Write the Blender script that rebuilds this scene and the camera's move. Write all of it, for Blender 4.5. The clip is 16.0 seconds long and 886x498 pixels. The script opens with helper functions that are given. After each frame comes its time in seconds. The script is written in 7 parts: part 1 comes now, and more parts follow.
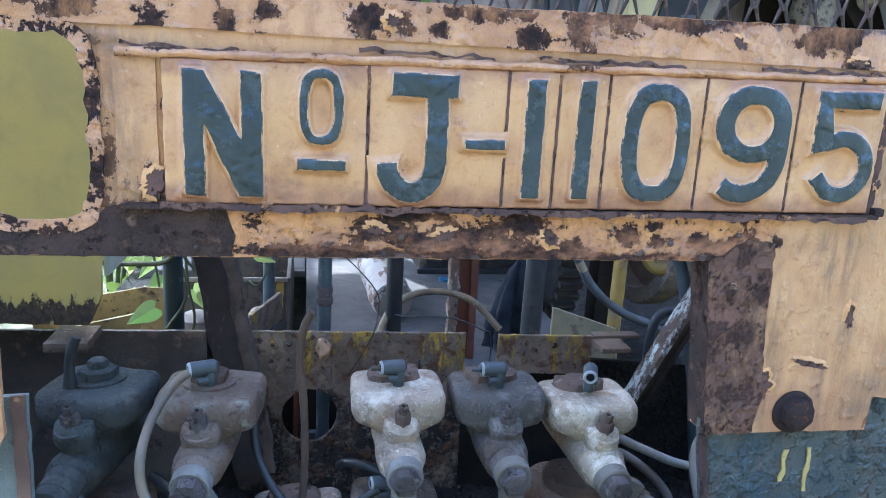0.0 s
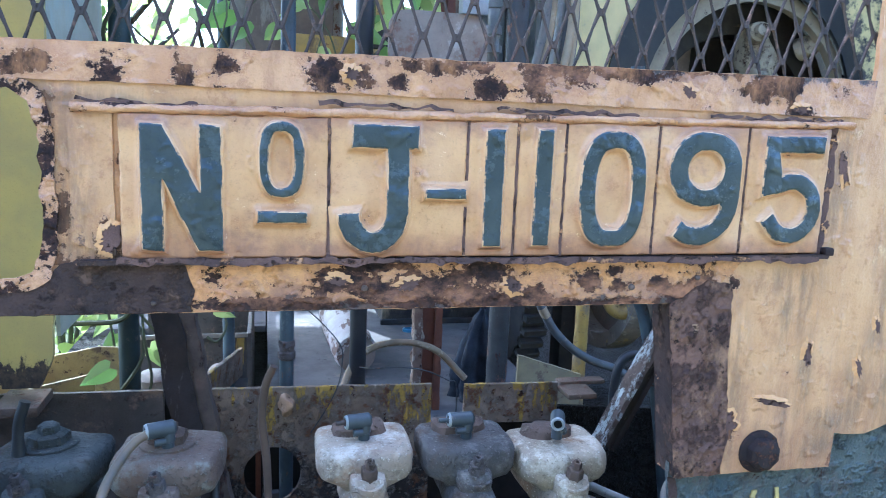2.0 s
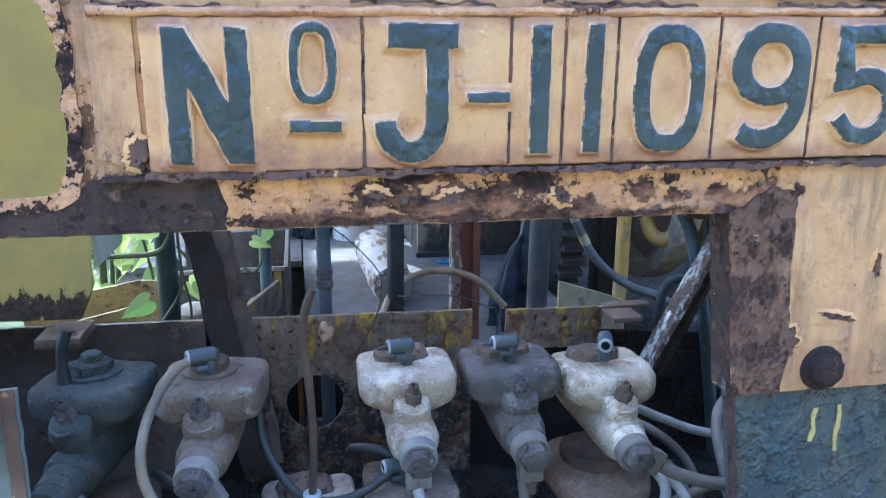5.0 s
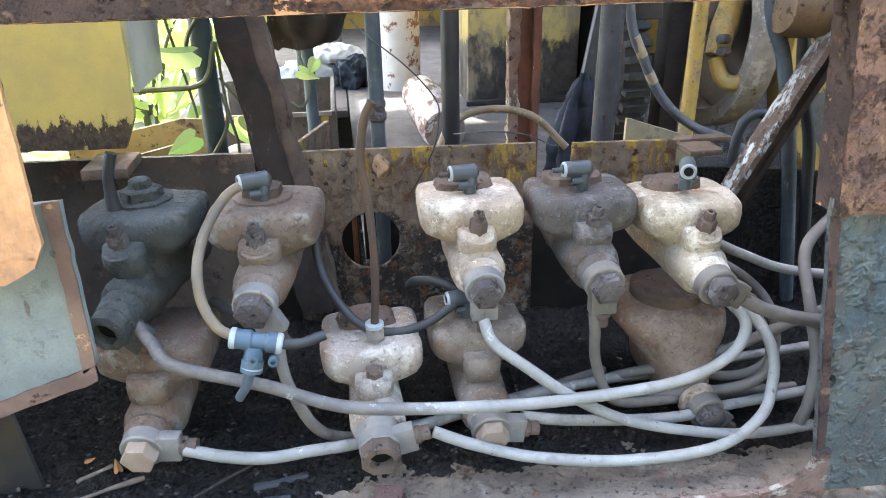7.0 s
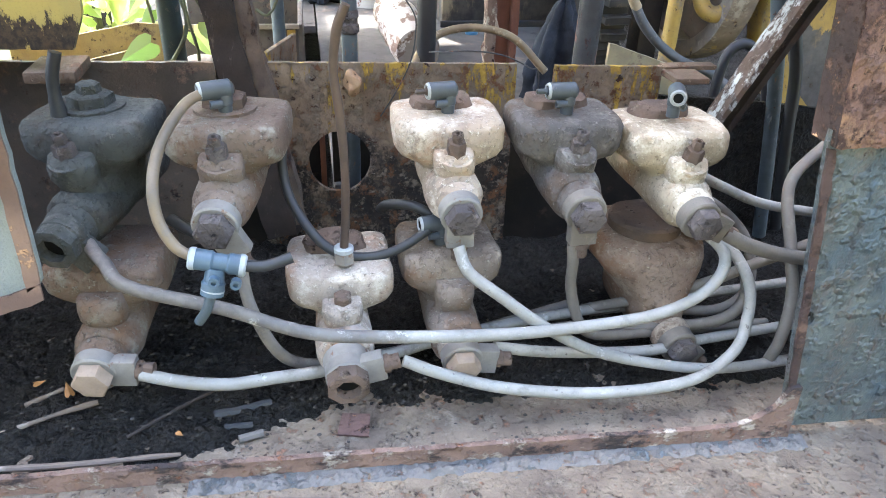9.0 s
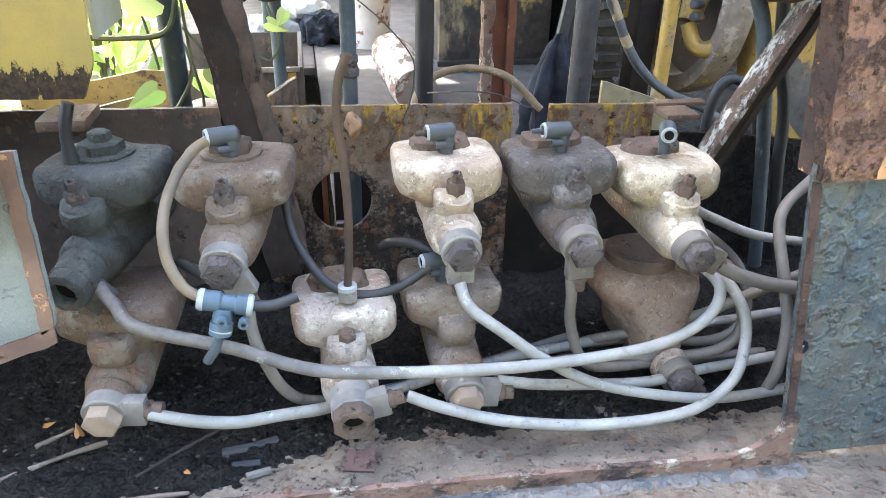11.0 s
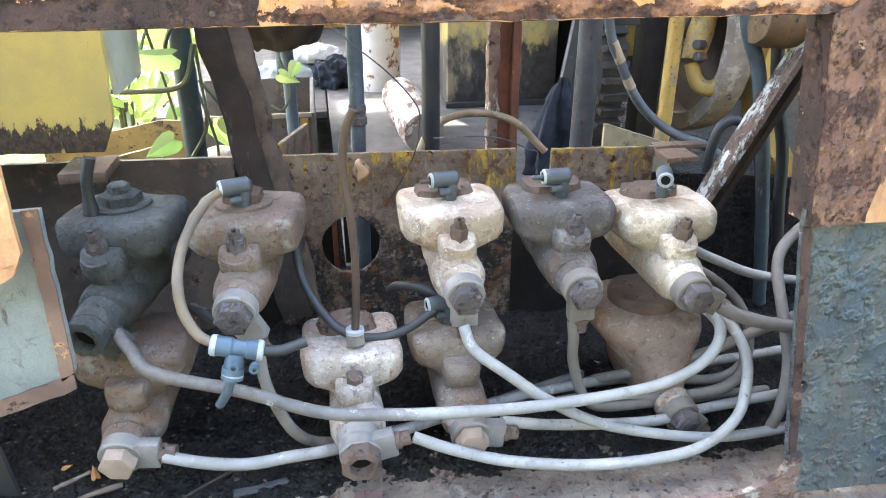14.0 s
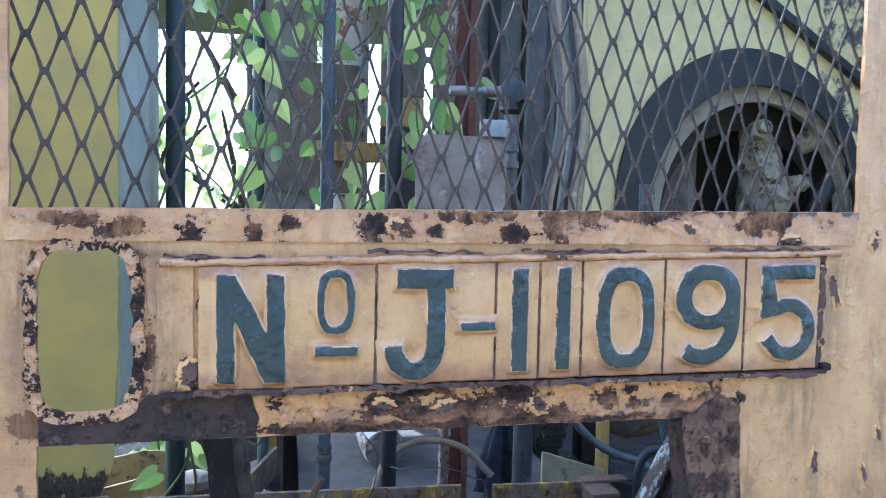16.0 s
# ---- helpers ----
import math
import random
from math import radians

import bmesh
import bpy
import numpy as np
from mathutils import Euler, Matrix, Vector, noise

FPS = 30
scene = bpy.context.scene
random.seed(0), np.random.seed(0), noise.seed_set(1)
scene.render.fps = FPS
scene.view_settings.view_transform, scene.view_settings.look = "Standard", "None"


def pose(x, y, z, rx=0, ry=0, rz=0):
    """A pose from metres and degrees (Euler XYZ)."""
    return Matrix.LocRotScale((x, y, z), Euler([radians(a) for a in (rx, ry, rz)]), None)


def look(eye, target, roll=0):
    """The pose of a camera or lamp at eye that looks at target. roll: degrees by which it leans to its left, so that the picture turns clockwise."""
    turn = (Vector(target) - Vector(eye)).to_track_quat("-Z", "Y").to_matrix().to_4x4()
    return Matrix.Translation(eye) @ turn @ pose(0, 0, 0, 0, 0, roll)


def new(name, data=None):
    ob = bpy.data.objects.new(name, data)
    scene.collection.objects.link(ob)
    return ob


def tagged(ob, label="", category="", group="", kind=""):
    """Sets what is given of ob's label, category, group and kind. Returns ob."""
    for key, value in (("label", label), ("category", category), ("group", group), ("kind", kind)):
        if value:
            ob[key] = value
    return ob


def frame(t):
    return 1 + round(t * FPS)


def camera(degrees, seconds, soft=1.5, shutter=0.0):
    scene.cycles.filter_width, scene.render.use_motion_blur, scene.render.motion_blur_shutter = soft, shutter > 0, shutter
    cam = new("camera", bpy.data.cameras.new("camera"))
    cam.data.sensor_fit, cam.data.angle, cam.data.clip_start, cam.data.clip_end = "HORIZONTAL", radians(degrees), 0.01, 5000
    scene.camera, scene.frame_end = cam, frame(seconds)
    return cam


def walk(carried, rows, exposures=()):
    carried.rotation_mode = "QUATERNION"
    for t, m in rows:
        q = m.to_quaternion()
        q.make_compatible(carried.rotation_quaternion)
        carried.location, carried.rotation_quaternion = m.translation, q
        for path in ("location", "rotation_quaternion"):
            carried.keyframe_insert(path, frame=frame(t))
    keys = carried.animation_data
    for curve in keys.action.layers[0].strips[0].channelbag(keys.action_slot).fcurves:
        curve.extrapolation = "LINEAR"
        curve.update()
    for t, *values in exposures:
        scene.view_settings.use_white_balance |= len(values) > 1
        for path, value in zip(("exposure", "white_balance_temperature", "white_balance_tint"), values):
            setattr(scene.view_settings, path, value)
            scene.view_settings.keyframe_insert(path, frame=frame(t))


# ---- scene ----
cam = camera(63.3, 16.0, 0.9, 0.2)
PATH = [
    (0, (0.012, -0.589, 1.393), (0.385, 1.322, 0.934), 3.2),
    (0.5, (0.013, -0.585, 1.381), (0.378, 1.313, 0.865), 2.1),
    (1, (0.012, -0.585, 1.384), (0.412, 1.338, 1.009), 1.6),
    (1.5, (0.009, -0.589, 1.391), (0.395, 1.346, 1.064), 1.6),
    (2, (0.011, -0.588, 1.392), (0.487, 1.329, 1.074), 2.3),
    (2.5, (0.034, -0.6, 1.395), (0.607, 1.289, 1.072), 3.2),
    (3, (0.043, -0.606, 1.396), (0.642, 1.276, 1.08), 3.5),
    (3.5, (0.042, -0.604, 1.395), (0.638, 1.279, 1.078), 3.7),
    (4, (0.04, -0.601, 1.393), (0.57, 1.296, 1.044), 2.3),
    (4.5, (0.031, -0.584, 1.382), (0.504, 1.317, 0.982), 1.6),
    (5, (0.009, -0.558, 1.364), (0.394, 1.343, 0.877), 0.4),
    (5.2, (0.003, -0.546, 1.355), (0.384, 1.335, 0.79), 0.5),
    (7.3, (-0.007, -0.504, 1.296), (0.232, 1.284, 0.431), -1.1),
    (7.5, (-0.006, -0.499, 1.295), (0.259, 1.27, 0.401), -0.3),
    (8, (-0.009, -0.486, 1.281), (0.266, 1.247, 0.321), -0.2),
    (8.5, (-0.011, -0.48, 1.272), (0.282, 1.23, 0.276), 0.4),
    (9, (-0.013, -0.477, 1.276), (0.321, 1.221, 0.274), 2.2),
    (11.5, (-0.017, -0.499, 1.29), (0.318, 1.254, 0.386), 0.8),
    (12, (-0.017, -0.506, 1.294), (0.3, 1.252, 0.395), 0.7),
    (12.5, (-0.014, -0.507, 1.3), (0.287, 1.249, 0.391), 0.5),
    (13, (-0.015, -0.509, 1.297), (0.291, 1.252, 0.399), 0.2),
    (13.5, (-0.015, -0.51, 1.299), (0.291, 1.258, 0.414), 0.3),
    (14, (-0.01, -0.51, 1.308), (0.298, 1.281, 0.473), 0.0),
    (14.5, (-0.019, -0.523, 1.335), (0.341, 1.324, 0.657), 0.1),
    (15, (-0.023, -0.588, 1.397), (0.337, 1.341, 1.009), -0.3),
    (15.5, (-0.03, -0.634, 1.431), (0.321, 1.326, 1.242), 0.2),
    (16, (-0.023, -0.66, 1.45), (0.406, 1.291, 1.345), 1.2),
]
walk(cam, [(t, look(eye, target, roll)) for t, eye, target, roll in PATH],
     [(0, 3.15, 4850, 7), (0.5, 3.2, 4850, 7), (1, 3.3, 4650, 6), (1.5, 3.3, 4600, 6), (3, 3.2, 4600, 6), (5, 3.25, 4700, 6), (7.3, 4.1, 6200, 8), (9, 4.2, 6250, 8), (14, 4.25, 6150, 8), (14.5, 4.1, 5700, 8), (15, 3.8, 4650, 6), (15.5, 3.4, 4650, 6), (16, 3.05, 4650, 6)])

# ---- world, sun, exposure ----
world = bpy.data.worlds.new("sky")
scene.world = world
world.use_nodes = True
wn = world.node_tree
sky = wn.nodes.new("ShaderNodeTexSky")
sky.sky_type = "NISHITA"
sky.sun_disc = False
sky.sun_elevation, sky.sun_rotation = radians(50), radians(-29)
sky.air_density, sky.dust_density = 1.0, 4.0
wn.links.new(sky.outputs[0], wn.nodes["Background"].inputs[0])
wn.nodes["Background"].inputs[1].default_value = 0.15
sun = new("sun", bpy.data.lights.new("sun", "SUN"))
sun.data.energy, sun.data.angle, sun.data.color = 2.0, radians(0.8), (1.0, 0.95, 0.87)
sun.matrix_world = look((-1.2, 2.2, 3.0), (0.0, 0.0, 0.0))


# ---- materials ----
def node(nt, kind, **values):
    n = nt.nodes.new(kind)
    for key, value in values.items():
        n.inputs[key].default_value = value
    return n


def ramp(nt, fac, lo, hi):
    r = nt.nodes.new("ShaderNodeMapRange")
    r.interpolation_type = "SMOOTHSTEP"
    r.inputs["From Min"].default_value, r.inputs["From Max"].default_value = lo, hi
    nt.links.new(fac, r.inputs["Value"])
    return r.outputs[0]


def noise_tex(nt, scale, detail=5.0, rough=0.6, stretch=(1, 1, 1), distort=0.0):
    co = nt.nodes.new("ShaderNodeTexCoord")
    mp = nt.nodes.new("ShaderNodeMapping")
    mp.inputs["Scale"].default_value = stretch
    nt.links.new(co.outputs["Object"], mp.inputs["Vector"])
    n = node(nt, "ShaderNodeTexNoise", Scale=scale, Detail=detail, Roughness=rough, Distortion=distort)
    nt.links.new(mp.outputs[0], n.inputs["Vector"])
    return n.outputs["Fac"]


def mixed(nt, fac, a, b):
    m = nt.nodes.new("ShaderNodeMix")
    m.data_type = "RGBA"
    for sock, v in ((m.inputs[6], a), (m.inputs[7], b)):
        if isinstance(v, tuple):
            sock.default_value = (*v, 1)
        else:
            nt.links.new(v, sock)
    if isinstance(fac, float):
        m.inputs[0].default_value = fac
    else:
        nt.links.new(fac, m.inputs[0])
    return m.outputs[2]


def calc(nt, op, a, b):
    m = nt.nodes.new("ShaderNodeMath")
    m.operation = op
    m.use_clamp = True
    for sock, v in zip(m.inputs, (a, b)):
        if isinstance(v, (int, float)):
            sock.default_value = v
        else:
            nt.links.new(v, sock)
    return m.outputs[0]


ISO = (1, 1, 1)


def spot_field(nt, spots):
    """One within each worn place (x, z, half width, half height), falling to nothing at its edge."""
    co = nt.nodes.new("ShaderNodeTexCoord").outputs["Object"]
    least = None
    for x, z, rx, rz in spots:
        off = nt.nodes.new("ShaderNodeVectorMath")
        off.operation = "SUBTRACT"
        nt.links.new(co, off.inputs[0])
        off.inputs[1].default_value = (x, 0.0, z)
        scaled = nt.nodes.new("ShaderNodeVectorMath")
        scaled.operation = "MULTIPLY"
        nt.links.new(off.outputs[0], scaled.inputs[0])
        scaled.inputs[1].default_value = (1 / rx, 0.0, 1 / rz)
        far = nt.nodes.new("ShaderNodeVectorMath")
        far.operation = "LENGTH"
        nt.links.new(scaled.outputs[0], far.inputs[0])
        d = far.outputs["Value"]
        if least is None:
            least = d
        else:
            m = nt.nodes.new("ShaderNodeMath")
            m.operation = "MINIMUM"
            nt.links.new(least, m.inputs[0])
            nt.links.new(d, m.inputs[1])
            least = m.outputs[0]
    return ramp(nt, least, 2.7, 0.2)


def surface(name, base, tint=None, layers=(), rough=0.6, metal=0.0, bump=0.3, grain=400.0, size=18.0, depth=0.0015, rust=None, bands=(), blister=None, spots=(), gloss=None, smudges=()):
    """A worn surface: base colour clouded with tint, then layers of (colour, scale, lo, hi, stretch, roughness)
    laid on where a noise passes from lo to hi. Layers stand lower or higher in the relief."""
    m = bpy.data.materials.new(name)
    m.use_nodes = True
    nt = m.node_tree
    bsdf = nt.nodes["Principled BSDF"]
    tint = tint or tuple(c * 0.75 for c in base)
    col = mixed(nt, ramp(nt, noise_tex(nt, size, 6, 0.62), 0.35, 0.68), base, tint)
    fine = noise_tex(nt, grain, 4, 0.7)
    col = mixed(nt, calc(nt, "MULTIPLY", ramp(nt, fine, 0.52, 0.75), 0.35), col, tuple(c * 0.45 for c in base))
    height = calc(nt, "ADD", calc(nt, "MULTIPLY", fine, 0.15), calc(nt, "ADD", calc(nt, "MULTIPLY", noise_tex(nt, grain * 0.25, 5, 0.65), 0.2), calc(nt, "MULTIPLY", noise_tex(nt, grain * 0.08, 3, 0.5), 0.3)))
    rgh = spec = None
    if rust:
        scale, edge, stretch = rust
        field = noise_tex(nt, scale, 15, 0.72, stretch)
        break_up = noise_tex(nt, scale * 5.0, 10, 0.75)
        mixf = nt.nodes.new("ShaderNodeMath")
        mixf.operation = "MULTIPLY_ADD"
        nt.links.new(break_up, mixf.inputs[0])
        mixf.inputs[1].default_value, mixf.inputs[2].default_value = 0.62, -0.31
        field = calc(nt, "ADD", field, mixf.outputs[0])
        if spots:
            field = calc(nt, "ADD", field, calc(nt, "MULTIPLY", spot_field(nt, spots), 0.23))
        shades = mixed(nt, ramp(nt, noise_tex(nt, scale * 3.3, 6, 0.7), 0.35, 0.65), (0.085, 0.043, 0.031), (0.026, 0.018, 0.017))
        col = mixed(nt, calc(nt, "MULTIPLY", ramp(nt, field, edge - 0.14, edge), 0.7), col, (0.34, 0.14, 0.055) if base[0] > 0.4 else (0.085, 0.058, 0.042))
        lifted = calc(nt, "MULTIPLY", ramp(nt, field, edge - 0.035, edge - 0.012), 0.55)
        col = mixed(nt, lifted, col, tuple(min(0.85, c * 1.15 + 0.04) for c in base))
        col = mixed(nt, ramp(nt, field, edge - 0.008, edge + 0.02), col, shades)
        col = mixed(nt, calc(nt, "MULTIPLY", ramp(nt, field, edge + 0.07, edge + 0.12), 0.7), col, (0.020, 0.016, 0.017))
        deep = ramp(nt, field, edge, edge + 0.03)
        height = calc(nt, "SUBTRACT", calc(nt, "ADD", height, 0.25), calc(nt, "MULTIPLY", deep, 0.25))
        mr = nt.nodes.new("ShaderNodeMapRange")
        nt.links.new(deep, mr.inputs["Value"])
        mr.inputs["To Min"].default_value, mr.inputs["To Max"].default_value = rough, 0.9
        rgh = mr.outputs[0]
        mr = nt.nodes.new("ShaderNodeMapRange")
        nt.links.new(deep, mr.inputs["Value"])
        mr.inputs["To Min"].default_value, mr.inputs["To Max"].default_value = 0.5, 0.08
        spec = mr.outputs[0]
    for colour, scale, edge, soft, axis, c0, c1, gain, stretch in bands:
        co = nt.nodes.new("ShaderNodeTexCoord")
        sep = nt.nodes.new("ShaderNodeSeparateXYZ")
        nt.links.new(co.outputs["Object"], sep.inputs[0])
        up = calc(nt, "MULTIPLY", ramp(nt, sep.outputs[axis], c0, c1), gain)
        f = ramp(nt, calc(nt, "ADD", noise_tex(nt, scale, 12, 0.72, stretch), up), edge, edge + soft)
        col = mixed(nt, f, col, mixed(nt, ramp(nt, noise_tex(nt, scale * 4, 5, 0.7), 0.35, 0.65), colour[:3], colour[3:]))
        if soft < 0.1:
            height = calc(nt, "SUBTRACT", height, calc(nt, "MULTIPLY", f, 0.2))
    for colour, scale, lo, hi, stretch, lr in layers:
        f = ramp(nt, noise_tex(nt, scale, 9, 0.72, stretch), lo, hi)
        if len(colour) == 6:
            lc = mixed(nt, ramp(nt, noise_tex(nt, scale * 3.1, 5, 0.7), 0.35, 0.65), colour[:3], colour[3:])
        else:
            lc = colour
        col = mixed(nt, f, col, lc)
        height = calc(nt, "ADD", height, calc(nt, "MULTIPLY", f, 0.25))
        old = rough if rgh is None else rgh
        mx = nt.nodes.new("ShaderNodeMix")
        nt.links.new(f, mx.inputs[0])
        if isinstance(old, float):
            mx.inputs[2].default_value = old
        else:
            nt.links.new(old, mx.inputs[2])
        mx.inputs[3].default_value = lr
        rgh = mx.outputs[0]
    if smudges:
        f = calc(nt, "MULTIPLY", spot_field(nt, smudges), ramp(nt, noise_tex(nt, 48, 8, 0.7, (2.0, 1, 0.35)), 0.36, 0.58))
        col = mixed(nt, calc(nt, "MULTIPLY", f, 0.65), col, mixed(nt, ramp(nt, noise_tex(nt, 30, 5, 0.6), 0.42, 0.60), (0.22, 0.115, 0.06), (0.13, 0.085, 0.058)))
    nt.links.new(col, bsdf.inputs["Base Color"])
    if rgh is None:
        bsdf.inputs["Roughness"].default_value = rough
    else:
        nt.links.new(rgh, bsdf.inputs["Roughness"])
    if spec is not None:
        nt.links.new(spec, bsdf.inputs["Specular IOR Level"])
    else:
        bsdf.inputs["Specular IOR Level"].default_value = (0.2 if rough >= 0.75 else 0.4) if gloss is None else gloss
    bsdf.inputs["Metallic"].default_value = metal
    b = node(nt, "ShaderNodeBump", Strength=bump, Distance=depth)
    nt.links.new(height, b.inputs["Height"])
    if blister:
        scale, lo, hi, swell, dent, stretch = blister
        last = b
        for fac, height_m in ((ramp(nt, noise_tex(nt, scale, 2, 0.5), lo - 0.05, hi + 0.08), swell), (noise_tex(nt, 16, 2, 0.4, stretch), dent)):
            b2 = node(nt, "ShaderNodeBump", Strength=1.0, Distance=height_m)
            nt.links.new(fac, b2.inputs["Height"])
            nt.links.new(last.outputs[0], b2.inputs["Normal"])
            last = b2
        b = last
    nt.links.new(b.outputs[0], bsdf.inputs["Normal"])
    return m


RUST = (0.045, 0.022, 0.016, 0.16, 0.065, 0.03)
DARK = (0.022, 0.016, 0.014, 0.07, 0.035, 0.024)
MAUVE = (0.105, 0.052, 0.034, 0.034, 0.023, 0.021)
STAIN = (0.40, 0.19, 0.095, 0.28, 0.135, 0.08)
# places where the paint has gone: (x, z, half width, half height)
WORN_RAIL = [(-0.051, 1.431, 0.006, 0.015), (-0.02, 1.438, 0.006, 0.005), (-0.055, 1.411, 0.015, 0.005), (-0.089, 1.411, 0.011, 0.005), (0.061, 1.435, 0.015, 0.010), (0.079, 1.436, 0.008, 0.007), (0.021, 1.415, 0.005, 0.005),
             (0.143, 1.447, 0.028, 0.006), (0.193, 1.428, 0.011, 0.007), (0.231, 1.437, 0.012, 0.017), (0.259, 1.446, 0.021, 0.008), (0.316, 1.450, 0.033, 0.005), (0.454, 1.445, 0.012, 0.009), (0.475, 1.448, 0.014, 0.010),
             (0.493, 1.426, 0.011, 0.005), (-0.103, 1.426, 0.009, 0.008), (0.116, 1.432, 0.006, 0.005), (0.178, 1.416, 0.015, 0.003), (0.39, 1.455, 0.04, 0.003), (-0.16, 1.432, 0.014, 0.006), (-0.205, 1.438, 0.02, 0.005)]
WORN_LOWER = [(0.061, 1.267, 0.010, 0.007), (0.094, 1.261, 0.013, 0.007), (0.129, 1.263, 0.012, 0.008), (0.151, 1.256, 0.026, 0.010), (0.201, 1.275, 0.013, 0.006), (0.202, 1.250, 0.036, 0.007), (0.166, 1.268, 0.009, 0.004), (0.295, 1.266, 0.006, 0.006),
              (0.317, 1.274, 0.005, 0.004), (0.321, 1.263, 0.005, 0.004), (0.363, 1.263, 0.006, 0.005), (0.411, 1.263, 0.007, 0.006), (0.394, 1.252, 0.014, 0.007), (0.018, 1.249, 0.06, 0.003), (0.272, 1.245, 0.05, 0.0035), (0.102, 1.279, 0.019, 0.0025), (0.335, 1.244, 0.035, 0.003)]
WORN_SHEET = [(0.553, 1.374, 0.005, 0.016), (0.658, 1.13, 0.005, 0.014), (0.454, 1.115, 0.012, 0.016), (0.441, 1.134, 0.009, 0.010), (0.446, 1.263, 0.005, 0.006),
              (0.600, 1.424, 0.005, 0.008), (0.628, 1.508, 0.003, 0.005), (-0.103, 1.302, 0.010, 0.013), (-0.095, 1.366, 0.003, 0.006), (-0.139, 1.329, 0.007, 0.018), (-0.150, 1.372, 0.006, 0.016), (-0.155, 1.283, 0.024, 0.012), (-0.232, 1.316, 0.009, 0.03),
              (-0.215, 1.262, 0.05, 0.010), (-0.16, 1.408, 0.02, 0.004), (-0.21, 1.413, 0.016, 0.005), (-0.238, 1.38, 0.005, 0.016), (0.582, 1.078, 0.004, 0.010)]
# soft brown streaks and drips: (x, z, half width, half height)
STREAKS = [(0.537, 1.165, 0.006, 0.030), (0.508, 1.262, 0.026, 0.010), (0.600, 1.145, 0.009, 0.030), (0.648, 1.16, 0.014, 0.055), (0.620, 1.215, 0.007, 0.036), (0.508, 1.235, 0.006, 0.024), (0.527, 1.238, 0.005, 0.022), (-0.14, 1.335, 0.016, 0.045), (-0.155, 1.405, 0.05, 0.008), (0.655, 1.40, 0.010, 0.12), (0.56, 1.09, 0.02, 0.012),
           (-0.12, 1.295, 0.03, 0.010), (0.455, 1.15, 0.010, 0.05), (0.548, 1.36, 0.012, 0.04), (-0.24, 1.36, 0.008, 0.06), (0.575, 1.115, 0.02, 0.010)]
orange = surface("orange_paint", (0.60, 0.330, 0.150), (0.49, 0.248, 0.105), [
    ((0.42, 0.20, 0.085), 9, 0.47, 0.74, (1.5, 1, 0.22), 0.5), ((0.30, 0.165, 0.085), 16, 0.66, 0.82, (2.4, 1, 0.16), 0.5), ((0.70, 0.45, 0.22), 40, 0.60, 0.70, ISO, 0.38)], rough=0.32, bump=0.6,
    rust=(22, 0.675, (1, 1, 0.75)), depth=0.006, spots=WORN_SHEET, smudges=STREAKS,
    bands=[(STAIN, 16, 0.56, 0.35, "Z", 1.24, 1.08, 0.24, (2, 1, 0.4)), (MAUVE, 22, 0.665, 0.04, "X", -0.09, -0.15, 0.06, ISO), (STAIN, 18, 0.52, 0.3, "X", -0.08, -0.14, 0.08, ISO), (STAIN, 20, 0.54, 0.3, "X", 0.62, 0.665, 0.22, (1, 1, 0.3)), (MAUVE, 36, 0.74, 0.10, "X", 0.63, 0.668, 0.20, (1, 1, 0.4)),
           ((0.36, 0.21, 0.115, 0.25, 0.15, 0.09), 26, 0.62, 0.24, "X", 0.50, 0.62, 0.11, (2.2, 1, 0.13)), ((0.13, 0.08, 0.055, 0.24, 0.14, 0.085), 20, 0.67, 0.16, "Z", 1.20, 1.09, 0.13, (1.6, 1, 0.5))],
    blister=(55, 0.56, 0.72, 0.0016, 0.008, (1.4, 1, 0.45)))
orange_side = surface("orange_side_paint", (0.60, 0.335, 0.155), (0.50, 0.26, 0.112), [
    ((0.42, 0.20, 0.085), 8, 0.50, 0.78, (1.5, 1, 0.3), 0.45), ((0.68, 0.43, 0.22), 40, 0.62, 0.72, ISO, 0.38)], rough=0.34, bump=0.6, rust=(26, 0.69, (1, 1, 0.7)), depth=0.006,
    spots=[(0.712, 1.215, 0.004, 0.004), (0.708, 1.19, 0.002, 0.012), (0.690, 1.15, 0.004, 0.02), (0.69, 1.40, 0.005, 0.03), (0.728, 1.235, 0.008, 0.006), (0.715, 1.155, 0.004, 0.012)],
    bands=[(STAIN, 18, 0.55, 0.3, "Z", 1.22, 1.12, 0.22, (2, 1, 0.4)), (MAUVE, 34, 0.74, 0.12, "X", 0.70, 0.684, 0.22, (1, 1, 0.4))], blister=(65, 0.54, 0.70, 0.0018, 0.008, (1.4, 1, 0.45)))
run_yellow = surface("pale_yellow_run", (0.52, 0.40, 0.14), (0.42, 0.31, 0.11), [((0.16, 0.12, 0.07), 120, 0.57, 0.66, ISO, 0.7)], rough=0.45, bump=0.5)
orange_rusty = surface("orange_paint_rusting", (0.66, 0.325, 0.105), (0.56, 0.25, 0.100), [
    ((0.72, 0.43, 0.19), 14, 0.63, 0.74, (0.35, 1, 1.6), 0.4), ((0.72, 0.45, 0.25), 90, 0.68, 0.73, ISO, 0.6)], rough=0.32, bump=0.8, rust=(38, 0.565, (0.7, 1, 1)), depth=0.008, spots=WORN_LOWER,
    bands=[(STAIN, 26, 0.52, 0.25, "Z", 1.286, 1.250, 0.16, (0.7, 1, 1)), (MAUVE, 26, 0.66, 0.06, "Z", 1.264, 1.244, 0.24, (0.6, 1, 1))], blister=(70, 0.52, 0.68, 0.0030, 0.010, ISO))
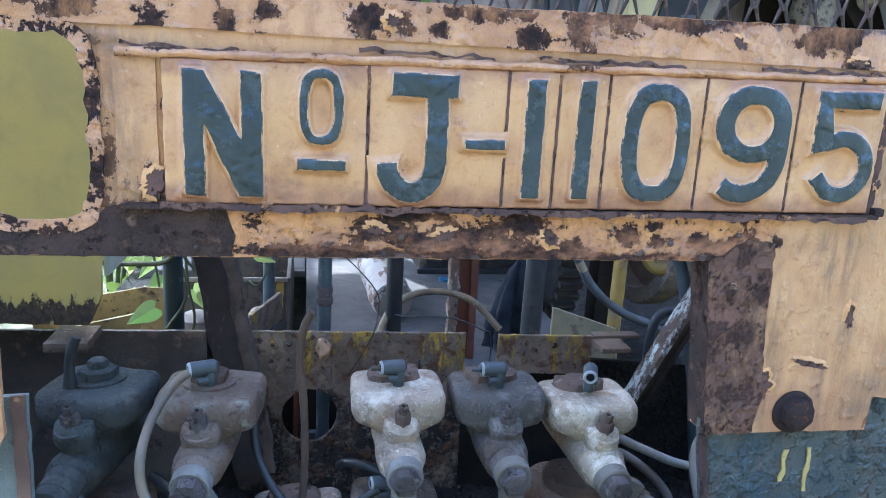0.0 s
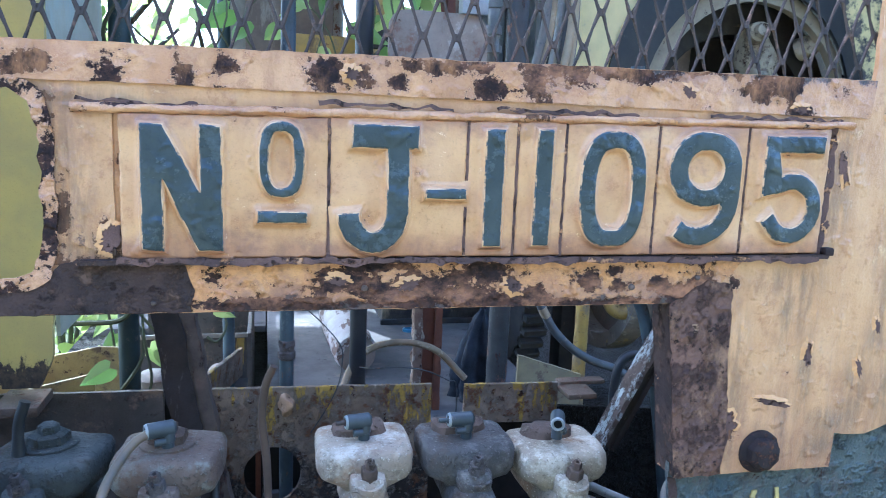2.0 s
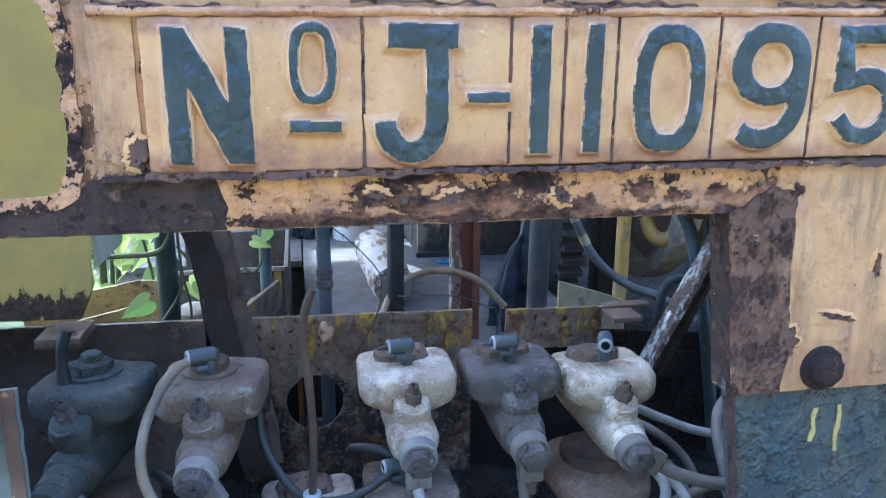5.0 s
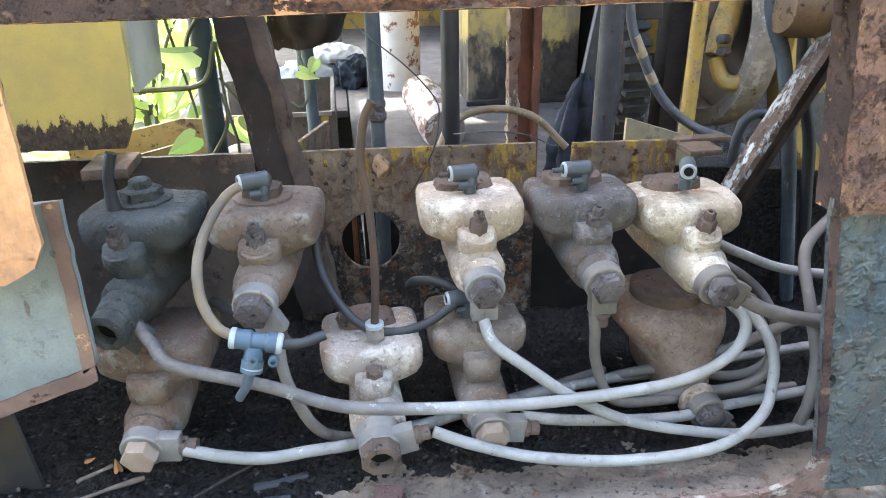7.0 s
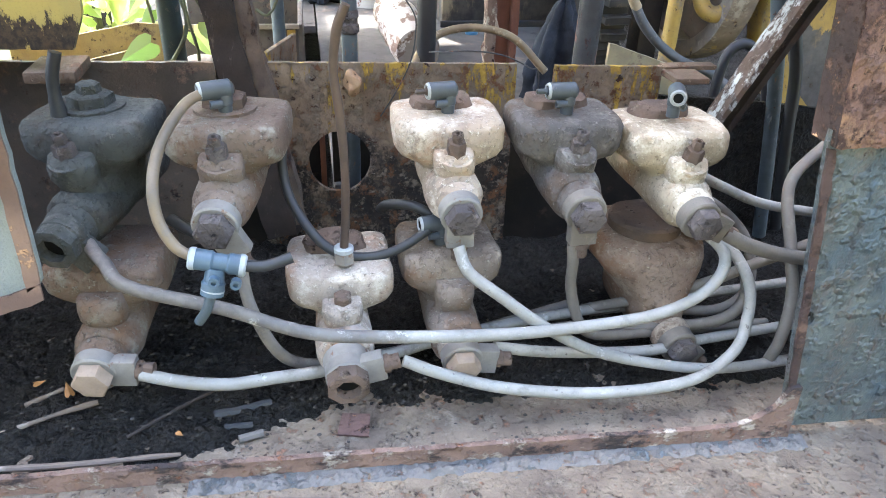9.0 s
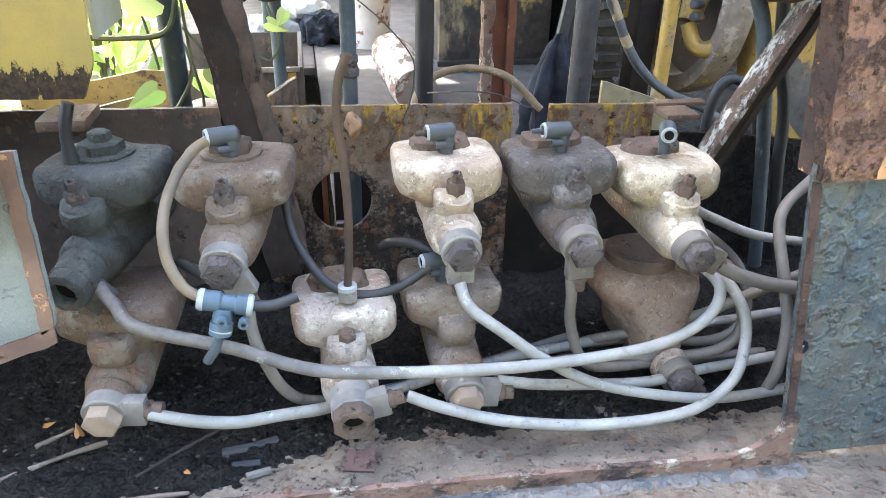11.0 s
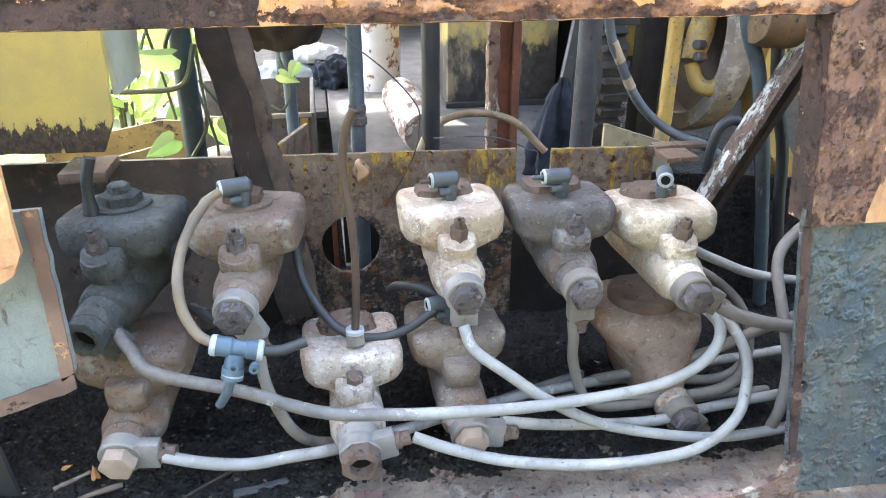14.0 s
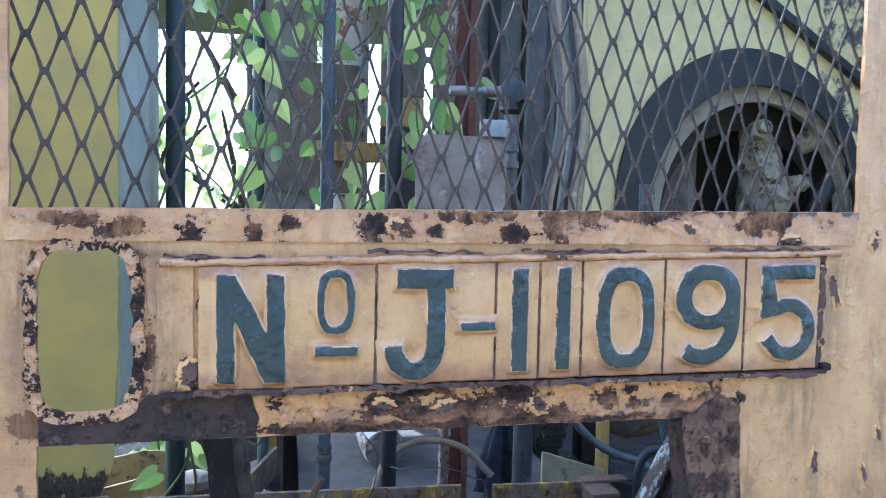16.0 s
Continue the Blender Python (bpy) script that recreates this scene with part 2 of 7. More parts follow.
orange_edge = surface("orange_paint_rusted_off", (0.60, 0.320, 0.150), (0.47, 0.225, 0.100), [
    ((0.72, 0.52, 0.36), 90, 0.66, 0.72, ISO, 0.6), ((0.40, 0.19, 0.085), 14, 0.48, 0.68, (1.2, 1, 0.5), 0.5)], rough=0.32, bump=0.7, rust=(30, 0.625, (0.8, 1, 1)), depth=0.006, spots=WORN_RAIL,
    bands=[(STAIN, 26, 0.52, 0.25, "Z", 1.425, 1.456, 0.14, (0.7, 1, 1)), (MAUVE, 24, 0.68, 0.06, "Z", 1.436, 1.462, 0.24, (0.9, 1, 1))], blister=(60, 0.54, 0.70, 0.0024, 0.010, ISO))
slot_rust = surface("rust_eaten_rim", (0.62, 0.33, 0.16), (0.52, 0.26, 0.12), [((0.62, 0.42, 0.26), 90, 0.66, 0.72, ISO, 0.6)], rough=0.4, bump=0.9, rust=(30, 0.50, ISO), depth=0.008, blister=(80, 0.52, 0.68, 0.003, 0.010, ISO))
rust_heavy = surface("heavy_rust", (0.075, 0.045, 0.036), (0.038, 0.026, 0.023), [
    ((0.15, 0.088, 0.062), 45, 0.52, 0.64, ISO, 0.85), ((0.58, 0.31, 0.15), 50, 0.63, 0.66, ISO, 0.6), (DARK, 60, 0.57, 0.63, ISO, 0.9), ((0.16, 0.115, 0.09), 190, 0.62, 0.68, ISO, 0.9)], rough=0.85, bump=1.0, depth=0.010)
flake_paint = surface("flake_orange_paint", (0.64, 0.345, 0.14), (0.50, 0.25, 0.10), rough=0.4, bump=0.5, size=60, depth=0.003)
post_rust = surface("mottled_post_rust", (0.20, 0.105, 0.070), (0.115, 0.064, 0.048), [
    ((0.36, 0.20, 0.115), 24, 0.49, 0.64, (1.1, 1, 0.8), 0.8), ((0.060, 0.032, 0.025, 0.10, 0.055, 0.04), 38, 0.50, 0.58, (1, 1, 0.8), 0.9), ((0.52, 0.32, 0.19), 34, 0.625, 0.665, ISO, 0.6), (DARK, 85, 0.58, 0.63, ISO, 0.9), ((0.30, 0.19, 0.13), 150, 0.61, 0.67, ISO, 0.8)], rough=0.8, bump=1.0, depth=0.010, blister=(60, 0.50, 0.66, 0.004, 0.012, ISO))
seam_mat = surface("seam_rust", (0.16, 0.09, 0.07), (0.08, 0.05, 0.046), [((0.50, 0.26, 0.13), 60, 0.56, 0.62, ISO, 0.7), (DARK, 90, 0.55, 0.62, ISO, 0.9)], rough=0.85, bump=1.0, depth=0.006)
tile_paint = surface("tile_paint", (0.62, 0.352, 0.162), (0.52, 0.272, 0.118), [
    ((0.44, 0.22, 0.095), 13, 0.49, 0.76, (1, 1, 0.6), 0.45), ((0.84, 0.58, 0.34), 80, 0.64, 0.70, ISO, 0.42)], rough=0.30, bump=0.45, rust=(36, 0.70, ISO), depth=0.003,
    bands=[(STAIN, 24, 0.50, 0.36, "Z", 1.318, 1.288, 0.42, (0.8, 1, 1)), (STAIN, 24, 0.54, 0.36, "Z", 1.375, 1.412, 0.32, (0.8, 1, 1))], blister=(60, 0.64, 0.74, 0.0016, 0.012, ISO))
letter_blue = surface("blue_grey_letter_paint", (0.030, 0.038, 0.041), (0.048, 0.058, 0.060), [
    ((0.090, 0.105, 0.106), 26, 0.54, 0.74, ISO, 0.42), ((0.018, 0.026, 0.03), 55, 0.60, 0.66, ISO, 0.35), ((0.20, 0.22, 0.215), 130, 0.66, 0.71, ISO, 0.45), ((0.34, 0.22, 0.13), 48, 0.70, 0.73, ISO, 0.6)], rough=0.26, bump=0.6, depth=0.004, blister=(45, 0.50, 0.66, 0.0024, 0.008, (1, 1, 0.6)))
letter_edge = surface("worn_letter_edge", (0.030, 0.048, 0.058), (0.05, 0.07, 0.075), [
    ((0.64, 0.40, 0.21), 60, 0.46, 0.53, ISO, 0.5)], rough=0.4, bump=0.8, depth=0.004)
blue_plate = surface("blue_grey_plate_paint", (0.040, 0.052, 0.054), (0.085, 0.096, 0.088), [
    ((0.040, 0.062, 0.075), 18, 0.50, 0.64, (1, 1, 0.6), 0.42), ((0.20, 0.195, 0.17), 70, 0.61, 0.69, ISO, 0.6), ((0.095, 0.062, 0.045), 20, 0.58, 0.70, (1.6, 1, 0.4), 0.75), ((0.024, 0.022, 0.021), 50, 0.58, 0.68, (1, 1, 0.8), 0.8), ((0.17, 0.165, 0.14), 36, 0.63, 0.70, ISO, 0.6), ((0.13, 0.14, 0.135), 130, 0.60, 0.68, ISO, 0.5)], rough=0.42, bump=1.0, rust=(34, 0.640, (1, 1, 0.6)), depth=0.006, blister=(85, 0.50, 0.64, 0.0026, 0.009, (1.8, 1, 0.4)))
navy = surface("navy_paint", (0.008, 0.014, 0.020), (0.013, 0.022, 0.029), [((0.07, 0.09, 0.09), 30, 0.64, 0.7, ISO, 0.5), (RUST, 28, 0.68, 0.70, ISO, 0.8)], rough=0.75, bump=0.5)
yellow_box = surface("olive_yellow_paint", (0.50, 0.385, 0.105), (0.42, 0.33, 0.11), [
    ((0.44, 0.40, 0.28), 16, 0.60, 0.68, (1, 1, 0.3), 0.5), ((0.07, 0.055, 0.03), 42, 0.66, 0.69, (1, 1, 0.25), 0.7)], rough=0.45, bump=0.5, bands=[((0.030, 0.024, 0.020, 0.085, 0.060, 0.036), 30, 0.67, 0.05, "Z", 1.135, 1.055, 0.30, (1.3, 1, 0.6))])
pale_yellow = surface("pale_yellow_paint", (0.70, 0.57, 0.26), (0.60, 0.49, 0.235), [
    ((0.36, 0.31, 0.20), 9, 0.58, 0.70, ISO, 0.6), ((0.06, 0.05, 0.04), 14, 0.69, 0.72, ISO, 0.8)], rough=0.5, bump=0.4, bands=[((0.10, 0.085, 0.08, 0.045, 0.042, 0.045), 12, 0.66, 0.10, "X", 1.45, 1.72, 0.20, ISO)])
# rust and yellow remains; the last band paints the shade low behind the valves
yellow_rust = surface("yellow_rust_plate_shaded_low", (0.26, 0.195, 0.135), (0.17, 0.12, 0.083), [
    ((0.22, 0.175, 0.135), 60, 0.50, 0.62, ISO, 0.8), (DARK, 80, 0.58, 0.63, ISO, 0.9), ((0.19, 0.095, 0.05), 40, 0.54, 0.64, ISO, 0.9), ((0.36, 0.31, 0.25), 110, 0.62, 0.68, ISO, 0.9)], rough=0.8, bump=1.0, depth=0.010, bands=[((0.44, 0.28, 0.05, 0.30, 0.20, 0.06), 15, 0.61, 0.05, "Z", 0.90, 1.03, 0.12, (2.0, 1, 0.5)), ((0.020, 0.017, 0.015, 0.040, 0.031, 0.025), 16, 0.66, 0.12, "Z", 0.97, 0.87, 0.30, (1, 1, 0.7))])
yellow_paint = surface("yellow_paint", (0.36, 0.225, 0.045), (0.25, 0.165, 0.05), [((0.19, 0.15, 0.10), 12, 0.52, 0.66, ISO, 0.8), ((0.13, 0.085, 0.045), 24, 0.56, 0.66, (1, 1, 0.4), 0.7), (RUST, 40, 0.62, 0.65, ISO, 0.8), (DARK, 110, 0.60, 0.66, ISO, 0.8)], rough=0.45, bump=0.7, depth=0.004)
sill_rust = surface("pinkish_rust_sheet", (0.185, 0.138, 0.094), (0.108, 0.078, 0.055), [
    ((0.27, 0.22, 0.165), 22, 0.53, 0.69, ISO, 0.6), ((0.24, 0.12, 0.07), 60, 0.56, 0.66, ISO, 0.8), (DARK, 90, 0.60, 0.66, ISO, 0.8), (DARK, 160, 0.61, 0.66, ISO, 0.8), ((0.115, 0.122, 0.122), 40, 0.63, 0.71, (0.5, 1.5, 1), 0.5)], rough=0.65, bump=1.0, depth=0.006, blister=(90, 0.5, 0.7, 0.002, 0.006, ISO))
dirt = surface("oily_black_dirt", (0.016, 0.0145, 0.013), (0.028, 0.024, 0.020), [((0.075, 0.066, 0.056), 70, 0.58, 0.70, ISO, 0.85), ((0.13, 0.115, 0.095), 260, 0.64, 0.70, ISO, 0.8)], rough=0.6, bump=1.0, grain=500, depth=0.02, blister=(160, 0.45, 0.65, 0.005, 0.02, ISO), gloss=0.12)
deck_mat = surface("grey_deck_sheet", (0.115, 0.105, 0.098), (0.08, 0.073, 0.068), [((0.16, 0.13, 0.105), 12, 0.54, 0.66, ISO, 0.8), ((0.05, 0.045, 0.04), 16, 0.62, 0.66, ISO, 0.8)], rough=0.75, bump=0.6)
inner_dark = surface("oily_dark_steel", (0.03, 0.028, 0.027), (0.05, 0.043, 0.036), [((0.11, 0.075, 0.05), 24, 0.60, 0.70, ISO, 0.8)], rough=0.6, bump=0.6, gloss=0.15)
# near-black steel: the deep shade behind the valves is in its colour
gap_dark = surface("steel_in_gap_shade", (0.013, 0.012, 0.0115), (0.024, 0.020, 0.017), [((0.05, 0.036, 0.027), 24, 0.60, 0.72, ISO, 0.8)], rough=0.7, bump=0.6, gloss=0.1)
pole_green = surface("dark_green_pole", (0.022, 0.035, 0.035), (0.035, 0.05, 0.048), [((0.10, 0.09, 0.07), 40, 0.60, 0.68, ISO, 0.7)], rough=0.5)
pole_blue = surface("blue_grey_pipe", (0.064, 0.082, 0.094), (0.036, 0.046, 0.052), [((0.17, 0.175, 0.17), 34, 0.58, 0.66, (1, 1, 0.5), 0.6), ((0.13, 0.085, 0.06), 48, 0.60, 0.66, (1, 1, 0.5), 0.8), (DARK, 90, 0.60, 0.66, ISO, 0.8)], rough=0.5, bump=0.6, depth=0.003)
pole_black = surface("black_pipe", (0.018, 0.018, 0.02), (0.03, 0.028, 0.027), [((0.09, 0.075, 0.06), 40, 0.62, 0.7, ISO, 0.7)], rough=0.5)
pole_grey = surface("grey_pole", (0.055, 0.053, 0.050), (0.032, 0.031, 0.030), [((0.15, 0.14, 0.125), 18, 0.55, 0.66, (1.4, 1, 0.3), 0.7), ((0.21, 0.10, 0.055), 22, 0.57, 0.63, (1, 1, 0.4), 0.8), (DARK, 70, 0.58, 0.66, (1, 1, 0.5), 0.8)], rough=0.6, bump=0.7, depth=0.004)
rust_bar = surface("red_brown_rust_bar", (0.155, 0.062, 0.035), (0.095, 0.042, 0.028), [((0.30, 0.22, 0.15), 30, 0.62, 0.66, (1, 1, 0.4), 0.8), (DARK, 26, 0.58, 0.66, (1, 1, 0.3), 0.9)], rough=0.8, bump=0.7)
beam_mat = surface("rotten_brown_beam", (0.040, 0.030, 0.025), (0.022, 0.018, 0.016), [((0.10, 0.075, 0.058), 40, 0.58, 0.66, (1, 1, 0.25), 0.9), ((0.34, 0.22, 0.06), 22, 0.68, 0.70, (1, 1, 0.3), 0.7)], rough=0.85, bump=1.0, depth=0.003)
brace_mat = surface("flaking_white_brace", (0.085, 0.06, 0.045), (0.14, 0.10, 0.075), [((0.46, 0.46, 0.42), 34, 0.50, 0.56, (1, 1, 0.6), 0.6), ((0.24, 0.20, 0.16), 90, 0.54, 0.62, ISO, 0.8), (DARK, 130, 0.58, 0.63, ISO, 0.8)], rough=0.8, bump=1.0, depth=0.006)
hose_grey = surface("grey_rubber_hose", (0.275, 0.262, 0.235), (0.20, 0.188, 0.165), [((0.10, 0.09, 0.078), 24, 0.52, 0.74, ISO, 0.7), ((0.42, 0.405, 0.37), 60, 0.58, 0.7, ISO, 0.6), ((0.085, 0.072, 0.06), 150, 0.60, 0.68, ISO, 0.7)], rough=0.6, bump=0.6, depth=0.004)
hose_dull = surface("dull_brown_grey_hose", (0.15, 0.13, 0.107), (0.10, 0.086, 0.072), [((0.19, 0.165, 0.135), 40, 0.56, 0.7, ISO, 0.7), ((0.06, 0.052, 0.046), 30, 0.56, 0.72, ISO, 0.7)], rough=0.6, bump=0.6, depth=0.004)
# grey hose with a band along x that darkens its left end
hose_graded = surface("grey_hose_darker_left", (0.275, 0.262, 0.235), (0.20, 0.188, 0.165), [((0.13, 0.115, 0.098), 24, 0.54, 0.76, ISO, 0.7), ((0.48, 0.46, 0.42), 60, 0.58, 0.7, ISO, 0.6)], rough=0.6, bump=0.6, depth=0.004, bands=[((0.085, 0.076, 0.070, 0.13, 0.115, 0.10), 22, 0.55, 0.25, "X", 0.16, -0.10, 0.42, ISO)])
hose_olive = surface("olive_nylon_tube", (0.17, 0.125, 0.08), (0.105, 0.085, 0.062), [((0.12, 0.11, 0.10), 36, 0.55, 0.7, ISO, 0.6)], rough=0.45, bump=0.2)
hose_tan = surface("tan_weathered_hose", (0.36, 0.28, 0.17), (0.25, 0.19, 0.115), [((0.46, 0.40, 0.29), 30, 0.55, 0.68, ISO, 0.6), ((0.09, 0.07, 0.05), 26, 0.60, 0.68, ISO, 0.7)], rough=0.55, bump=0.4)
hose_brown = surface("brown_nylon_tube", (0.070, 0.044, 0.033), (0.042, 0.030, 0.025), [((0.17, 0.12, 0.09), 36, 0.6, 0.7, ISO, 0.6)], rough=0.5, bump=0.3)
hose_black = surface("black_rubber_tube", (0.018, 0.019, 0.021), (0.03, 0.03, 0.03), rough=0.5, bump=0.2)
fitting_blue = surface("blue_grey_plastic", (0.062, 0.095, 0.125), (0.042, 0.062, 0.082), [((0.20, 0.19, 0.17), 60, 0.60, 0.72, ISO, 0.6)], rough=0.42, bump=0.15)
fitting_dark = surface("dark_grey_plastic", (0.055, 0.065, 0.075), (0.035, 0.042, 0.05), [((0.16, 0.145, 0.13), 60, 0.60, 0.72, ISO, 0.6)], rough=0.45, bump=0.15)
ring_white = surface("pale_release_ring", (0.32, 0.34, 0.345), (0.20, 0.215, 0.22), rough=0.4, bump=0.1)
hole_black = surface("black_bore", (0.006, 0.006, 0.006), rough=0.9)
steel_dull = surface("dull_steel", (0.24, 0.225, 0.205), (0.16, 0.145, 0.13), [((0.17, 0.095, 0.06), 50, 0.58, 0.66, ISO, 0.8)], rough=0.5, metal=0.3, bump=0.4)
bolt_rust = surface("rusty_bolt", (0.135, 0.092, 0.068), (0.07, 0.050, 0.040), [((0.25, 0.195, 0.155), 60, 0.55, 0.66, ISO, 0.8), (DARK, 120, 0.58, 0.64, ISO, 0.9)], rough=0.8, bump=1.0, depth=0.006)
bolt_mauve = surface("mauve_grey_bolt", (0.105, 0.088, 0.082), (0.06, 0.05, 0.048), [((0.22, 0.18, 0.16), 70, 0.55, 0.66, ISO, 0.8), ((0.035, 0.028, 0.026), 90, 0.56, 0.64, ISO, 0.85), ((0.16, 0.085, 0.055), 45, 0.60, 0.68, ISO, 0.8)], rough=0.75, bump=1.0, depth=0.006, blister=(220, 0.48, 0.7, 0.0012, 0.004, ISO))
bolt_black = surface("black_rust_bolt", (0.022, 0.016, 0.015), (0.04, 0.025, 0.021), [(RUST, 90, 0.54, 0.64, ISO, 0.9)], rough=0.85, bump=1.0, depth=0.003)
cast = {key: surface(f"{key}_cast_iron", a, b, [
    (dust, 17, 0.50, 0.64, ISO, 0.85), (tuple(c * f for c, f in zip(a, (0.80, 0.62, 0.50))), 15, 0.49, 0.64, ISO, 0.85), (tuple(c * 0.46 for c in a), 26, 0.56, 0.72, (1, 1, 0.7), 0.85), (tuple(min(0.7, c * 1.12) for c in dust), 190, 0.56, 0.66, ISO, 0.85), (tuple(c * 0.50 for c in a), 230, 0.56, 0.68, ISO, 0.85), (tuple(c * 0.55 for c in a), 60, 0.58, 0.70, ISO, 0.85)], rough=0.75, bump=0.9, grain=620, size=12.0, depth=0.0022, blister=(190, 0.46, 0.74, 0.0010, 0.006, ISO))
    for key, a, b, dust in (
        ("cream", (0.40, 0.325, 0.245), (0.26, 0.195, 0.145), (0.57, 0.50, 0.41)), ("slate", (0.105, 0.094, 0.086), (0.064, 0.057, 0.052), (0.18, 0.164, 0.146)),
        ("ivory", (0.36, 0.295, 0.21), (0.24, 0.19, 0.138), (0.56, 0.49, 0.385)), ("olive", (0.165, 0.125, 0.096), (0.112, 0.078, 0.060), (0.225, 0.21, 0.178)),
        ("petrol", (0.066, 0.070, 0.066), (0.045, 0.048, 0.044), (0.105, 0.105, 0.095)), ("ash", (0.33, 0.275, 0.225), (0.23, 0.185, 0.15), (0.50, 0.44, 0.37)),
        ("umber", (0.20, 0.160, 0.125), (0.135, 0.105, 0.082), (0.32, 0.275, 0.225)), ("sienna", (0.235, 0.170, 0.125), (0.18, 0.122, 0.088), (0.33, 0.27, 0.21)))}
bark = surface("peeling_white_log", (0.46, 0.40, 0.34), (0.36, 0.30, 0.25), [((0.16, 0.105, 0.075), 26, 0.50, 0.56, (1, 0.3, 1), 0.9)], rough=0.8, bump=0.9)
log_end = surface("dusty_log_end", (0.24, 0.19, 0.15), (0.17, 0.135, 0.11), rough=0.9, bump=0.7)
white_rust = surface("white_paint_rust", (0.56, 0.52, 0.47), (0.46, 0.42, 0.37), [((0.20, 0.09, 0.05), 14, 0.53, 0.57, ISO, 0.8)], rough=0.6, bump=0.5)
sack_mat = surface("grey_plastic_sack", (0.36, 0.38, 0.38), (0.26, 0.28, 0.285), rough=0.5, bump=0.5)
rag_mat = surface("black_cloth", (0.012, 0.013, 0.016), (0.03, 0.035, 0.045), rough=0.8, bump=1.0, depth=0.006)
stamp_mat = surface("grey_beige_guard_paint", (0.27, 0.225, 0.175), (0.20, 0.16, 0.125), [((0.38, 0.34, 0.29), 24, 0.54, 0.66, ISO, 0.6), ((0.17, 0.10, 0.065), 18, 0.56, 0.66, ISO, 0.8), (RUST, 50, 0.63, 0.66, ISO, 0.8)], rough=0.6, bump=0.5)
mesh_mat = surface("rusty_expanded_metal", (0.085, 0.06, 0.05), (0.05, 0.04, 0.036), [((0.16, 0.10, 0.075), 60, 0.55, 0.65, ISO, 0.85)], rough=0.8, bump=0.6)
ground_mat = surface("earth_and_grass", (0.16, 0.14, 0.09), (0.10, 0.12, 0.05), rough=0.95, bump=0.8, grain=60, size=2, depth=0.02)
wood_bg = surface("grey_brown_board", (0.16, 0.12, 0.09), (0.11, 0.085, 0.07), [((0.24, 0.20, 0.16), 12, 0.56, 0.66, (1, 1, 0.3), 0.8)], rough=0.8, bump=0.6)


def leaf_material(name, a, b):
    m = bpy.data.materials.new(name)
    m.use_nodes = True
    nt = m.node_tree
    bsdf = nt.nodes["Principled BSDF"]
    oi = nt.nodes.new("ShaderNodeNewGeometry")
    col = mixed(nt, oi.outputs["Random Per Island"], a, b)
    nt.links.new(col, bsdf.inputs["Base Color"])
    bsdf.inputs["Roughness"].default_value = 0.5
    tr = nt.nodes.new("ShaderNodeBsdfTranslucent")
    nt.links.new(mixed(nt, oi.outputs["Random Per Island"], tuple(c * 1.25 for c in a), tuple(c * 1.25 for c in b)), tr.inputs["Color"])
    mx = nt.nodes.new("ShaderNodeMixShader")
    mx.inputs[0].default_value = 0.55
    nt.links.new(bsdf.outputs[0], mx.inputs[1])
    nt.links.new(tr.outputs[0], mx.inputs[2])
    nt.links.new(mx.outputs[0], nt.nodes["Material Output"].inputs["Surface"])
    return m


leaf_mat = leaf_material("vine_leaf", (0.14, 0.24, 0.055), (0.42, 0.48, 0.17))
tree_leaf = leaf_material("tree_leaf", (0.30, 0.40, 0.09), (0.50, 0.56, 0.20))
stem_mat = surface("green_brown_stem", (0.09, 0.10, 0.045), (0.06, 0.055, 0.035), rough=0.7)


# ---- builders ----
def thing(name, loc, label, category, group="", kind=""):
    ob = new(name)
    ob.location = loc
    ob.empty_display_size = 0.05
    return tagged(ob, label, category, group, kind)


def finish(bm, material, angle=38, roughen=0.0, freq=40.0):
    if roughen:
        bm.normal_update()
        for v in bm.verts:
            v.co += v.normal * roughen * noise.noise(v.co * freq)
    bmesh.ops.recalc_face_normals(bm, faces=bm.faces)
    me = bpy.data.meshes.new("mesh")
    for f in bm.faces:
        f.smooth = True
    bm.to_mesh(me)
    bm.free()
    me.set_sharp_from_angle(angle=radians(angle))
    me.materials.append(material)
    return me


def part(name, bm, material, parent=None, label="", roughen=0.0, freq=40.0, angle=38):
    """A bmesh, in world metres, as one mesh object under a thing or a part."""
    ob = new(name, finish(bm, material, angle, roughen, freq))
    if parent is not None:
        ob.parent = parent
        if parent.parent is None:
            ob.matrix_parent_inverse = Matrix.Translation(-Vector(parent.location))
    return tagged(ob, label)


def solo(name, bm, material, label, category, group="", kind="", roughen=0.0, freq=40.0, angle=38):
    return tagged(part(name, bm, material, None, "", roughen, freq, angle), label, category, group, kind)


def add_box(bm, lo, hi, bevel=0.0, m=None):
    r = bmesh.ops.create_cube(bm, size=1.0)
    c = (Vector(lo) + Vector(hi)) / 2
    d = Vector(hi) - Vector(lo)
    for v in r["verts"]:
        v.co = Vector((v.co.x * d.x, v.co.y * d.y, v.co.z * d.z)) + c
        if m is not None:
            v.co = m @ v.co
    if bevel:
        es = list({e for v in r["verts"] for e in v.link_edges})
        bmesh.ops.bevel(bm, geom=es, offset=bevel, segments=2, affect="EDGES", profile=0.6)
    return bm


def box(lo, hi, bevel=0.0, m=None):
    return add_box(bmesh.new(), lo, hi, bevel, m)


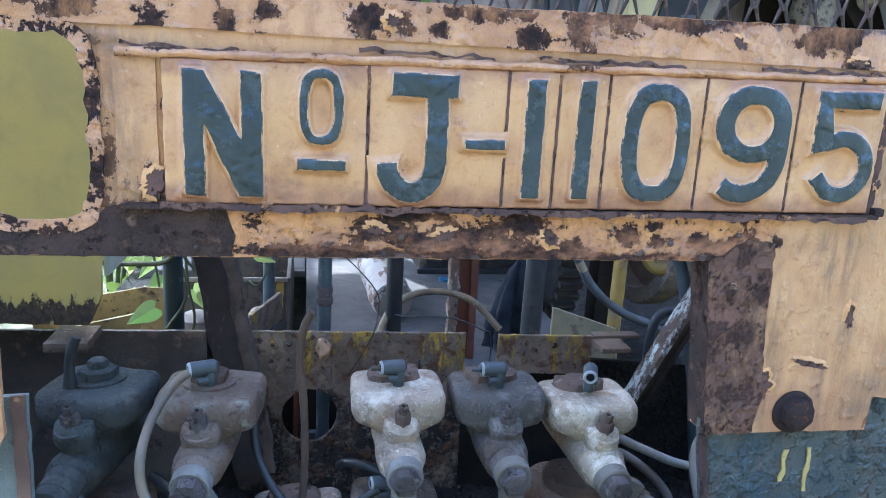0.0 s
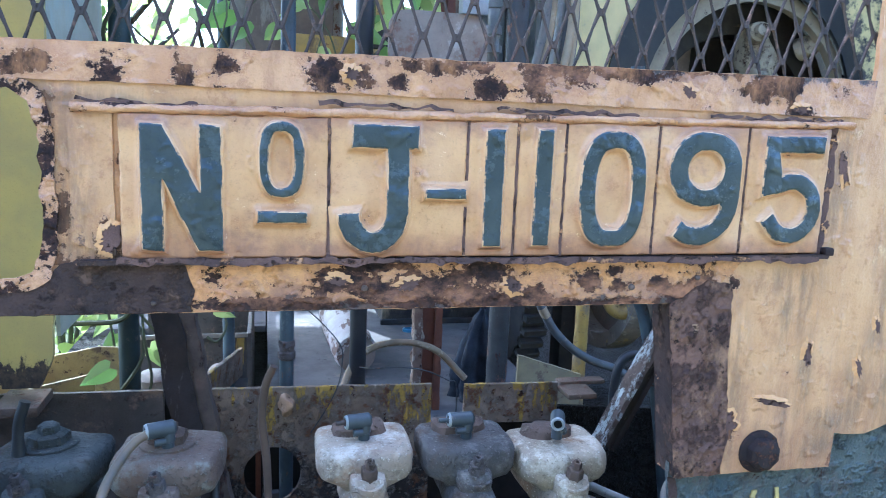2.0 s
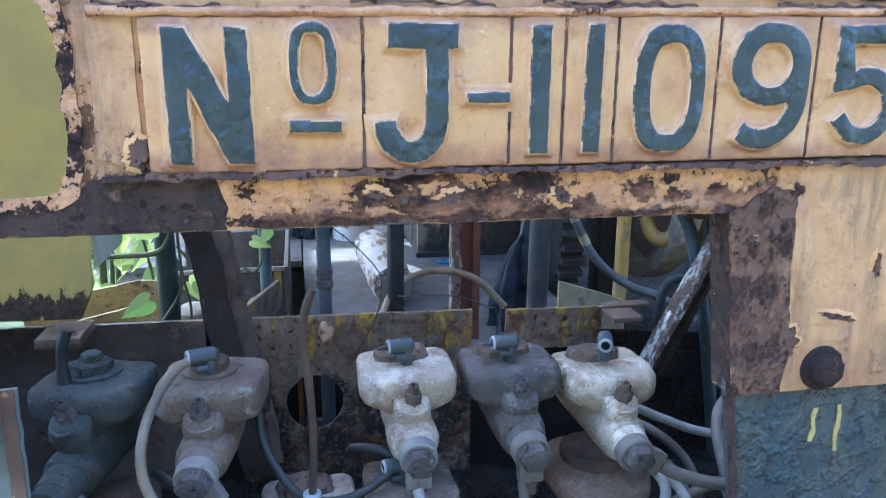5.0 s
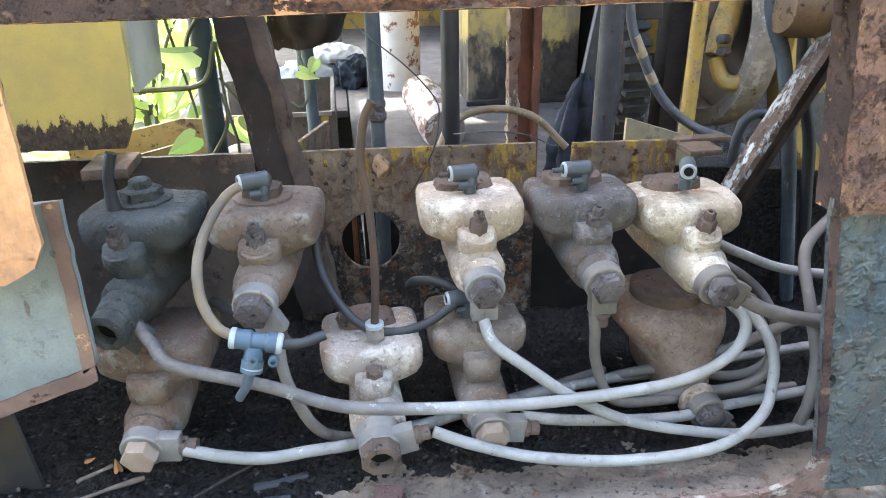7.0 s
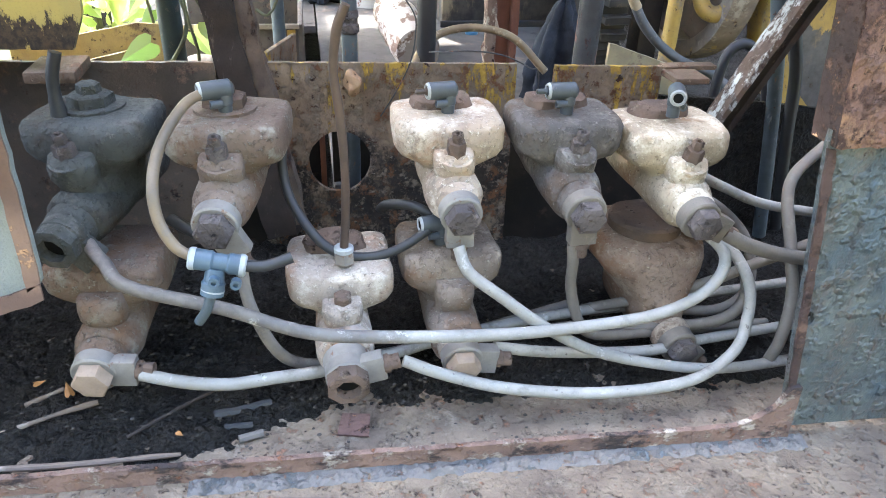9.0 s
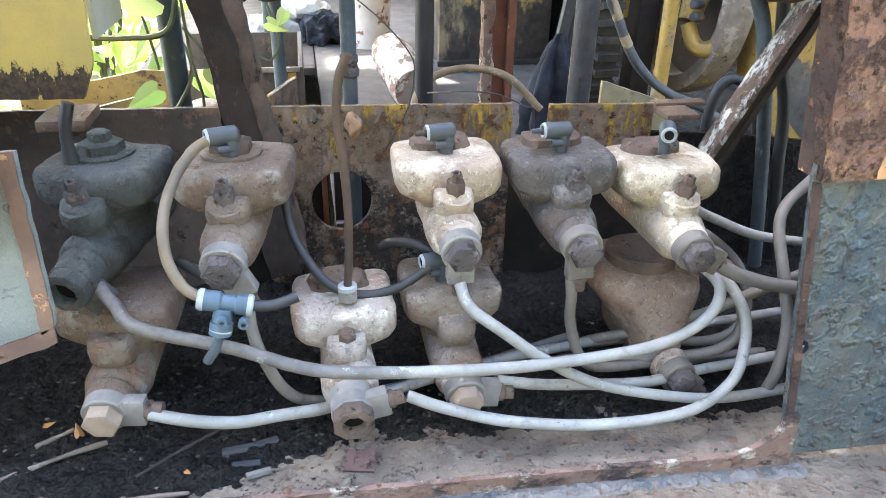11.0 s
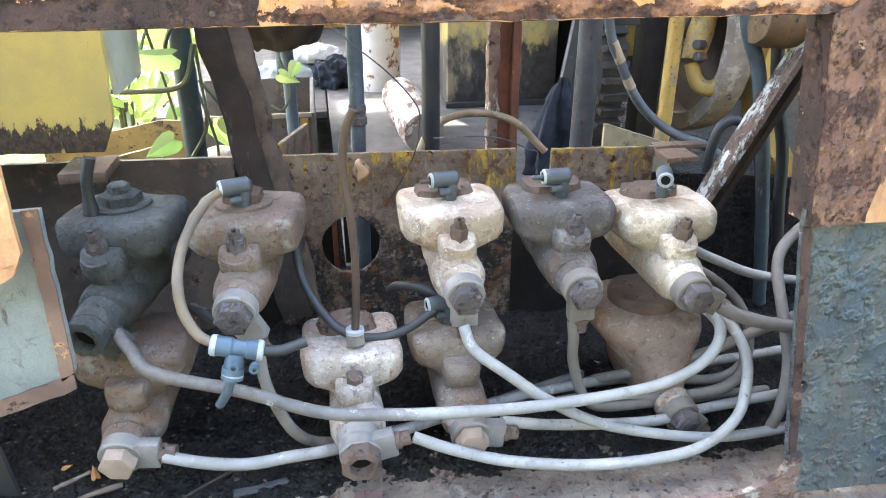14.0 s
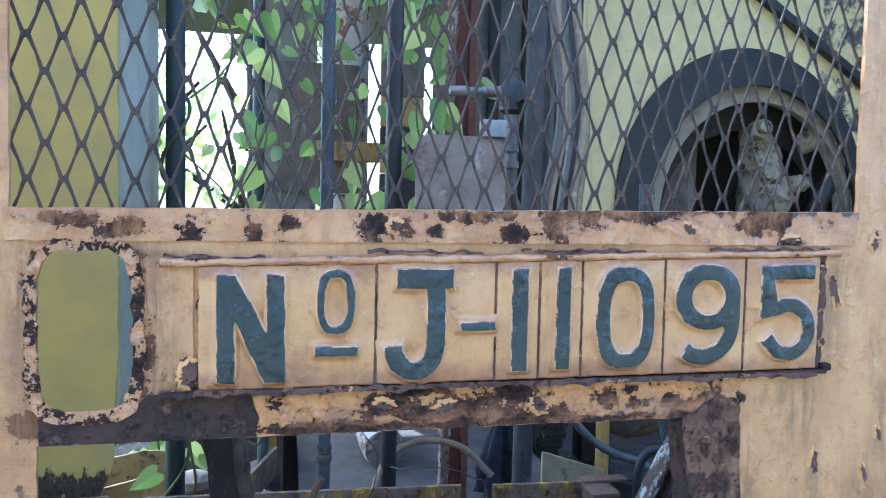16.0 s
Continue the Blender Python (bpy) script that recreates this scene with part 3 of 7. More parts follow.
def grown(pts, g):
    """A closed outline pushed out by g (drawn in by a negative g)."""
    area = sum(a[0] * b[1] - b[0] * a[1] for a, b in zip(pts, [*pts[1:], pts[0]]))
    s = 1 if area > 0 else -1
    out = []
    for p, q, r in zip([pts[-1], *pts[:-1]], pts, [*pts[1:], pts[0]]):
        n1 = Vector((q[1] - p[1], p[0] - q[0])).normalized() * s
        n2 = Vector((r[1] - q[1], q[0] - r[0])).normalized() * s
        n = n1 + n2
        n = n / max(0.5, n.dot(n1)) if n.length > 1e-6 else n1
        out.append((q[0] + n.x * g, q[1] + n.y * g))
    return out


def add_sheet(bm, outline, holes, y0, thick, jag=0.0, step=0.012):
    """A plate in the x-z plane between y0 and y0 + thick, with holes; jag makes its edges uneven."""
    loops = []
    for pts in (outline, *holes):
        fine = []
        for (x0, z0), (x1, z1) in zip(pts, [*pts[1:], pts[0]]):
            n = max(1, int(math.hypot(x1 - x0, z1 - z0) / step)) if jag else 1
            fine += [(x0 + (x1 - x0) * k / n, z0 + (z1 - z0) * k / n) for k in range(n)]
        if jag:
            fine = [(x + jag * noise.noise((x * 90, y0, z * 90)), z + jag * noise.noise((x * 90 + 7, y0, z * 90))) for x, z in fine]
        loops.append(fine)
    edges, rings = [], []
    for fine in loops:
        vs = [bm.verts.new((x, y0, z)) for x, z in fine]
        rings.append(vs)
        edges += [bm.edges.new((a, b)) for a, b in zip(vs, [*vs[1:], vs[0]])]
    front = [g for g in bmesh.ops.triangle_fill(bm, use_beauty=True, use_dissolve=False, edges=edges)["geom"] if isinstance(g, bmesh.types.BMFace)]
    twin = {v: bm.verts.new(v.co + Vector((0, thick, 0))) for ring in rings for v in ring}
    for f in front:
        bm.faces.new([twin[v] for v in reversed(f.verts)])
    for ring in rings:
        for a, b in zip(ring, [*ring[1:], ring[0]]):
            bm.faces.new((a, b, twin[b], twin[a]))
    return bm


def sheet(outline, holes, y0, thick, jag=0.0, step=0.012):
    return add_sheet(bmesh.new(), outline, holes, y0, thick, jag, step)


def add_pillow(bm, outline, holes, steps, jag, step, fill=True):
    """Rings that follow an outline and its holes through (offset, y) steps, with the last ring filled: soft raised edges."""
    edges = []
    for pts in (outline, *holes):
        hole = pts is not outline
        fine = []
        for (x0, z0), (x1, z1) in zip(pts, [*pts[1:], pts[0]]):
            n = max(1, int(math.hypot(x1 - x0, z1 - z0) / step))
            fine += [(x0 + (x1 - x0) * k / n, z0 + (z1 - z0) * k / n) for k in range(n)]
        fine = [(x + jag * noise.fractal((x * 120, 0, z * 120), 0.7, 2.0, 3), z + jag * noise.fractal((x * 120 + 7, 0, z * 120), 0.7, 2.0, 3)) for x, z in fine]
        last = None
        for g, y in steps:
            ring = [bm.verts.new((x, y + 0.25 * jag * noise.noise((x * 200, y * 90, z * 200)), z)) for x, z in grown(fine, -g if hole else g)]
            if last:
                for a, b, c, d in zip(last, [*last[1:], last[0]], [*ring[1:], ring[0]], ring):
                    bm.faces.new((a, b, c, d))
            last = ring
        edges += [bm.edges.get((a, b)) for a, b in zip(last, [*last[1:], last[0]])]
    rim = set(bm.faces)
    if fill:
        bmesh.ops.triangle_fill(bm, use_beauty=True, use_dissolve=False, edges=edges)
    return [f for f in bm.faces if f not in rim]


def rect(x0, z0, x1, z1):
    return [(x0, z0), (x1, z0), (x1, z1), (x0, z1)]


def oval(cx, cz, rx, rz, n=32, power=2.0):
    out = []
    for k in range(n):
        a = 2 * math.pi * k / n
        c, s = math.cos(a), math.sin(a)
        out.append((cx + rx * math.copysign(abs(c) ** (2 / power), c), cz + rz * math.copysign(abs(s) ** (2 / power), s)))
    return out


def smooth_path(pts, n=8):
    """Points on a Catmull-Rom curve through pts."""
    p = [Vector(q) for q in pts]
    p = [2 * p[0] - p[1], *p, 2 * p[-1] - p[-2]]
    out = []
    for a, b, c, d in zip(p, p[1:], p[2:], p[3:]):
        for k in range(n):
            t = k / n
            out.append(0.5 * (2 * b + (c - a) * t + (2 * a - 5 * b + 4 * c - d) * t * t + (3 * b - a - 3 * c + d) * t ** 3))
    return [*out, p[-2]]


def add_tube(bm, pts, r, sides=12, cap=True, curve=8, wobble=0.0):
    """A round tube along a smooth line; r may be one radius, or one for each point."""
    line = smooth_path(pts, curve) if curve else [Vector(q) for q in pts]
    n = len(line)
    radii = [r] * n if isinstance(r, (int, float)) else [float(np.interp(k / (n - 1) * (len(r) - 1), range(len(r)), r)) for k in range(n)]
    up = Vector((0.31, 0.17, 0.93))
    rings = []
    for k, q in enumerate(line):
        d = (line[min(k + 1, n - 1)] - line[max(k - 1, 0)]).normalized()
        u = (up - d * up.dot(d)).normalized()
        w = d.cross(u)
        up = u
        rr = radii[k] * (1 + wobble * noise.noise(q * 60))
        rings.append([bm.verts.new(q + rr * (math.cos(a) * u + math.sin(a) * w)) for a in (2 * math.pi * s / sides for s in range(sides))])
    for a, b in zip(rings, rings[1:]):
        for s in range(sides):
            bm.faces.new((a[s], a[(s + 1) % sides], b[(s + 1) % sides], b[s]))
    if cap:
        bm.faces.new(list(reversed(rings[0])))
        bm.faces.new(rings[-1])
    return bm


def tube(pts, r, sides=12, cap=True, curve=8, wobble=0.0):
    return add_tube(bmesh.new(), pts, r, sides, cap, curve, wobble)


def add_lathe(bm, base, axis, profile, sides=20):
    """Turns (distance along axis, radius) pairs round the axis from base; six sides make a hexagon."""
    d = Vector(axis).normalized()
    u = (Vector((0, 0, 1)) if abs(d.z) < 0.9 else Vector((1, 0, 0)))
    u = (u - d * u.dot(d)).normalized()
    w = d.cross(u)
    rings = []
    for h, r in profile:
        q = Vector(base) + d * h
        rings.append([bm.verts.new(q + max(r, 1e-5) * (math.cos(a) * u + math.sin(a) * w)) for a in (2 * math.pi * (s + 0.5) / sides for s in range(sides))])
    for a, b in zip(rings, rings[1:]):
        for s in range(sides):
            bm.faces.new((a[s], a[(s + 1) % sides], b[(s + 1) % sides], b[s]))
    bm.faces.new(list(reversed(rings[0])))
    bm.faces.new(rings[-1])
    return bm


def lathe(base, axis, profile, sides=20):
    return add_lathe(bmesh.new(), base, axis, profile, sides)


def loft(sections, n=36):
    """Rounded-rectangle sections (z, half width, y front, y back, centre x, power) stacked into one body."""
    bm = bmesh.new()
    rings = []
    for z, w, y0, y1, cx, power in sections:
        ring = oval(cx, (y0 + y1) / 2, w, (y1 - y0) / 2, n, power)
        rings.append([bm.verts.new((x, y, z)) for x, y in ring])
    for a, b in zip(rings, rings[1:]):
        for s in range(n):
            bm.faces.new((a[s], a[(s + 1) % n], b[(s + 1) % n], b[s]))
    bm.faces.new(rings[0])
    bm.faces.new(list(reversed(rings[-1])))
    return bm


def stroke(pts, w):
    """The outline of a line of that width, in the x-z plane."""
    p = [Vector((x, 0, z)) for x, z in pts]
    left, right = [], []
    for k, q in enumerate(p):
        d = (p[min(k + 1, len(p) - 1)] - p[max(k - 1, 0)]).normalized()
        s = Vector((-d.z, 0, d.x)) * w / 2
        left.append(((q + s).x, (q + s).z))
        right.append(((q - s).x, (q - s).z))
    return left + right[::-1]


def arc(cx, cz, rx, rz, a0, a1, n=14):
    return [(cx + rx * math.cos(radians(a0 + (a1 - a0) * k / n)), cz + rz * math.sin(radians(a0 + (a1 - a0) * k / n))) for k in range(n + 1)]


def leaf_shape(bm, at, size, facing, roll):
    """A folded, drooping heart-shaped leaf, slimmer or broader from one to the next."""
    m = look(at, Vector(at) + Vector(facing), roll)
    q = Vector(at)
    slim = 0.82 + 0.34 * noise.noise(q * 37.0)
    droop = 0.30 + 0.5 * noise.noise(q * 53.0)
    fold = 0.35 + 0.3 * noise.noise(q * 71.0)
    o = [(0, 0), (0.20, 0.13), (0.38, 0.05), (0.44, -0.18), (0.36, -0.48), (0.17, -0.80), (0, -1.08)]
    mid = [bm.verts.new(m @ Vector((0, y * size, -droop * y * y * size))) for y in (-0.02, -0.06, -0.16, -0.36, -0.60, -0.84, -1.08)]
    for s in (-1, 1):
        edge = [bm.verts.new(m @ Vector((s * x * size * slim, y * size, (abs(x) * fold - droop * min(0.0, y) ** 2) * size))) for x, y in o[1:-1]]
        line = [mid[0], *edge, mid[6]]
        for k in range(4):
            f = [mid[k + 1], edge[k], edge[k + 1], mid[k + 2]]
            bm.faces.new(f if s > 0 else f[::-1])
        f = [mid[0], edge[0], mid[1]]
        bm.faces.new(f if s > 0 else f[::-1])
        f = [mid[5], edge[4], mid[6]]
        bm.faces.new(f if s > 0 else f[::-1])


# ---- setting: ground and machine shell ----
bm = bmesh.new()
bmesh.ops.create_grid(bm, x_segments=60, y_segments=60, size=60)
for v in bm.verts:
    v.co.z = 0.05 * noise.noise(v.co * 0.4) - 0.03
solo("ground", bm, ground_mat, "bare earth with patches of grass", "ground", kind="structure")

# unseen wall closing the yard behind the camera, added to cut low front skylight
front_block_mat = surface("grey_green_light_block", (0.15, 0.16, 0.13), (0.10, 0.11, 0.085), rough=0.9, bump=0.5, grain=40, size=1.5)
solo("front_light_block", box((-9, -5.2, -0.1), (9, -5.0, 4.6)), front_block_mat, "unseen plain grey-green wall added to cut front skylight", "wall", kind="structure")

# front panel: orange sheet with the screen opening, the rounded slot and the valve opening cut out
PX0, PX1 = -0.62, 0.66
shell = thing("front_panel", (0.2, 0, 0), "orange painted steel machine panel, rusting at the edges", "machine panel", kind="structure")
outline = [(PX0, 1.06), (-0.262, 1.06), (-0.238, 1.072), (-0.229, 1.09), (-0.228, 1.243), (0.395, 1.243), (0.398, 1.22), (0.416, 1.066), (0.47, 1.066),
           (0.581, 1.064), (0.583, 1.101), (0.62, 1.098), (0.664, 1.112), (0.66, 1.98), (PX0, 1.98)]
slot = oval(-0.189, 1.341, 0.0385, 0.071, 36, 4.5)
screen = [(-0.247, 1.446), (0.577, 1.458), (0.577, 1.93), (-0.247, 1.93)]
part("sheet", sheet(outline, [slot, screen], 0.0, 0.005, 0.0016), orange, shell)
part("slot_rim", sheet(oval(-0.189, 1.341, 0.0475, 0.080, 44, 4.2), [oval(-0.189, 1.341, 0.0375, 0.0700, 36, 4.5)], -0.0025, 0.0023, 0.0035, 0.005), slot_rust, shell, "rust-eaten rim of the slot")
part("upper_rail", sheet([(-0.25, 1.419), (0.574, 1.422), (0.5775, 1.4575), (-0.25, 1.4455)], [], -0.0022, 0.002, 0.0016), orange_edge, shell, "rust-blistered orange rail")
part("lower_rail", sheet([(-0.046, 1.2435), (0.3775, 1.2435), (0.398, 1.2445), (0.43, 1.2625), (0.452, 1.283), (-0.052, 1.282)], [], -0.0012, 0.001, 0.0022, 0.006), orange_rusty, shell, "rust-blistered orange rail")
part("lower_rail", sheet([(-0.226, 1.2435), (-0.048, 1.2435), (-0.044, 1.262), (-0.054, 1.286), (-0.14, 1.284), (-0.155, 1.268), (-0.226, 1.266)], [], -0.0018, 0.0016, 0.0026, 0.006), rust_heavy, shell, "bare rusted rail end")
part("rail_flange", box((-0.226, 0.0, 1.2425), (0.377, 0.026, 1.2465), 0.001), rust_heavy, shell)
part("post", sheet([(0.3785, 1.2425), (0.3995, 1.0665), (0.450, 1.0665), (0.455, 1.10), (0.449, 1.15), (0.443, 1.2605), (0.415, 1.266)], [], -0.0016, 0.0014, 0.003, 0.006), post_rust, shell, "pitted brown rusty post")
part("post_flange", sheet([(0.3785, 1.2425), (0.3995, 1.0665), (0.4035, 1.0665), (0.3825, 1.2425)], [], 0.0, 0.032, 0.0012), rust_heavy, shell)
bolt = part("bolt_washer", lathe((0.493, 0.001, 1.088), (0, -1, 0), [(0, 0.0225), (0.004, 0.022), (0.0055, 0.0195)], 24), bolt_black, shell, "black rusted washer", roughen=0.001, freq=200)
part("bolt_head", lathe((0.493, -0.004, 1.088), (0, -1, 0), [(0, 0.0175), (0.008, 0.017), (0.0115, 0.012)], 8), bolt_black, bolt, roughen=0.0015, freq=150)
for x, z, r in ((0.09, 1.262, 0.0028), (0.335, 1.26, 0.0032), (0.402, 1.268, 0.0026), (-0.075, 1.252, 0.002)):
    part("rivet", lathe((x, -0.0036, z), (0, -1, 0), [(0, r), (0.0018, r * 0.9), (0.0026, r * 0.4)], 10), bolt_rust, shell)
part("screw_stub", box((0.5365, -0.009, 1.289), (0.5465, 0.0, 1.297), 0.002), bolt_black, shell)

# second orange panel beside the seam, and what stands below it
side = thing("side_panel", (0.75, 0.01, 1.1), "orange painted steel side panel with a dark rusty seam", "machine panel", kind="structure")
part("sheet", sheet([(0.680, 1.118), (0.70, 1.125), (0.728, 1.142), (0.735, 1.25), (1.10, 1.25), (1.10, 1.98), (0.674, 1.98)], [], 0.006, 0.005, 0.0014), orange_side, side)
part("inner_fold", tube([(0.664, 0.0075, 1.113), (0.661, 0.0075, 1.5), (0.659, 0.0075, 1.98)], 0.0065, 12, curve=10, wobble=0.12), orange_side, side, "rounded orange fold beside the seam")
part("rolled_edge", tube([(0.683, 0.007, 1.12), (0.680, 0.007, 1.4), (0.677, 0.007, 1.98)], 0.0038, 10, curve=10, wobble=0.25), orange_side, side)
part("seam_strip", sheet([(0.655, 1.11), (0.685, 1.115), (0.680, 1.98), (0.653, 1.98)], [], 0.014, 0.004), rust_heavy, side)
navy_cover = thing("navy_cover", (0.9, -0.01, 0.76), "dark navy painted steel cover with chipped edges", "cover", kind="structure")
part("front", sheet([(0.717, 0.70), (1.15, 0.70), (1.15, 1.252), (0.724, 1.252), (0.717, 1.245)], [], -0.006, 0.006, 0.0012), navy, navy_cover)
part("flange", box((0.7165, 0.0, 0.70), (0.7215, 0.05, 1.25), 0.001), navy, navy_cover)

lowplate = thing("lower_plate", (0.55, 0.006, 0.76), "blue-grey painted steel plate with a rusty edge and a bolt hole", "steel plate", kind="structure")
hole = oval(0.4365, 0.890, 0.0062, 0.0075, 16)
part("sheet", sheet([(0.4475, 0.752), (0.72, 0.742), (0.72, 1.13), (0.3975, 1.13), (0.398, 1.066)], [hole], 0.0065, 0.006, 0.001), blue_plate, lowplate)
part("rusty_edge", sheet([(0.4445, 0.775), (0.4525, 0.775), (0.4050, 1.064), (0.397, 1.064)], [], 0.0035, 0.0028, 0.002), rust_heavy, lowplate)
for x, z, w, h in ((0.4985, 1.024, 0.0066, 0.036), (0.5265, 1.018, 0.0068, 0.050), (0.578, 1.092, 0.0032, 0.026)):
    rim = [(x + side_ * w * (0.34 + 0.16 * math.sin(9 * u + x * 90 + side_) + 0.22 * noise.noise((u * 7, x * 60, side_ * 3.0))), z + h * (0.5 - u)) for side_, us in ((-1, range(13)), (1, range(12, -1, -1))) for u in (k / 12 for k in us)]
    part("paint_run", sheet(rim, [], 0.0048, 0.0018, 0.0006, 0.003), run_yellow, lowplate, "pale yellow paint run")

# sill in front of the opening and the lip above it, sloping a little
def sill_z(x):
    return 0.775 - 0.050 * (x + 0.0)


bm = bmesh.new()
nx, ny = 90, 24
grid = [[bm.verts.new((x, y, sill_z(x) - 0.012 + 0.0008 * noise.noise((x * 30, y * 30, 0)))) for x in np.linspace(-0.75, 1.2, nx)] for y in np.linspace(-0.55, 0.008, ny)]
for j in range(ny - 1):
    for i in range(nx - 1):
        bm.faces.new((grid[j][i], grid[j][i + 1], grid[j + 1][i + 1], grid[j + 1][i]))
g = bmesh.ops.extrude_face_region(bm, geom=list(bm.faces))
for v in g["geom"]:
    if isinstance(v, bmesh.types.BMVert):
        v.co.z -= 0.012
sill = solo("sill", bm, sill_rust, "pinkish rusty steel sill with blue paint remains", "sill", kind="structure")
lip = thing("lip", (0.1, 0, 0.78), "rusty steel lip along the edge of the valve box", "steel lip", kind="structure")
rim = [(x, sill_z(x) + 0.008 + 0.0015 * noise.noise((x * 25, 0, 3))) for x in np.linspace(-0.45, 0.36, 40)] + [(0.39, 0.765), (0.412, 0.772), (0.43, 0.785), (0.441, 0.81)]
lip_rust = surface("red_brown_lip_rust", (0.20, 0.125, 0.092), (0.12, 0.078, 0.062), [((0.36, 0.30, 0.24), 34, 0.53, 0.62, (1, 1, 1.6), 0.8), ((0.045, 0.034, 0.031), 24, 0.53, 0.62, (0.7, 1, 1.4), 0.85), ((0.30, 0.13, 0.07), 60, 0.58, 0.66, ISO, 0.8)], rough=0.8, bump=1.0, depth=0.005, blister=(120, 0.48, 0.7, 0.0015, 0.006, ISO))
part("rim", sheet([(-0.45, sill_z(-0.45) - 0.014), (0.455, sill_z(0.455) - 0.014), (0.452, 0.81), *rim[::-1]], [], 0.0, 0.006, 0.0016, 0.008), lip_rust, lip)
bm = bmesh.new()
nx, ny = 420, 14
grid = []
for j in range(ny):
    v = j / (ny - 1)
    row = []
    for x in np.linspace(-0.14, 0.47, nx):
        y = -0.016 + 0.018 * v + 0.004 * noise.noise((x * 60, 0, 3)) * (1 - v)
        lump = math.sin(math.pi * min(1.0, v * 1.05)) ** 0.7 * (0.0035 + 0.004 * noise.fractal((x * 75, v * 1.4, 0), 0.6, 2.0, 4))
        row.append(bm.verts.new((x, y, sill_z(x) - 0.0125 + lump + 0.012 * max(0, v - 0.7))))
    grid.append(row)
for r0, r1 in zip(grid, grid[1:]):
    for i in range(nx - 1):
        bm.faces.new((r0[i], r0[i + 1], r1[i + 1], r1[i]))
part("weld_bead", bm, surface("blue_grey_weld", (0.105, 0.097, 0.09), (0.15, 0.128, 0.108), [((0.10, 0.112, 0.118), 40, 0.54, 0.64, ISO, 0.6), ((0.22, 0.12, 0.08), 60, 0.58, 0.66, ISO, 0.8)], rough=0.6, bump=1.0, depth=0.006), lip, "blue-grey lumpy weld", roughen=0.0016, freq=170, angle=80)

# floor of the valve box, with oily dirt
bm = bmesh.new()
nx, ny = 110, 60
grid = []
for y in np.linspace(0.006, 0.62, ny):
    row = []
    for x in np.linspace(-0.62, 0.95, nx):
        row.append(bm.verts.new((x, y, sill_z(x) - 0.012 + 0.0012 * noise.noise((x * 30, y * 30, 1)))))
    grid.append(row)
for j in range(ny - 1):
    for i in range(nx - 1):
        bm.faces.new((grid[j][i], grid[j][i + 1], grid[j + 1][i + 1], grid[j + 1][i]))
solo("box_floor", bm, sill_rust, "rusty steel floor of the valve box", "floor", kind="structure")
bm = bmesh.new()
nx, ny = 420, 170
grid = []
for y in np.linspace(0.02, 0.62, ny):
    row = []
    for x in np.linspace(-0.62, 0.95, nx):
        edge = 0.075 - 0.065 * min(1.0, max(0.0, (0.0 - x) / 0.14)) + 0.020 * noise.fractal((x * 26, y * 26, 5), 0.6, 2.0, 7)
        heap = max(0.0, min(1.0, (y - edge) / 0.045 + 0.25 * noise.noise((x * 140, y * 140, 2))))
        row.append(bm.verts.new((x, y, sill_z(x) - 0.016 + heap * (0.012 + 0.008 * noise.fractal((x * 34, y * 34, 1), 0.55, 2.2, 7)))))
    grid.append(row)
for j in range(ny - 1):
    for i in range(nx - 1):
        bm.faces.new((grid[j][i], grid[j][i + 1], grid[j + 1][i + 1], grid[j + 1][i]))
solo("dirt", bm, dirt, "black oily crumbly dirt in the valve box", "dirt", kind="stuff", angle=80)

# near plate at the side of the opening
brown_edge = surface("brown_rust_edge", (0.19, 0.12, 0.085), (0.11, 0.07, 0.055), [((0.42, 0.24, 0.13), 50, 0.60, 0.66, ISO, 0.7), (DARK, 60, 0.58, 0.64, ISO, 0.9)], rough=0.8, bump=1.0)
near = thing("side_plate", (-0.3, 0.03, 0.95), "blue-grey painted plate with rusty edges, paint flaking", "steel plate", kind="structure")
part("sheet", sheet([(-0.62, 0.83), (-0.232, 0.958), (-0.2235, 0.970), (-0.2205, 1.112), (-0.243, 1.112), (-0.62, 1.105)], [], 0.028, 0.006, 0.0016), surface("pale_blue_grey_paint", (0.19, 0.205, 0.19), (0.13, 0.145, 0.138), [((0.30, 0.30, 0.27), 60, 0.58, 0.68, ISO, 0.6), ((0.14, 0.09, 0.06), 26, 0.60, 0.70, (1.4, 1, 0.5), 0.8)], rough=0.5, bump=0.9, depth=0.006), near)
part("rusty_edge", sheet([(-0.2345, 0.962), (-0.2240, 0.970), (-0.221, 1.1135), (-0.232, 1.1135)], [], 0.0255, 0.0024, 0.002), brown_edge, near)
part("rusty_edge", sheet([(-0.62, 0.825), (-0.2245, 0.955), (-0.2245, 0.969), (-0.62, 0.842)], [], 0.0255, 0.0024, 0.002), brown_edge, near)
part("side_wall", sheet([(-0.45, 0.76), (-0.33, 0.76), (-0.36, 1.10), (-0.45, 1.10)], [], 0.10, 0.006), inner_dark, near)

# ---- character tiles on the panel ----
SEAMS = [-0.0975, 0.0592, 0.1735, 0.2175, 0.2615, 0.350, 0.441, 0.530]


def tile_top(x):
    return 1.3975 + 0.0125 * (x + 0.1) / 0.63


def tile_base(x):
    return 1.2875 + 0.004 * (x + 0.1) / 0.63


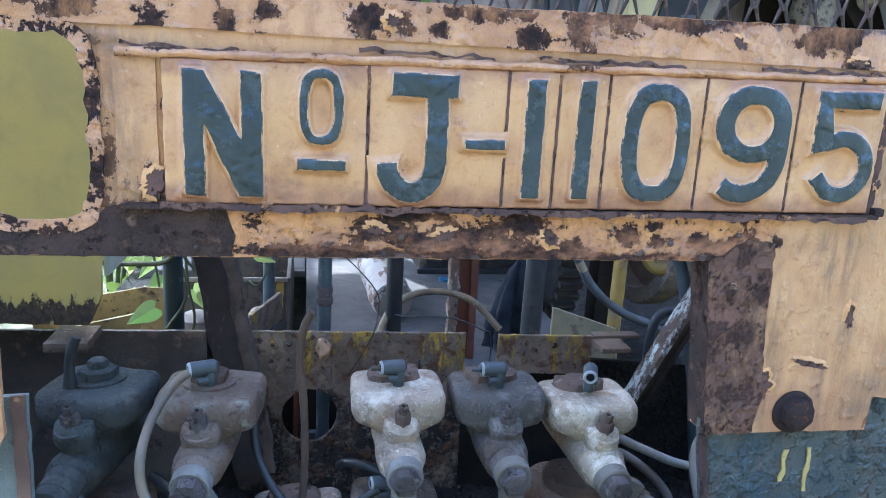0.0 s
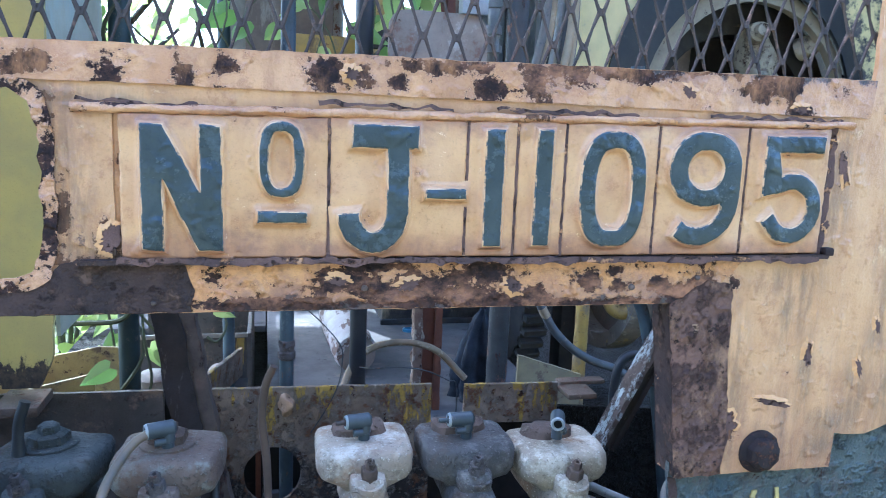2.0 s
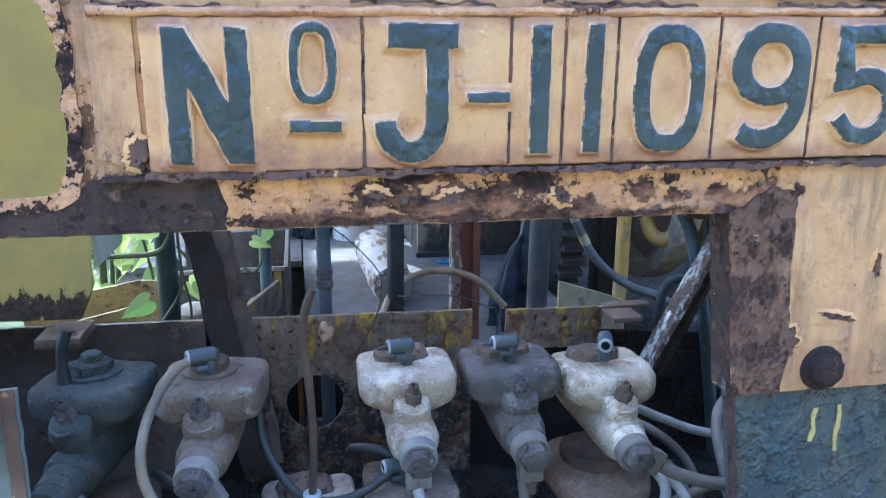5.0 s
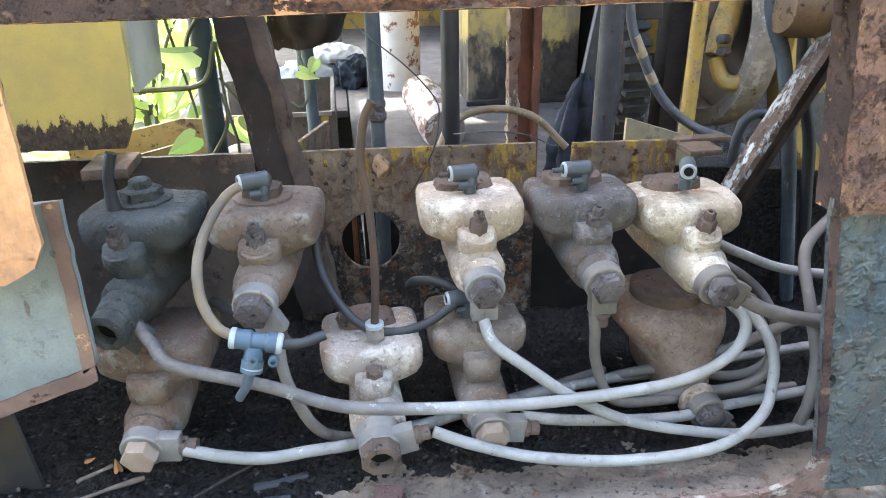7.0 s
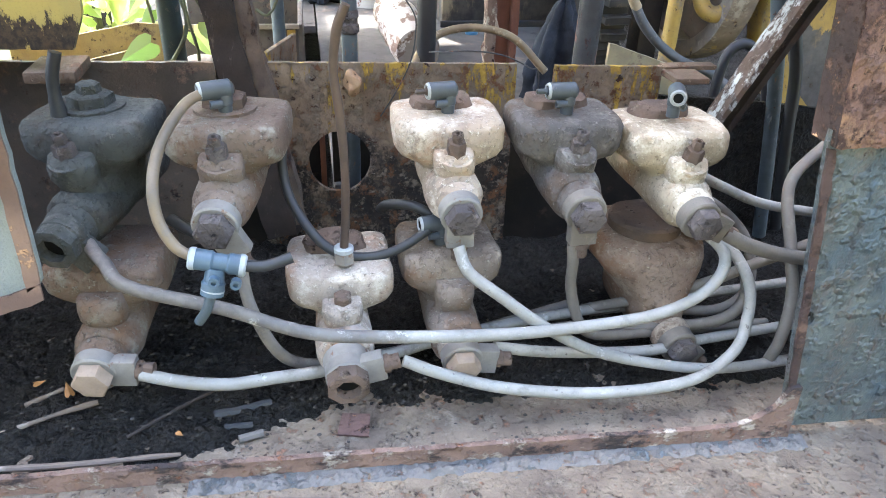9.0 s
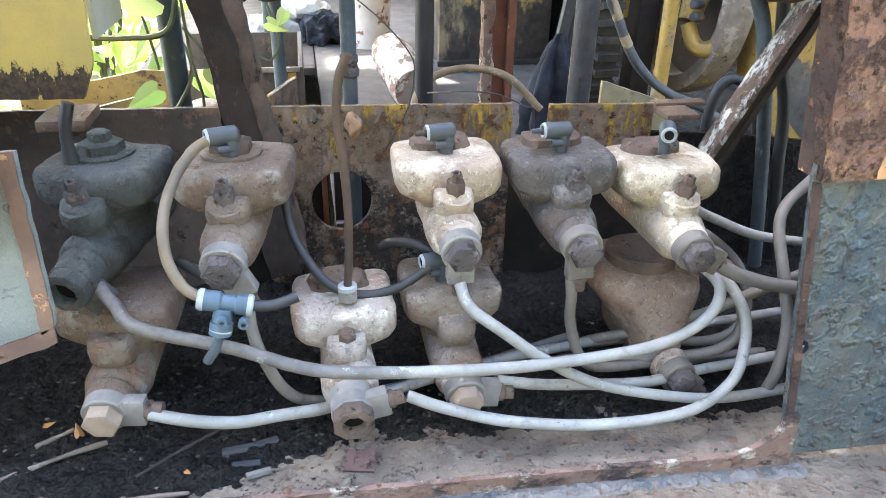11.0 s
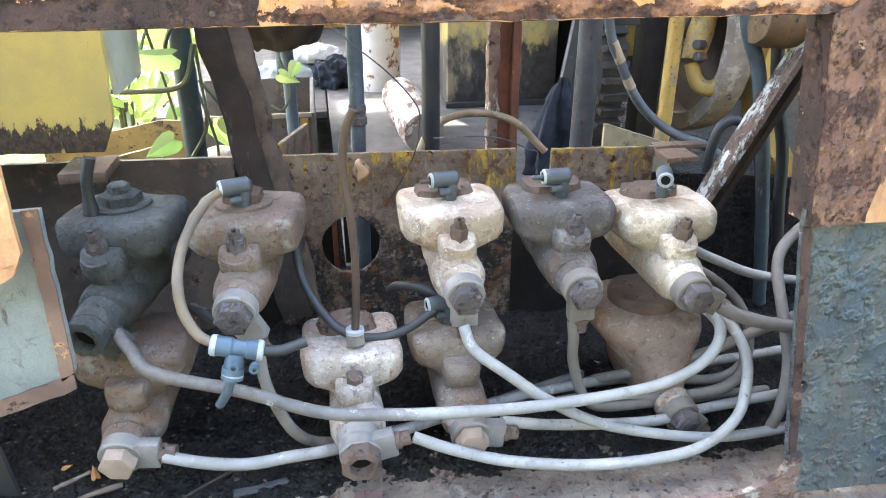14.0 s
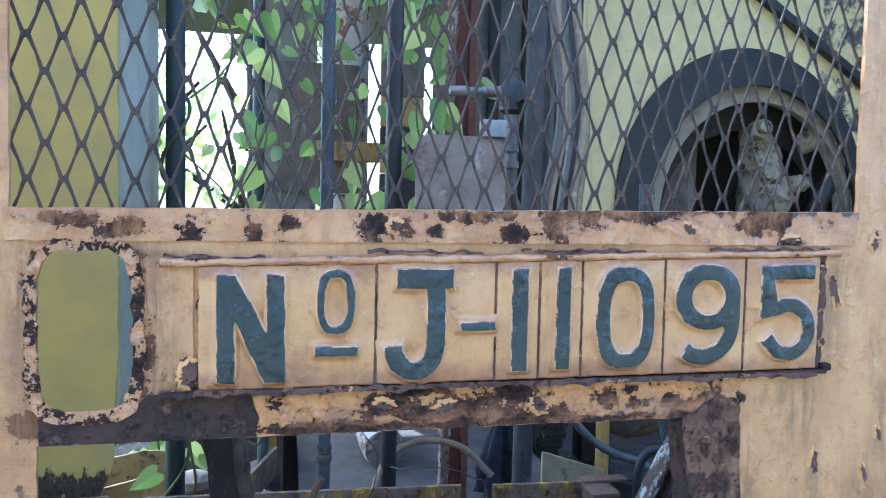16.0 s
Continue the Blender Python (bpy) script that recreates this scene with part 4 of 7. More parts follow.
W = 0.0178
HOOK = stroke([(0.1142, 1.379), (0.1146, 1.334), *arc(0.0945, 1.3265, 0.0200, 0.0250, 0, -178, 16)], W)
TAIL = stroke([(0.4225, 1.366), (0.4235, 1.345), *arc(0.3905, 1.342, 0.0325, 0.0340, 0, -128, 14)], W * 0.93)
BOWL = stroke([(0.4645, 1.3555), *arc(0.4885, 1.3350, 0.0250, 0.0255, 118, -150, 20), (0.4635, 1.3265)], 0.0150)
CHARACTERS = [
    [([(-0.081, 1.2955), (-0.065, 1.2945), (-0.0658, 1.350), (-0.0405, 1.2945), (-0.022, 1.2945), (-0.0228, 1.3905), (-0.039, 1.3915), (-0.0385, 1.340), (-0.0648, 1.391), (-0.081, 1.391)], []),
     (oval(0.022, 1.3665, 0.0175, 0.0295, 32, 2.7), [oval(0.022, 1.3665, 0.0100, 0.0220, 28, 2.7)]),
     (rect(0.004, 1.317, 0.0420, 1.3262), [])],
    [([(0.0768, 1.3965), (0.1305, 1.3970), (0.1308, 1.3785), (0.1142 + W / 2, 1.378), *HOOK[1:-1], (0.1142 - W / 2, 1.378), (0.0765, 1.3775)], []),
     (rect(0.1375, 1.338, 0.172, 1.3468), [])],
    [([(0.188, 1.2985), (0.2040, 1.2985), (0.2040, 1.3970), (0.1872, 1.3965)], [])],
    [([(0.2320, 1.299), (0.2470, 1.299), (0.2475, 1.3985), (0.2330, 1.3985)], [])],
    [(oval(0.3052, 1.3490, 0.0312, 0.0505, 40, 2.7), [oval(0.3055, 1.3490, 0.0168, 0.0358, 36, 2.7)])],
    [([*oval(0.3955, 1.3690, 0.0362, 0.0335, 40, 2.2)[:34], *TAIL[len(TAIL) // 2:-4][::-1], *TAIL[1:len(TAIL) // 2][::-1]], [oval(0.3950, 1.3685, 0.0180, 0.0175, 36, 2.1)])],
    [([(0.4555, 1.4010), (0.5190, 1.4025), (0.5185, 1.3872), (0.4705, 1.3865), *BOWL[1:-1], (0.4555, 1.345)], [])],
]
for (x0, x1), glyphs in zip(zip(SEAMS, SEAMS[1:]), CHARACTERS):
    a, b = x0 + 0.0010, x1 - 0.0010
    bm = bmesh.new()
    add_pillow(bm, [(a, tile_base(a)), (b, tile_base(b)), (b, tile_top(b)), (a, tile_top(a))], [], [(0, -0.0003), (0, -0.0052), (-0.0006, -0.0062), (-0.0022, -0.0066)], 0.0007, 0.004)
    tile = part("tile", bm, tile_paint, shell, "orange painted metal tile with raised dark character", angle=75)
    bm = bmesh.new()
    for k, (o, h) in enumerate(glyphs):
        add_pillow(bm, o, h, [(0.0066, -0.00645), (0.0044, -0.0068), (0.0028, -0.0078), (0.0018, -0.0100), (0.0010, -0.0116), (-0.0004, -0.0118 - 0.0002 * k)], 0.0004, 0.003, False)
    part("character_base", bm, tile_paint, tile, angle=80)
    bm = bmesh.new()
    top = set()
    for k, (o, h) in enumerate(glyphs):
        top |= set(add_pillow(bm, o, h, [(0.0002, -0.0105), (0.0, -0.0122 - 0.0003 * k), (-0.0008, -0.0131 - 0.0003 * k), (-0.0024, -0.0135 - 0.0003 * k)], 0.0004, 0.0028))
    for f in bm.faces:
        f.material_index = 0 if f in top or abs(f.normal.y) > 0.85 else 1
    glyph = part("raised_character", bm, letter_blue, tile, "dark blue-grey raised character", angle=75)
    glyph.data.materials.append(letter_edge)
for x in SEAMS[1:-1]:
    pts = [(x - 0.0014, tile_base(x)), (x + 0.0016, tile_base(x)), (x + 0.0011, (tile_base(x) + tile_top(x)) / 2), (x + 0.0018, tile_top(x)), (x - 0.0013, tile_top(x))]
    part("seam_rust", sheet(pts, [], -0.0058, 0.003, 0.0013, 0.003), seam_mat, shell, "rust in the joint between tiles")
for lo, hi, y in (((0.533, 1.29), (0.5405, 1.412), -0.001), ((-0.125, 1.4045), (-0.04, 1.4075), -0.004), ((0.05, 1.4105), (0.16, 1.4135), -0.005), ((0.20, 1.4125), (0.33, 1.416), -0.005), ((0.40, 1.4155), (0.54, 1.4185), -0.005), ((-0.10, 1.2835), (0.53, 1.2885), -0.0088)):
    part("seam_rust", sheet(rect(*lo, *hi), [], y, 0.001, 0.004, 0.004), seam_mat, shell, "rust along the edge of the tiles")
part("tile_bead", tube([(x, -0.006, tile_top(x) + 0.0035 + 0.0012 * noise.noise((x * 40, 0, 0))) for x in np.linspace(-0.128, 0.552, 40)], 0.0034, 10, curve=2, wobble=0.35), orange_edge, shell, "uneven rusted weld bead", roughen=0.0012, freq=160)
part("tile_ledge", sheet([(-0.13, 1.2825), (0.540, 1.2865), (0.542, 1.2905), (-0.10, 1.2865), (-0.13, 1.2865)], [], -0.0085, 0.0083, 0.001), rust_heavy, shell, "dark rusty ledge under the tiles")
part("tile_edge", sheet([(-0.132, 1.30), (-0.1012, 1.29), (-0.1012, 1.402), (-0.131, 1.400)], [], -0.003, 0.0027, 0.0016), orange, shell)

# ---- expanded metal screen ----
mesh_screen = thing("mesh_screen", (0.16, 0.012, 1.45), "rusty expanded metal screen above the panel", "mesh screen", kind="structure")
PITCH, RISE = 0.0287, 0.0605
bm = bmesh.new()
cols, rows_n = int(0.84 / PITCH) + 1, int(0.5 / RISE) + 1
for i in range(cols * 2 + 1):
    x = -0.2518 + i * PITCH / 2
    for j in range(rows_n * 2):
        if (i + j) % 2:
            continue
        z = 1.4405 + j * RISE / 2
        for s in (-1, 1):
            p, q = Vector((x, 0.012, z)), Vector((x + s * PITCH / 2, 0.0125, z + RISE / 2))
            if not (-0.256 < q.x < 0.59):
                continue
            mid = (p + q) / 2 + Vector((0.0006 * random.uniform(-1, 1), 0.002 * random.uniform(0, 1), 0))
            add_tube(bm, [p + Vector((s * 0.0006, 0, -0.003)), mid, q + Vector((-s * 0.0006, 0, 0.003))], [0.0021, 0.00120, 0.0021], 6, curve=0)
part("strands", bm, mesh_mat, mesh_screen)

# ---- valves ----
bolt_tan = surface("tan_dusty_bolt", (0.30, 0.225, 0.165), (0.20, 0.145, 0.105), [((0.12, 0.08, 0.06), 70, 0.58, 0.68, ISO, 0.8)], rough=0.8, bump=0.8, depth=0.004)
def elbow_fitting(parent_name, x, y, z, yaw, body, label, plug=None):
    """A push-in elbow on a short stem; its mouth points along yaw (0: towards -y)."""
    d = Vector((math.sin(radians(yaw)), -math.cos(radians(yaw)), 0.0))
    k = 0.95
    e = thing("elbow_fitting", (x, y, z), label, "pipe fitting", "push-in fittings")
    part("stem", lathe((x, y, z - 0.004), (0, 0, 1), [(0, 0.0072 * k), (0.012 * k, 0.0072 * k), (0.013 * k, 0.0084 * k), (0.026 * k, 0.0084 * k), (0.031 * k, 0.006 * k)], 16), body, e)
    c = Vector((x, y, z + 0.0235 * k))
    part("sleeve", lathe(c - d * 0.009 * k, d, [(0, 0.006 * k), (0.003 * k, 0.0094 * k), (0.030 * k, 0.0094 * k), (0.0315 * k, 0.0088 * k)], 20), body, e)
    part("release_ring", lathe(c + d * 0.0222 * k, d, [(0, 0.0092 * k), (0.0012 * k, 0.0088 * k), (0.0028 * k, 0.0078 * k), (0.0026 * k, 0.0060 * k), (0.0005 * k, 0.0058 * k)], 20), ring_white, e, "pale release ring")
    part("bore", lathe(c + d * 0.0218 * k, d, [(0, 0.0053 * k), (0.0018 * k, 0.0053 * k)], 14), hole_black, e)
    part("lug", lathe(c + d * 0.004 * k + Vector((0, 0, -0.012 * k)) - d.cross(Vector((0, 0, 1))) * 0.008 * k, d, [(0, 0.0042 * k), (0.012 * k, 0.0042 * k), (0.012 * k, 0.0022 * k), (0.008 * k, 0.002 * k)], 12), body, e)
    if plug:
        part("tube_stub", lathe(c + d * 0.023 * k, d, [(0, 0.0042 * k), (0.003 * k, 0.0042 * k), (0.0035 * k, 0.0030 * k), (0.013 * k, 0.0028 * k), (0.014 * k, 0.0015 * k)], 12), plug, e)
    return e


def valve(x, y, z, key, cap_mat, yaw=0.0, banjo=-90.0, nipple="hex", cap="hex", top="plug", label="", reach=0.0, drop=0.0, width=1.0, nip_mat=None):
    """A cast valve. (x, y, z): the middle of the head's front top edge. yaw turns it about its head; banjo: the angle,
    in the front view, at which the hose tail leaves the banjo fitting; reach, drop: how far its snout stands out and down."""
    c = cast[key]
    v = thing("valve", (x, y + 0.05, z - 0.11), label, "valve", "cast valves in the valve box")
    turn = Matrix.Translation((x, y + 0.06, z)) @ pose(0, 0, 0, 0, 0, yaw) @ Matrix.Translation((-x, -y - 0.06, -z))

    def p(name, bm, material, parent=v, lab="", **k):
        bmesh.ops.transform(bm, matrix=turn, verts=bm.verts)
        return part(name, bm, material, parent, lab, **k)
    w = 0.0560 * width
    sn = z - 0.066 - drop
    # a boxy head with rounded corners on a waisted neck
    bm = loft([
        (z + 0.0008, w * 0.72, y + 0.022, y + 0.078, x, 3.6), (z, w * 0.91, y + 0.006, y + 0.088, x, 4.6), (z - 0.0025, w * 0.970, y + 0.001, y + 0.092, x, 5.4), (z - 0.007, w, y - 0.002, y + 0.094, x, 5.6),
        (z - 0.018, w * 1.008, y - 0.003, y + 0.095, x, 5.4), (z - 0.029, w * 1.0, y - 0.003, y + 0.095, x, 5.0), (z - 0.0365, w * 0.94, y - 0.001, y + 0.094, x, 4.0), (z - 0.0420, w * 0.80, y + 0.002, y + 0.092, x, 3.2),
        (z - 0.0470, w * 0.63, y + 0.003, y + 0.09, x, 2.8), (z - 0.0530, w * 0.50, y + 0.002, y + 0.09, x, 2.6), (z - 0.060, w * 0.45, y - 0.002, y + 0.09, x, 2.4), (sn - 0.004, w * 0.47, y - 0.010, y + 0.09, x, 2.4), (sn - 0.016, w * 0.40, y - 0.006, y + 0.09, x, 2.4)], 48)
    if nipple == "none":
        bmesh.ops.delete(bm, geom=list(bm.verts))
        bm = loft([(z + 0.001, w * 0.70, y + 0.020, y + 0.100, x, 2.8), (z - 0.002, w * 0.90, y + 0.006, y + 0.116, x, 3.0), (z - 0.010, w * 1.02, y - 0.006, y + 0.122, x, 3.2), (z - 0.022, w * 1.06, y - 0.012, y + 0.122, x, 3.0),
                   (z - 0.036, w * 0.98, y - 0.016, y + 0.12, x + 0.002, 2.6), (z - 0.052, w * 0.80, y - 0.020, y + 0.12, x + 0.004, 2.4), (z - 0.070, w * 0.60, y - 0.026, y + 0.12, x + 0.006, 2.2), (sn - 0.006, w * 0.46, y - 0.028 - reach, y + 0.12, x + 0.006, 2.2), (sn - 0.026, w * 0.30, y - 0.02 - reach, y + 0.12, x + 0.004, 2.2)], 44)
    bmesh.ops.subdivide_edges(bm, edges=[e for e in bm.edges if e.calc_length() > 0.012], cuts=1, use_grid_fill=True)
    # cup round the bleed nipple, and the barrel that runs back from the banjo fitting
    lower = loft([
        (z - 0.0228, 0.0165, y - 0.0165, y + 0.012, x, 2.8), (z - 0.0240, 0.0192, y - 0.0215, y + 0.012, x, 2.8), (z - 0.034, 0.0208, y - 0.0255, y + 0.012, x, 2.7), (z - 0.0450, 0.0200, y - 0.0250, y + 0.012, x, 2.6),
        (z - 0.0515, 0.0182, y - 0.0200, y + 0.012, x, 2.4), (z - 0.058, 0.0190, y - 0.0170, y + 0.02, x, 2.2), (sn + 0.002, 0.0215, y - 0.020, y + 0.02, x, 2.2), (sn - 0.01, 0.022, y - 0.022, y + 0.02, x, 2.2)], 32)
    add_lathe(lower, (x, y - 0.029 - reach, sn - 0.003), (0, 1, 0.02), [(0, 0.0225), (0.003, 0.0258), (0.012, 0.0285), (0.030, 0.0290), (0.060, 0.0282), (0.16, 0.0275), (0.165, 0.02)], 36)
    bmesh.ops.subdivide_edges(lower, edges=[e for e in lower.edges if e.calc_length() > 0.02], cuts=3, use_grid_fill=True)
    if nipple == "none":
        bmesh.ops.delete(lower, geom=list(lower.verts))
    tmp = bpy.data.meshes.new("lower")
    lower.to_mesh(tmp)
    lower.free()
    bm.from_mesh(tmp)
    bpy.data.meshes.remove(tmp)
    p("body", bm, c, roughen=0.0026, freq=34, angle=75)
    nm = nip_mat or bolt_mauve
    if nipple == "hex":
        n = p("nipple", lathe((x, y - 0.012, z - 0.0265), (0, -0.28, 1.0), [(0, 0.0100), (0.015, 0.0100), (0.017, 0.0088), (0.0175, 0.0058), (0.0200, 0.0052), (0.0205, 0.0062), (0.0255, 0.0062), (0.027, 0.0050), (0.0268, 0.0028), (0.022, 0.0022)], 6), nm)
        p("nipple_seat", lathe((x, y - 0.0115, z - 0.031), (0, -0.30, 1), [(-0.004, 0.0175), (0.002, 0.0185), (0.004, 0.0178), (0.0045, 0.0155), (0.002, 0.0125), (0.0018, 0.0105)], 28), c, roughen=0.0008, freq=150)
    elif nipple == "none":
        n = p("stud", lathe((x + 0.025, y + 0.03, z - 0.002), (0, 0, 1), [(0, 0.0075), (0.003, 0.0085), (0.006, 0.007), (0.009, 0.0085), (0.012, 0.007), (0.015, 0.0085), (0.02, 0.006)], 12), steel_dull, v, "pale threaded stud")
    elif nipple == "bolt":
        n = p("plug_bolt", lathe((x, y - 0.010, z - 0.0275), (0, -0.12, 1), [(0, 0.0105), (0.002, 0.0105), (0.0025, 0.0095), (0.012, 0.0095), (0.0145, 0.007)], 6), bolt_rust)
    else:
        n = p("threaded_hole", lathe((x, y - 0.010, z - 0.0275), (0, 0, 1), [(0, 0.006), (0.0022, 0.0055), (0.002, 0.003)], 12), nm)
    # banjo fitting on the snout
    s = Vector((x, y - 0.028 - reach, sn - 0.003))
    p("collar", lathe(s, (0, -1, -0.15), [(0, 0.023), (0.010, 0.0225), (0.0125, 0.021)], 24), c if cap == "hex" else cap_mat)
    bj = p("banjo", lathe(s + Vector((0, -0.011, -0.0017)), (0, -1, -0.15), [(0, 0.020), (0.0015, 0.0213), (0.0145, 0.0213), (0.016, 0.0195)], 24), cap_mat)
    d = Vector((math.cos(radians(banjo)), 0, math.sin(radians(banjo))))
    m = Matrix.Translation(s + Vector((0, -0.019, -0.003))) @ pose(0, 0, 0, 0, -banjo, 0)
    p("banjo_tail", box((0.006, -0.0075, -0.014), (0.037, 0.0075, 0.014), 0.002, m), cap_mat, bj)
    p("hose_ferrule", lathe(s + Vector((0, -0.019, -0.003)) + d * 0.036, d, [(0, 0.009), (0.005, 0.0095), (0.007, 0.0075), (0.016, 0.0075)], 14), bolt_rust, bj)
    if cap == "hex":
        p("cap_bolt", lathe(s + Vector((0, -0.0268, -0.004)), (0, -1, -0.15), [(0, 0.0172), (0.001, 0.0176), (0.0105, 0.0174), (0.0130, 0.0158), (0.0140, 0.0120)], 6), bolt_tan if z < 0.95 and key != "sienna" else bolt_mauve, bj, roughen=0.0013, freq=130)
    else:
        p("open_cap", lathe(s + Vector((0, -0.0268, -0.004)), (0, -1, -0.15), [(0, 0.021), (0.013, 0.021), (0.0145, 0.019), (0.0145, 0.0125), (0.003, 0.0118)], 8), bolt_rust if z < 0.95 else cap_mat, bj, "open hexagonal cap", roughen=0.0008, freq=160)
        p("bore", lathe(s + Vector((0, -0.029, -0.004)), (0, -1, -0.15), [(0, 0.0116), (0.0025, 0.0116)], 16), hole_black, bj)
    if top == "plug":
        w_ = p("washer", lathe((x - 0.004, y + 0.052, z), (0, 0, 1), [(0, 0.030), (0.003, 0.030), (0.004, 0.028)], 24), c, roughen=0.0015, freq=120)
        h = p("plug", lathe((x - 0.004, y + 0.052, z + 0.003), (0, 0, 1), [(0, 0.022), (0.010, 0.0215), (0.012, 0.018)], 6), c if key == "petrol" else bolt_rust)
        p("plug_head", lathe((x - 0.004, y + 0.052, z + 0.014), (0, 0, 1), [(0, 0.0115), (0.009, 0.011), (0.0105, 0.009)], 6), c if key == "petrol" else bolt_rust)
    elif top == "flat":
        p("flange", loft([(z - 0.001, 0.033, y + 0.042, y + 0.084, x - 0.004, 2.8), (z + 0.008, 0.031, y + 0.044, y + 0.083, x - 0.004, 2.8), (z + 0.0105, 0.024, y + 0.05, y + 0.078, x - 0.004, 2.6)], 30), bolt_rust, roughen=0.006, freq=75)
    elif top == "disc":
        p("disc", lathe((x, y + 0.055, z), (0, 0, 1), [(0, 0.043), (0.012, 0.044), (0.015, 0.040)], 28), bolt_rust, roughen=0.002, freq=80)
    return v


valve(0.124, 0.185, 1.026, "cream", steel_dull, banjo=-90, nipple="hex", top="flat", label="cream and rust coloured cast valve with a bleed nipple", nip_mat=bolt_rust)
valve(0.247, 0.172, 1.028, "slate", hose_dull, banjo=-88, nipple="hex", top="flat", label="dark slate cast valve with a steel hose tail")
valve(0.362, 0.160, 1.019, "ivory", hose_dull, yaw=2, banjo=-28, nipple="hex", top="flat", label="ivory dusty cast valve with a rusty nipple", nip_mat=bolt_rust)
valve(-0.091, 0.165, 1.038, "olive", steel_dull, yaw=-7, banjo=-62, nipple="hex", top="plug", label="olive-brown cast valve with a large rusty plug")
valve(-0.216, 0.185, 1.036, "petrol", cast["petrol"], yaw=-14, banjo=-42, nipple="hex", cap="open", top="plug", label="dark petrol-grey cast valve with an open cap", drop=0.016)
valve(0.005, 0.125, 0.897, "ash", steel_dull, banjo=12, nipple="bolt", cap="open", top="flat", label="light ash-grey cast valve with an open rusty cap", reach=0.010, drop=0.003, width=0.95)
valve(0.122, 0.145, 0.897, "umber", steel_dull, banjo=-8, nipple="hole", top="none", label="brown-grey cast valve with a blocked nipple hole", reach=0.010, drop=0.012, width=0.95)
valve(-0.213, 0.135, 0.915, "olive", steel_dull, yaw=-6, banjo=-2, nipple="hole", top="none", label="dusty olive-grey cast valve near the floor", reach=0.0, drop=0.008)
valve(0.368, 0.170, 0.878, "sienna", hose_dull, yaw=6, banjo=-40, nipple="none", top="disc", label="rust-brown cast valve half hidden by hoses", reach=0.005, drop=0.025, width=1.12)


# ---- flaking paint on the panel ----
def peel(x, z, w, h, turn, off, a0, a1, lift, seed):
    """A bare place in the paint with a torn, lifted rim from angle a0 to a1."""
    r = random.Random(seed)
    m = pose(x, 0, z, 0, turn, 0)
    ring = []
    for k in range(48):
        a = 2 * math.pi * k / 48
        q = 1 + 0.55 * noise.noise((2.6 * math.cos(a), 3.1 * math.sin(a), seed * 7.3)) + 0.22 * noise.noise((9 * math.cos(a), 9 * math.sin(a), seed * 3.7))
        ring.append((w * q * math.cos(a), h * q * math.sin(a)))
    flat = [m @ Vector((u, 0, v)) for u, v in ring]
    part("bare_patch", sheet([(p.x, p.z) for p in flat], [], -off - 0.0004, 0.0003), seam_mat, shell, "bare rust under torn paint")
    bm = bmesh.new()
    rows = []
    for k in range(49):
        a = 360.0 * k / 48
        if not a0 <= a <= a1:
            continue
        u, v = ring[k % 48]
        d = Vector((u / w, 0, v / h)).normalized()
        fade = math.sin(math.pi * (a - a0) / (a1 - a0)) ** 0.5
        up = 0.45 * lift * fade * (0.4 + 0.9 * r.random()) + 0.0003
        p = Vector((u, 0, v))
        rows.append([bm.verts.new(m @ (p + d * g) + Vector((0, -off - y, 0))) for g, y in ((-0.0012 * fade * r.uniform(0.2, 1.6), up), (0.0003, up * 0.9), (0.0014, up * 0.4), (0.0034, 0.0))])
    for ra, rb in zip(rows, rows[1:]):
        for k in range(3):
            bm.faces.new((ra[k], rb[k], rb[k + 1], ra[k + 1]))
    part("torn_paint", bm, flake_paint, shell, "lifted rim of torn orange paint", angle=80)


# (x, z, half width, half height, turn, stand-off of the surface, first and last angle of the rim, lift)
TORN = [(0.503, 1.139, 0.019, 0.0035, 14, 0, 10, 190, 0.004), (0.538, 1.188, 0.0045, 0.013, -8, 0, 0, 200, 0.005), (0.553, 1.374, 0.0045, 0.016, -18, 0, 200, 360, 0.003), (0.536, 1.398, 0.006, 0.0025, 10, 0, 20, 180, 0.003),
        (0.449, 1.119, 0.012, 0.013, 30, 0, 0, 120, 0.003), (0.601, 1.172, 0.004, 0.010, -20, 0, 30, 240, 0.003), (0.618, 1.215, 0.003, 0.008, -24, 0, 20, 200, 0.0025), (0.540, 1.318, 0.004, 0.005, 0, 0, 90, 300, 0.003),
        (0.601, 1.424, 0.005, 0.007, 20, 0, 40, 330, 0.003), (-0.105, 1.303, 0.007, 0.011, 15, 0.003, 60, 300, 0.002), (0.076, 1.4355, 0.006, 0.005, 0, 0.0022, 20, 300, 0.004), (0.378, 1.437, 0.007, 0.004, 30, 0.0022, 20, 170, 0.003),
        (0.495, 1.427, 0.008, 0.004, 10, 0.0022, 10, 200, 0.003), (0.222, 1.262, 0.008, 0.006, 20, 0.0012, 150, 340, 0.004), (0.128, 1.264, 0.009, 0.005, -10, 0.0012, 20, 180, 0.003), (0.068, 1.268, 0.009, 0.004, 10, 0.0012, 0, 200, 0.003)]
for k, row in enumerate(TORN):
    peel(*row, k + 1)

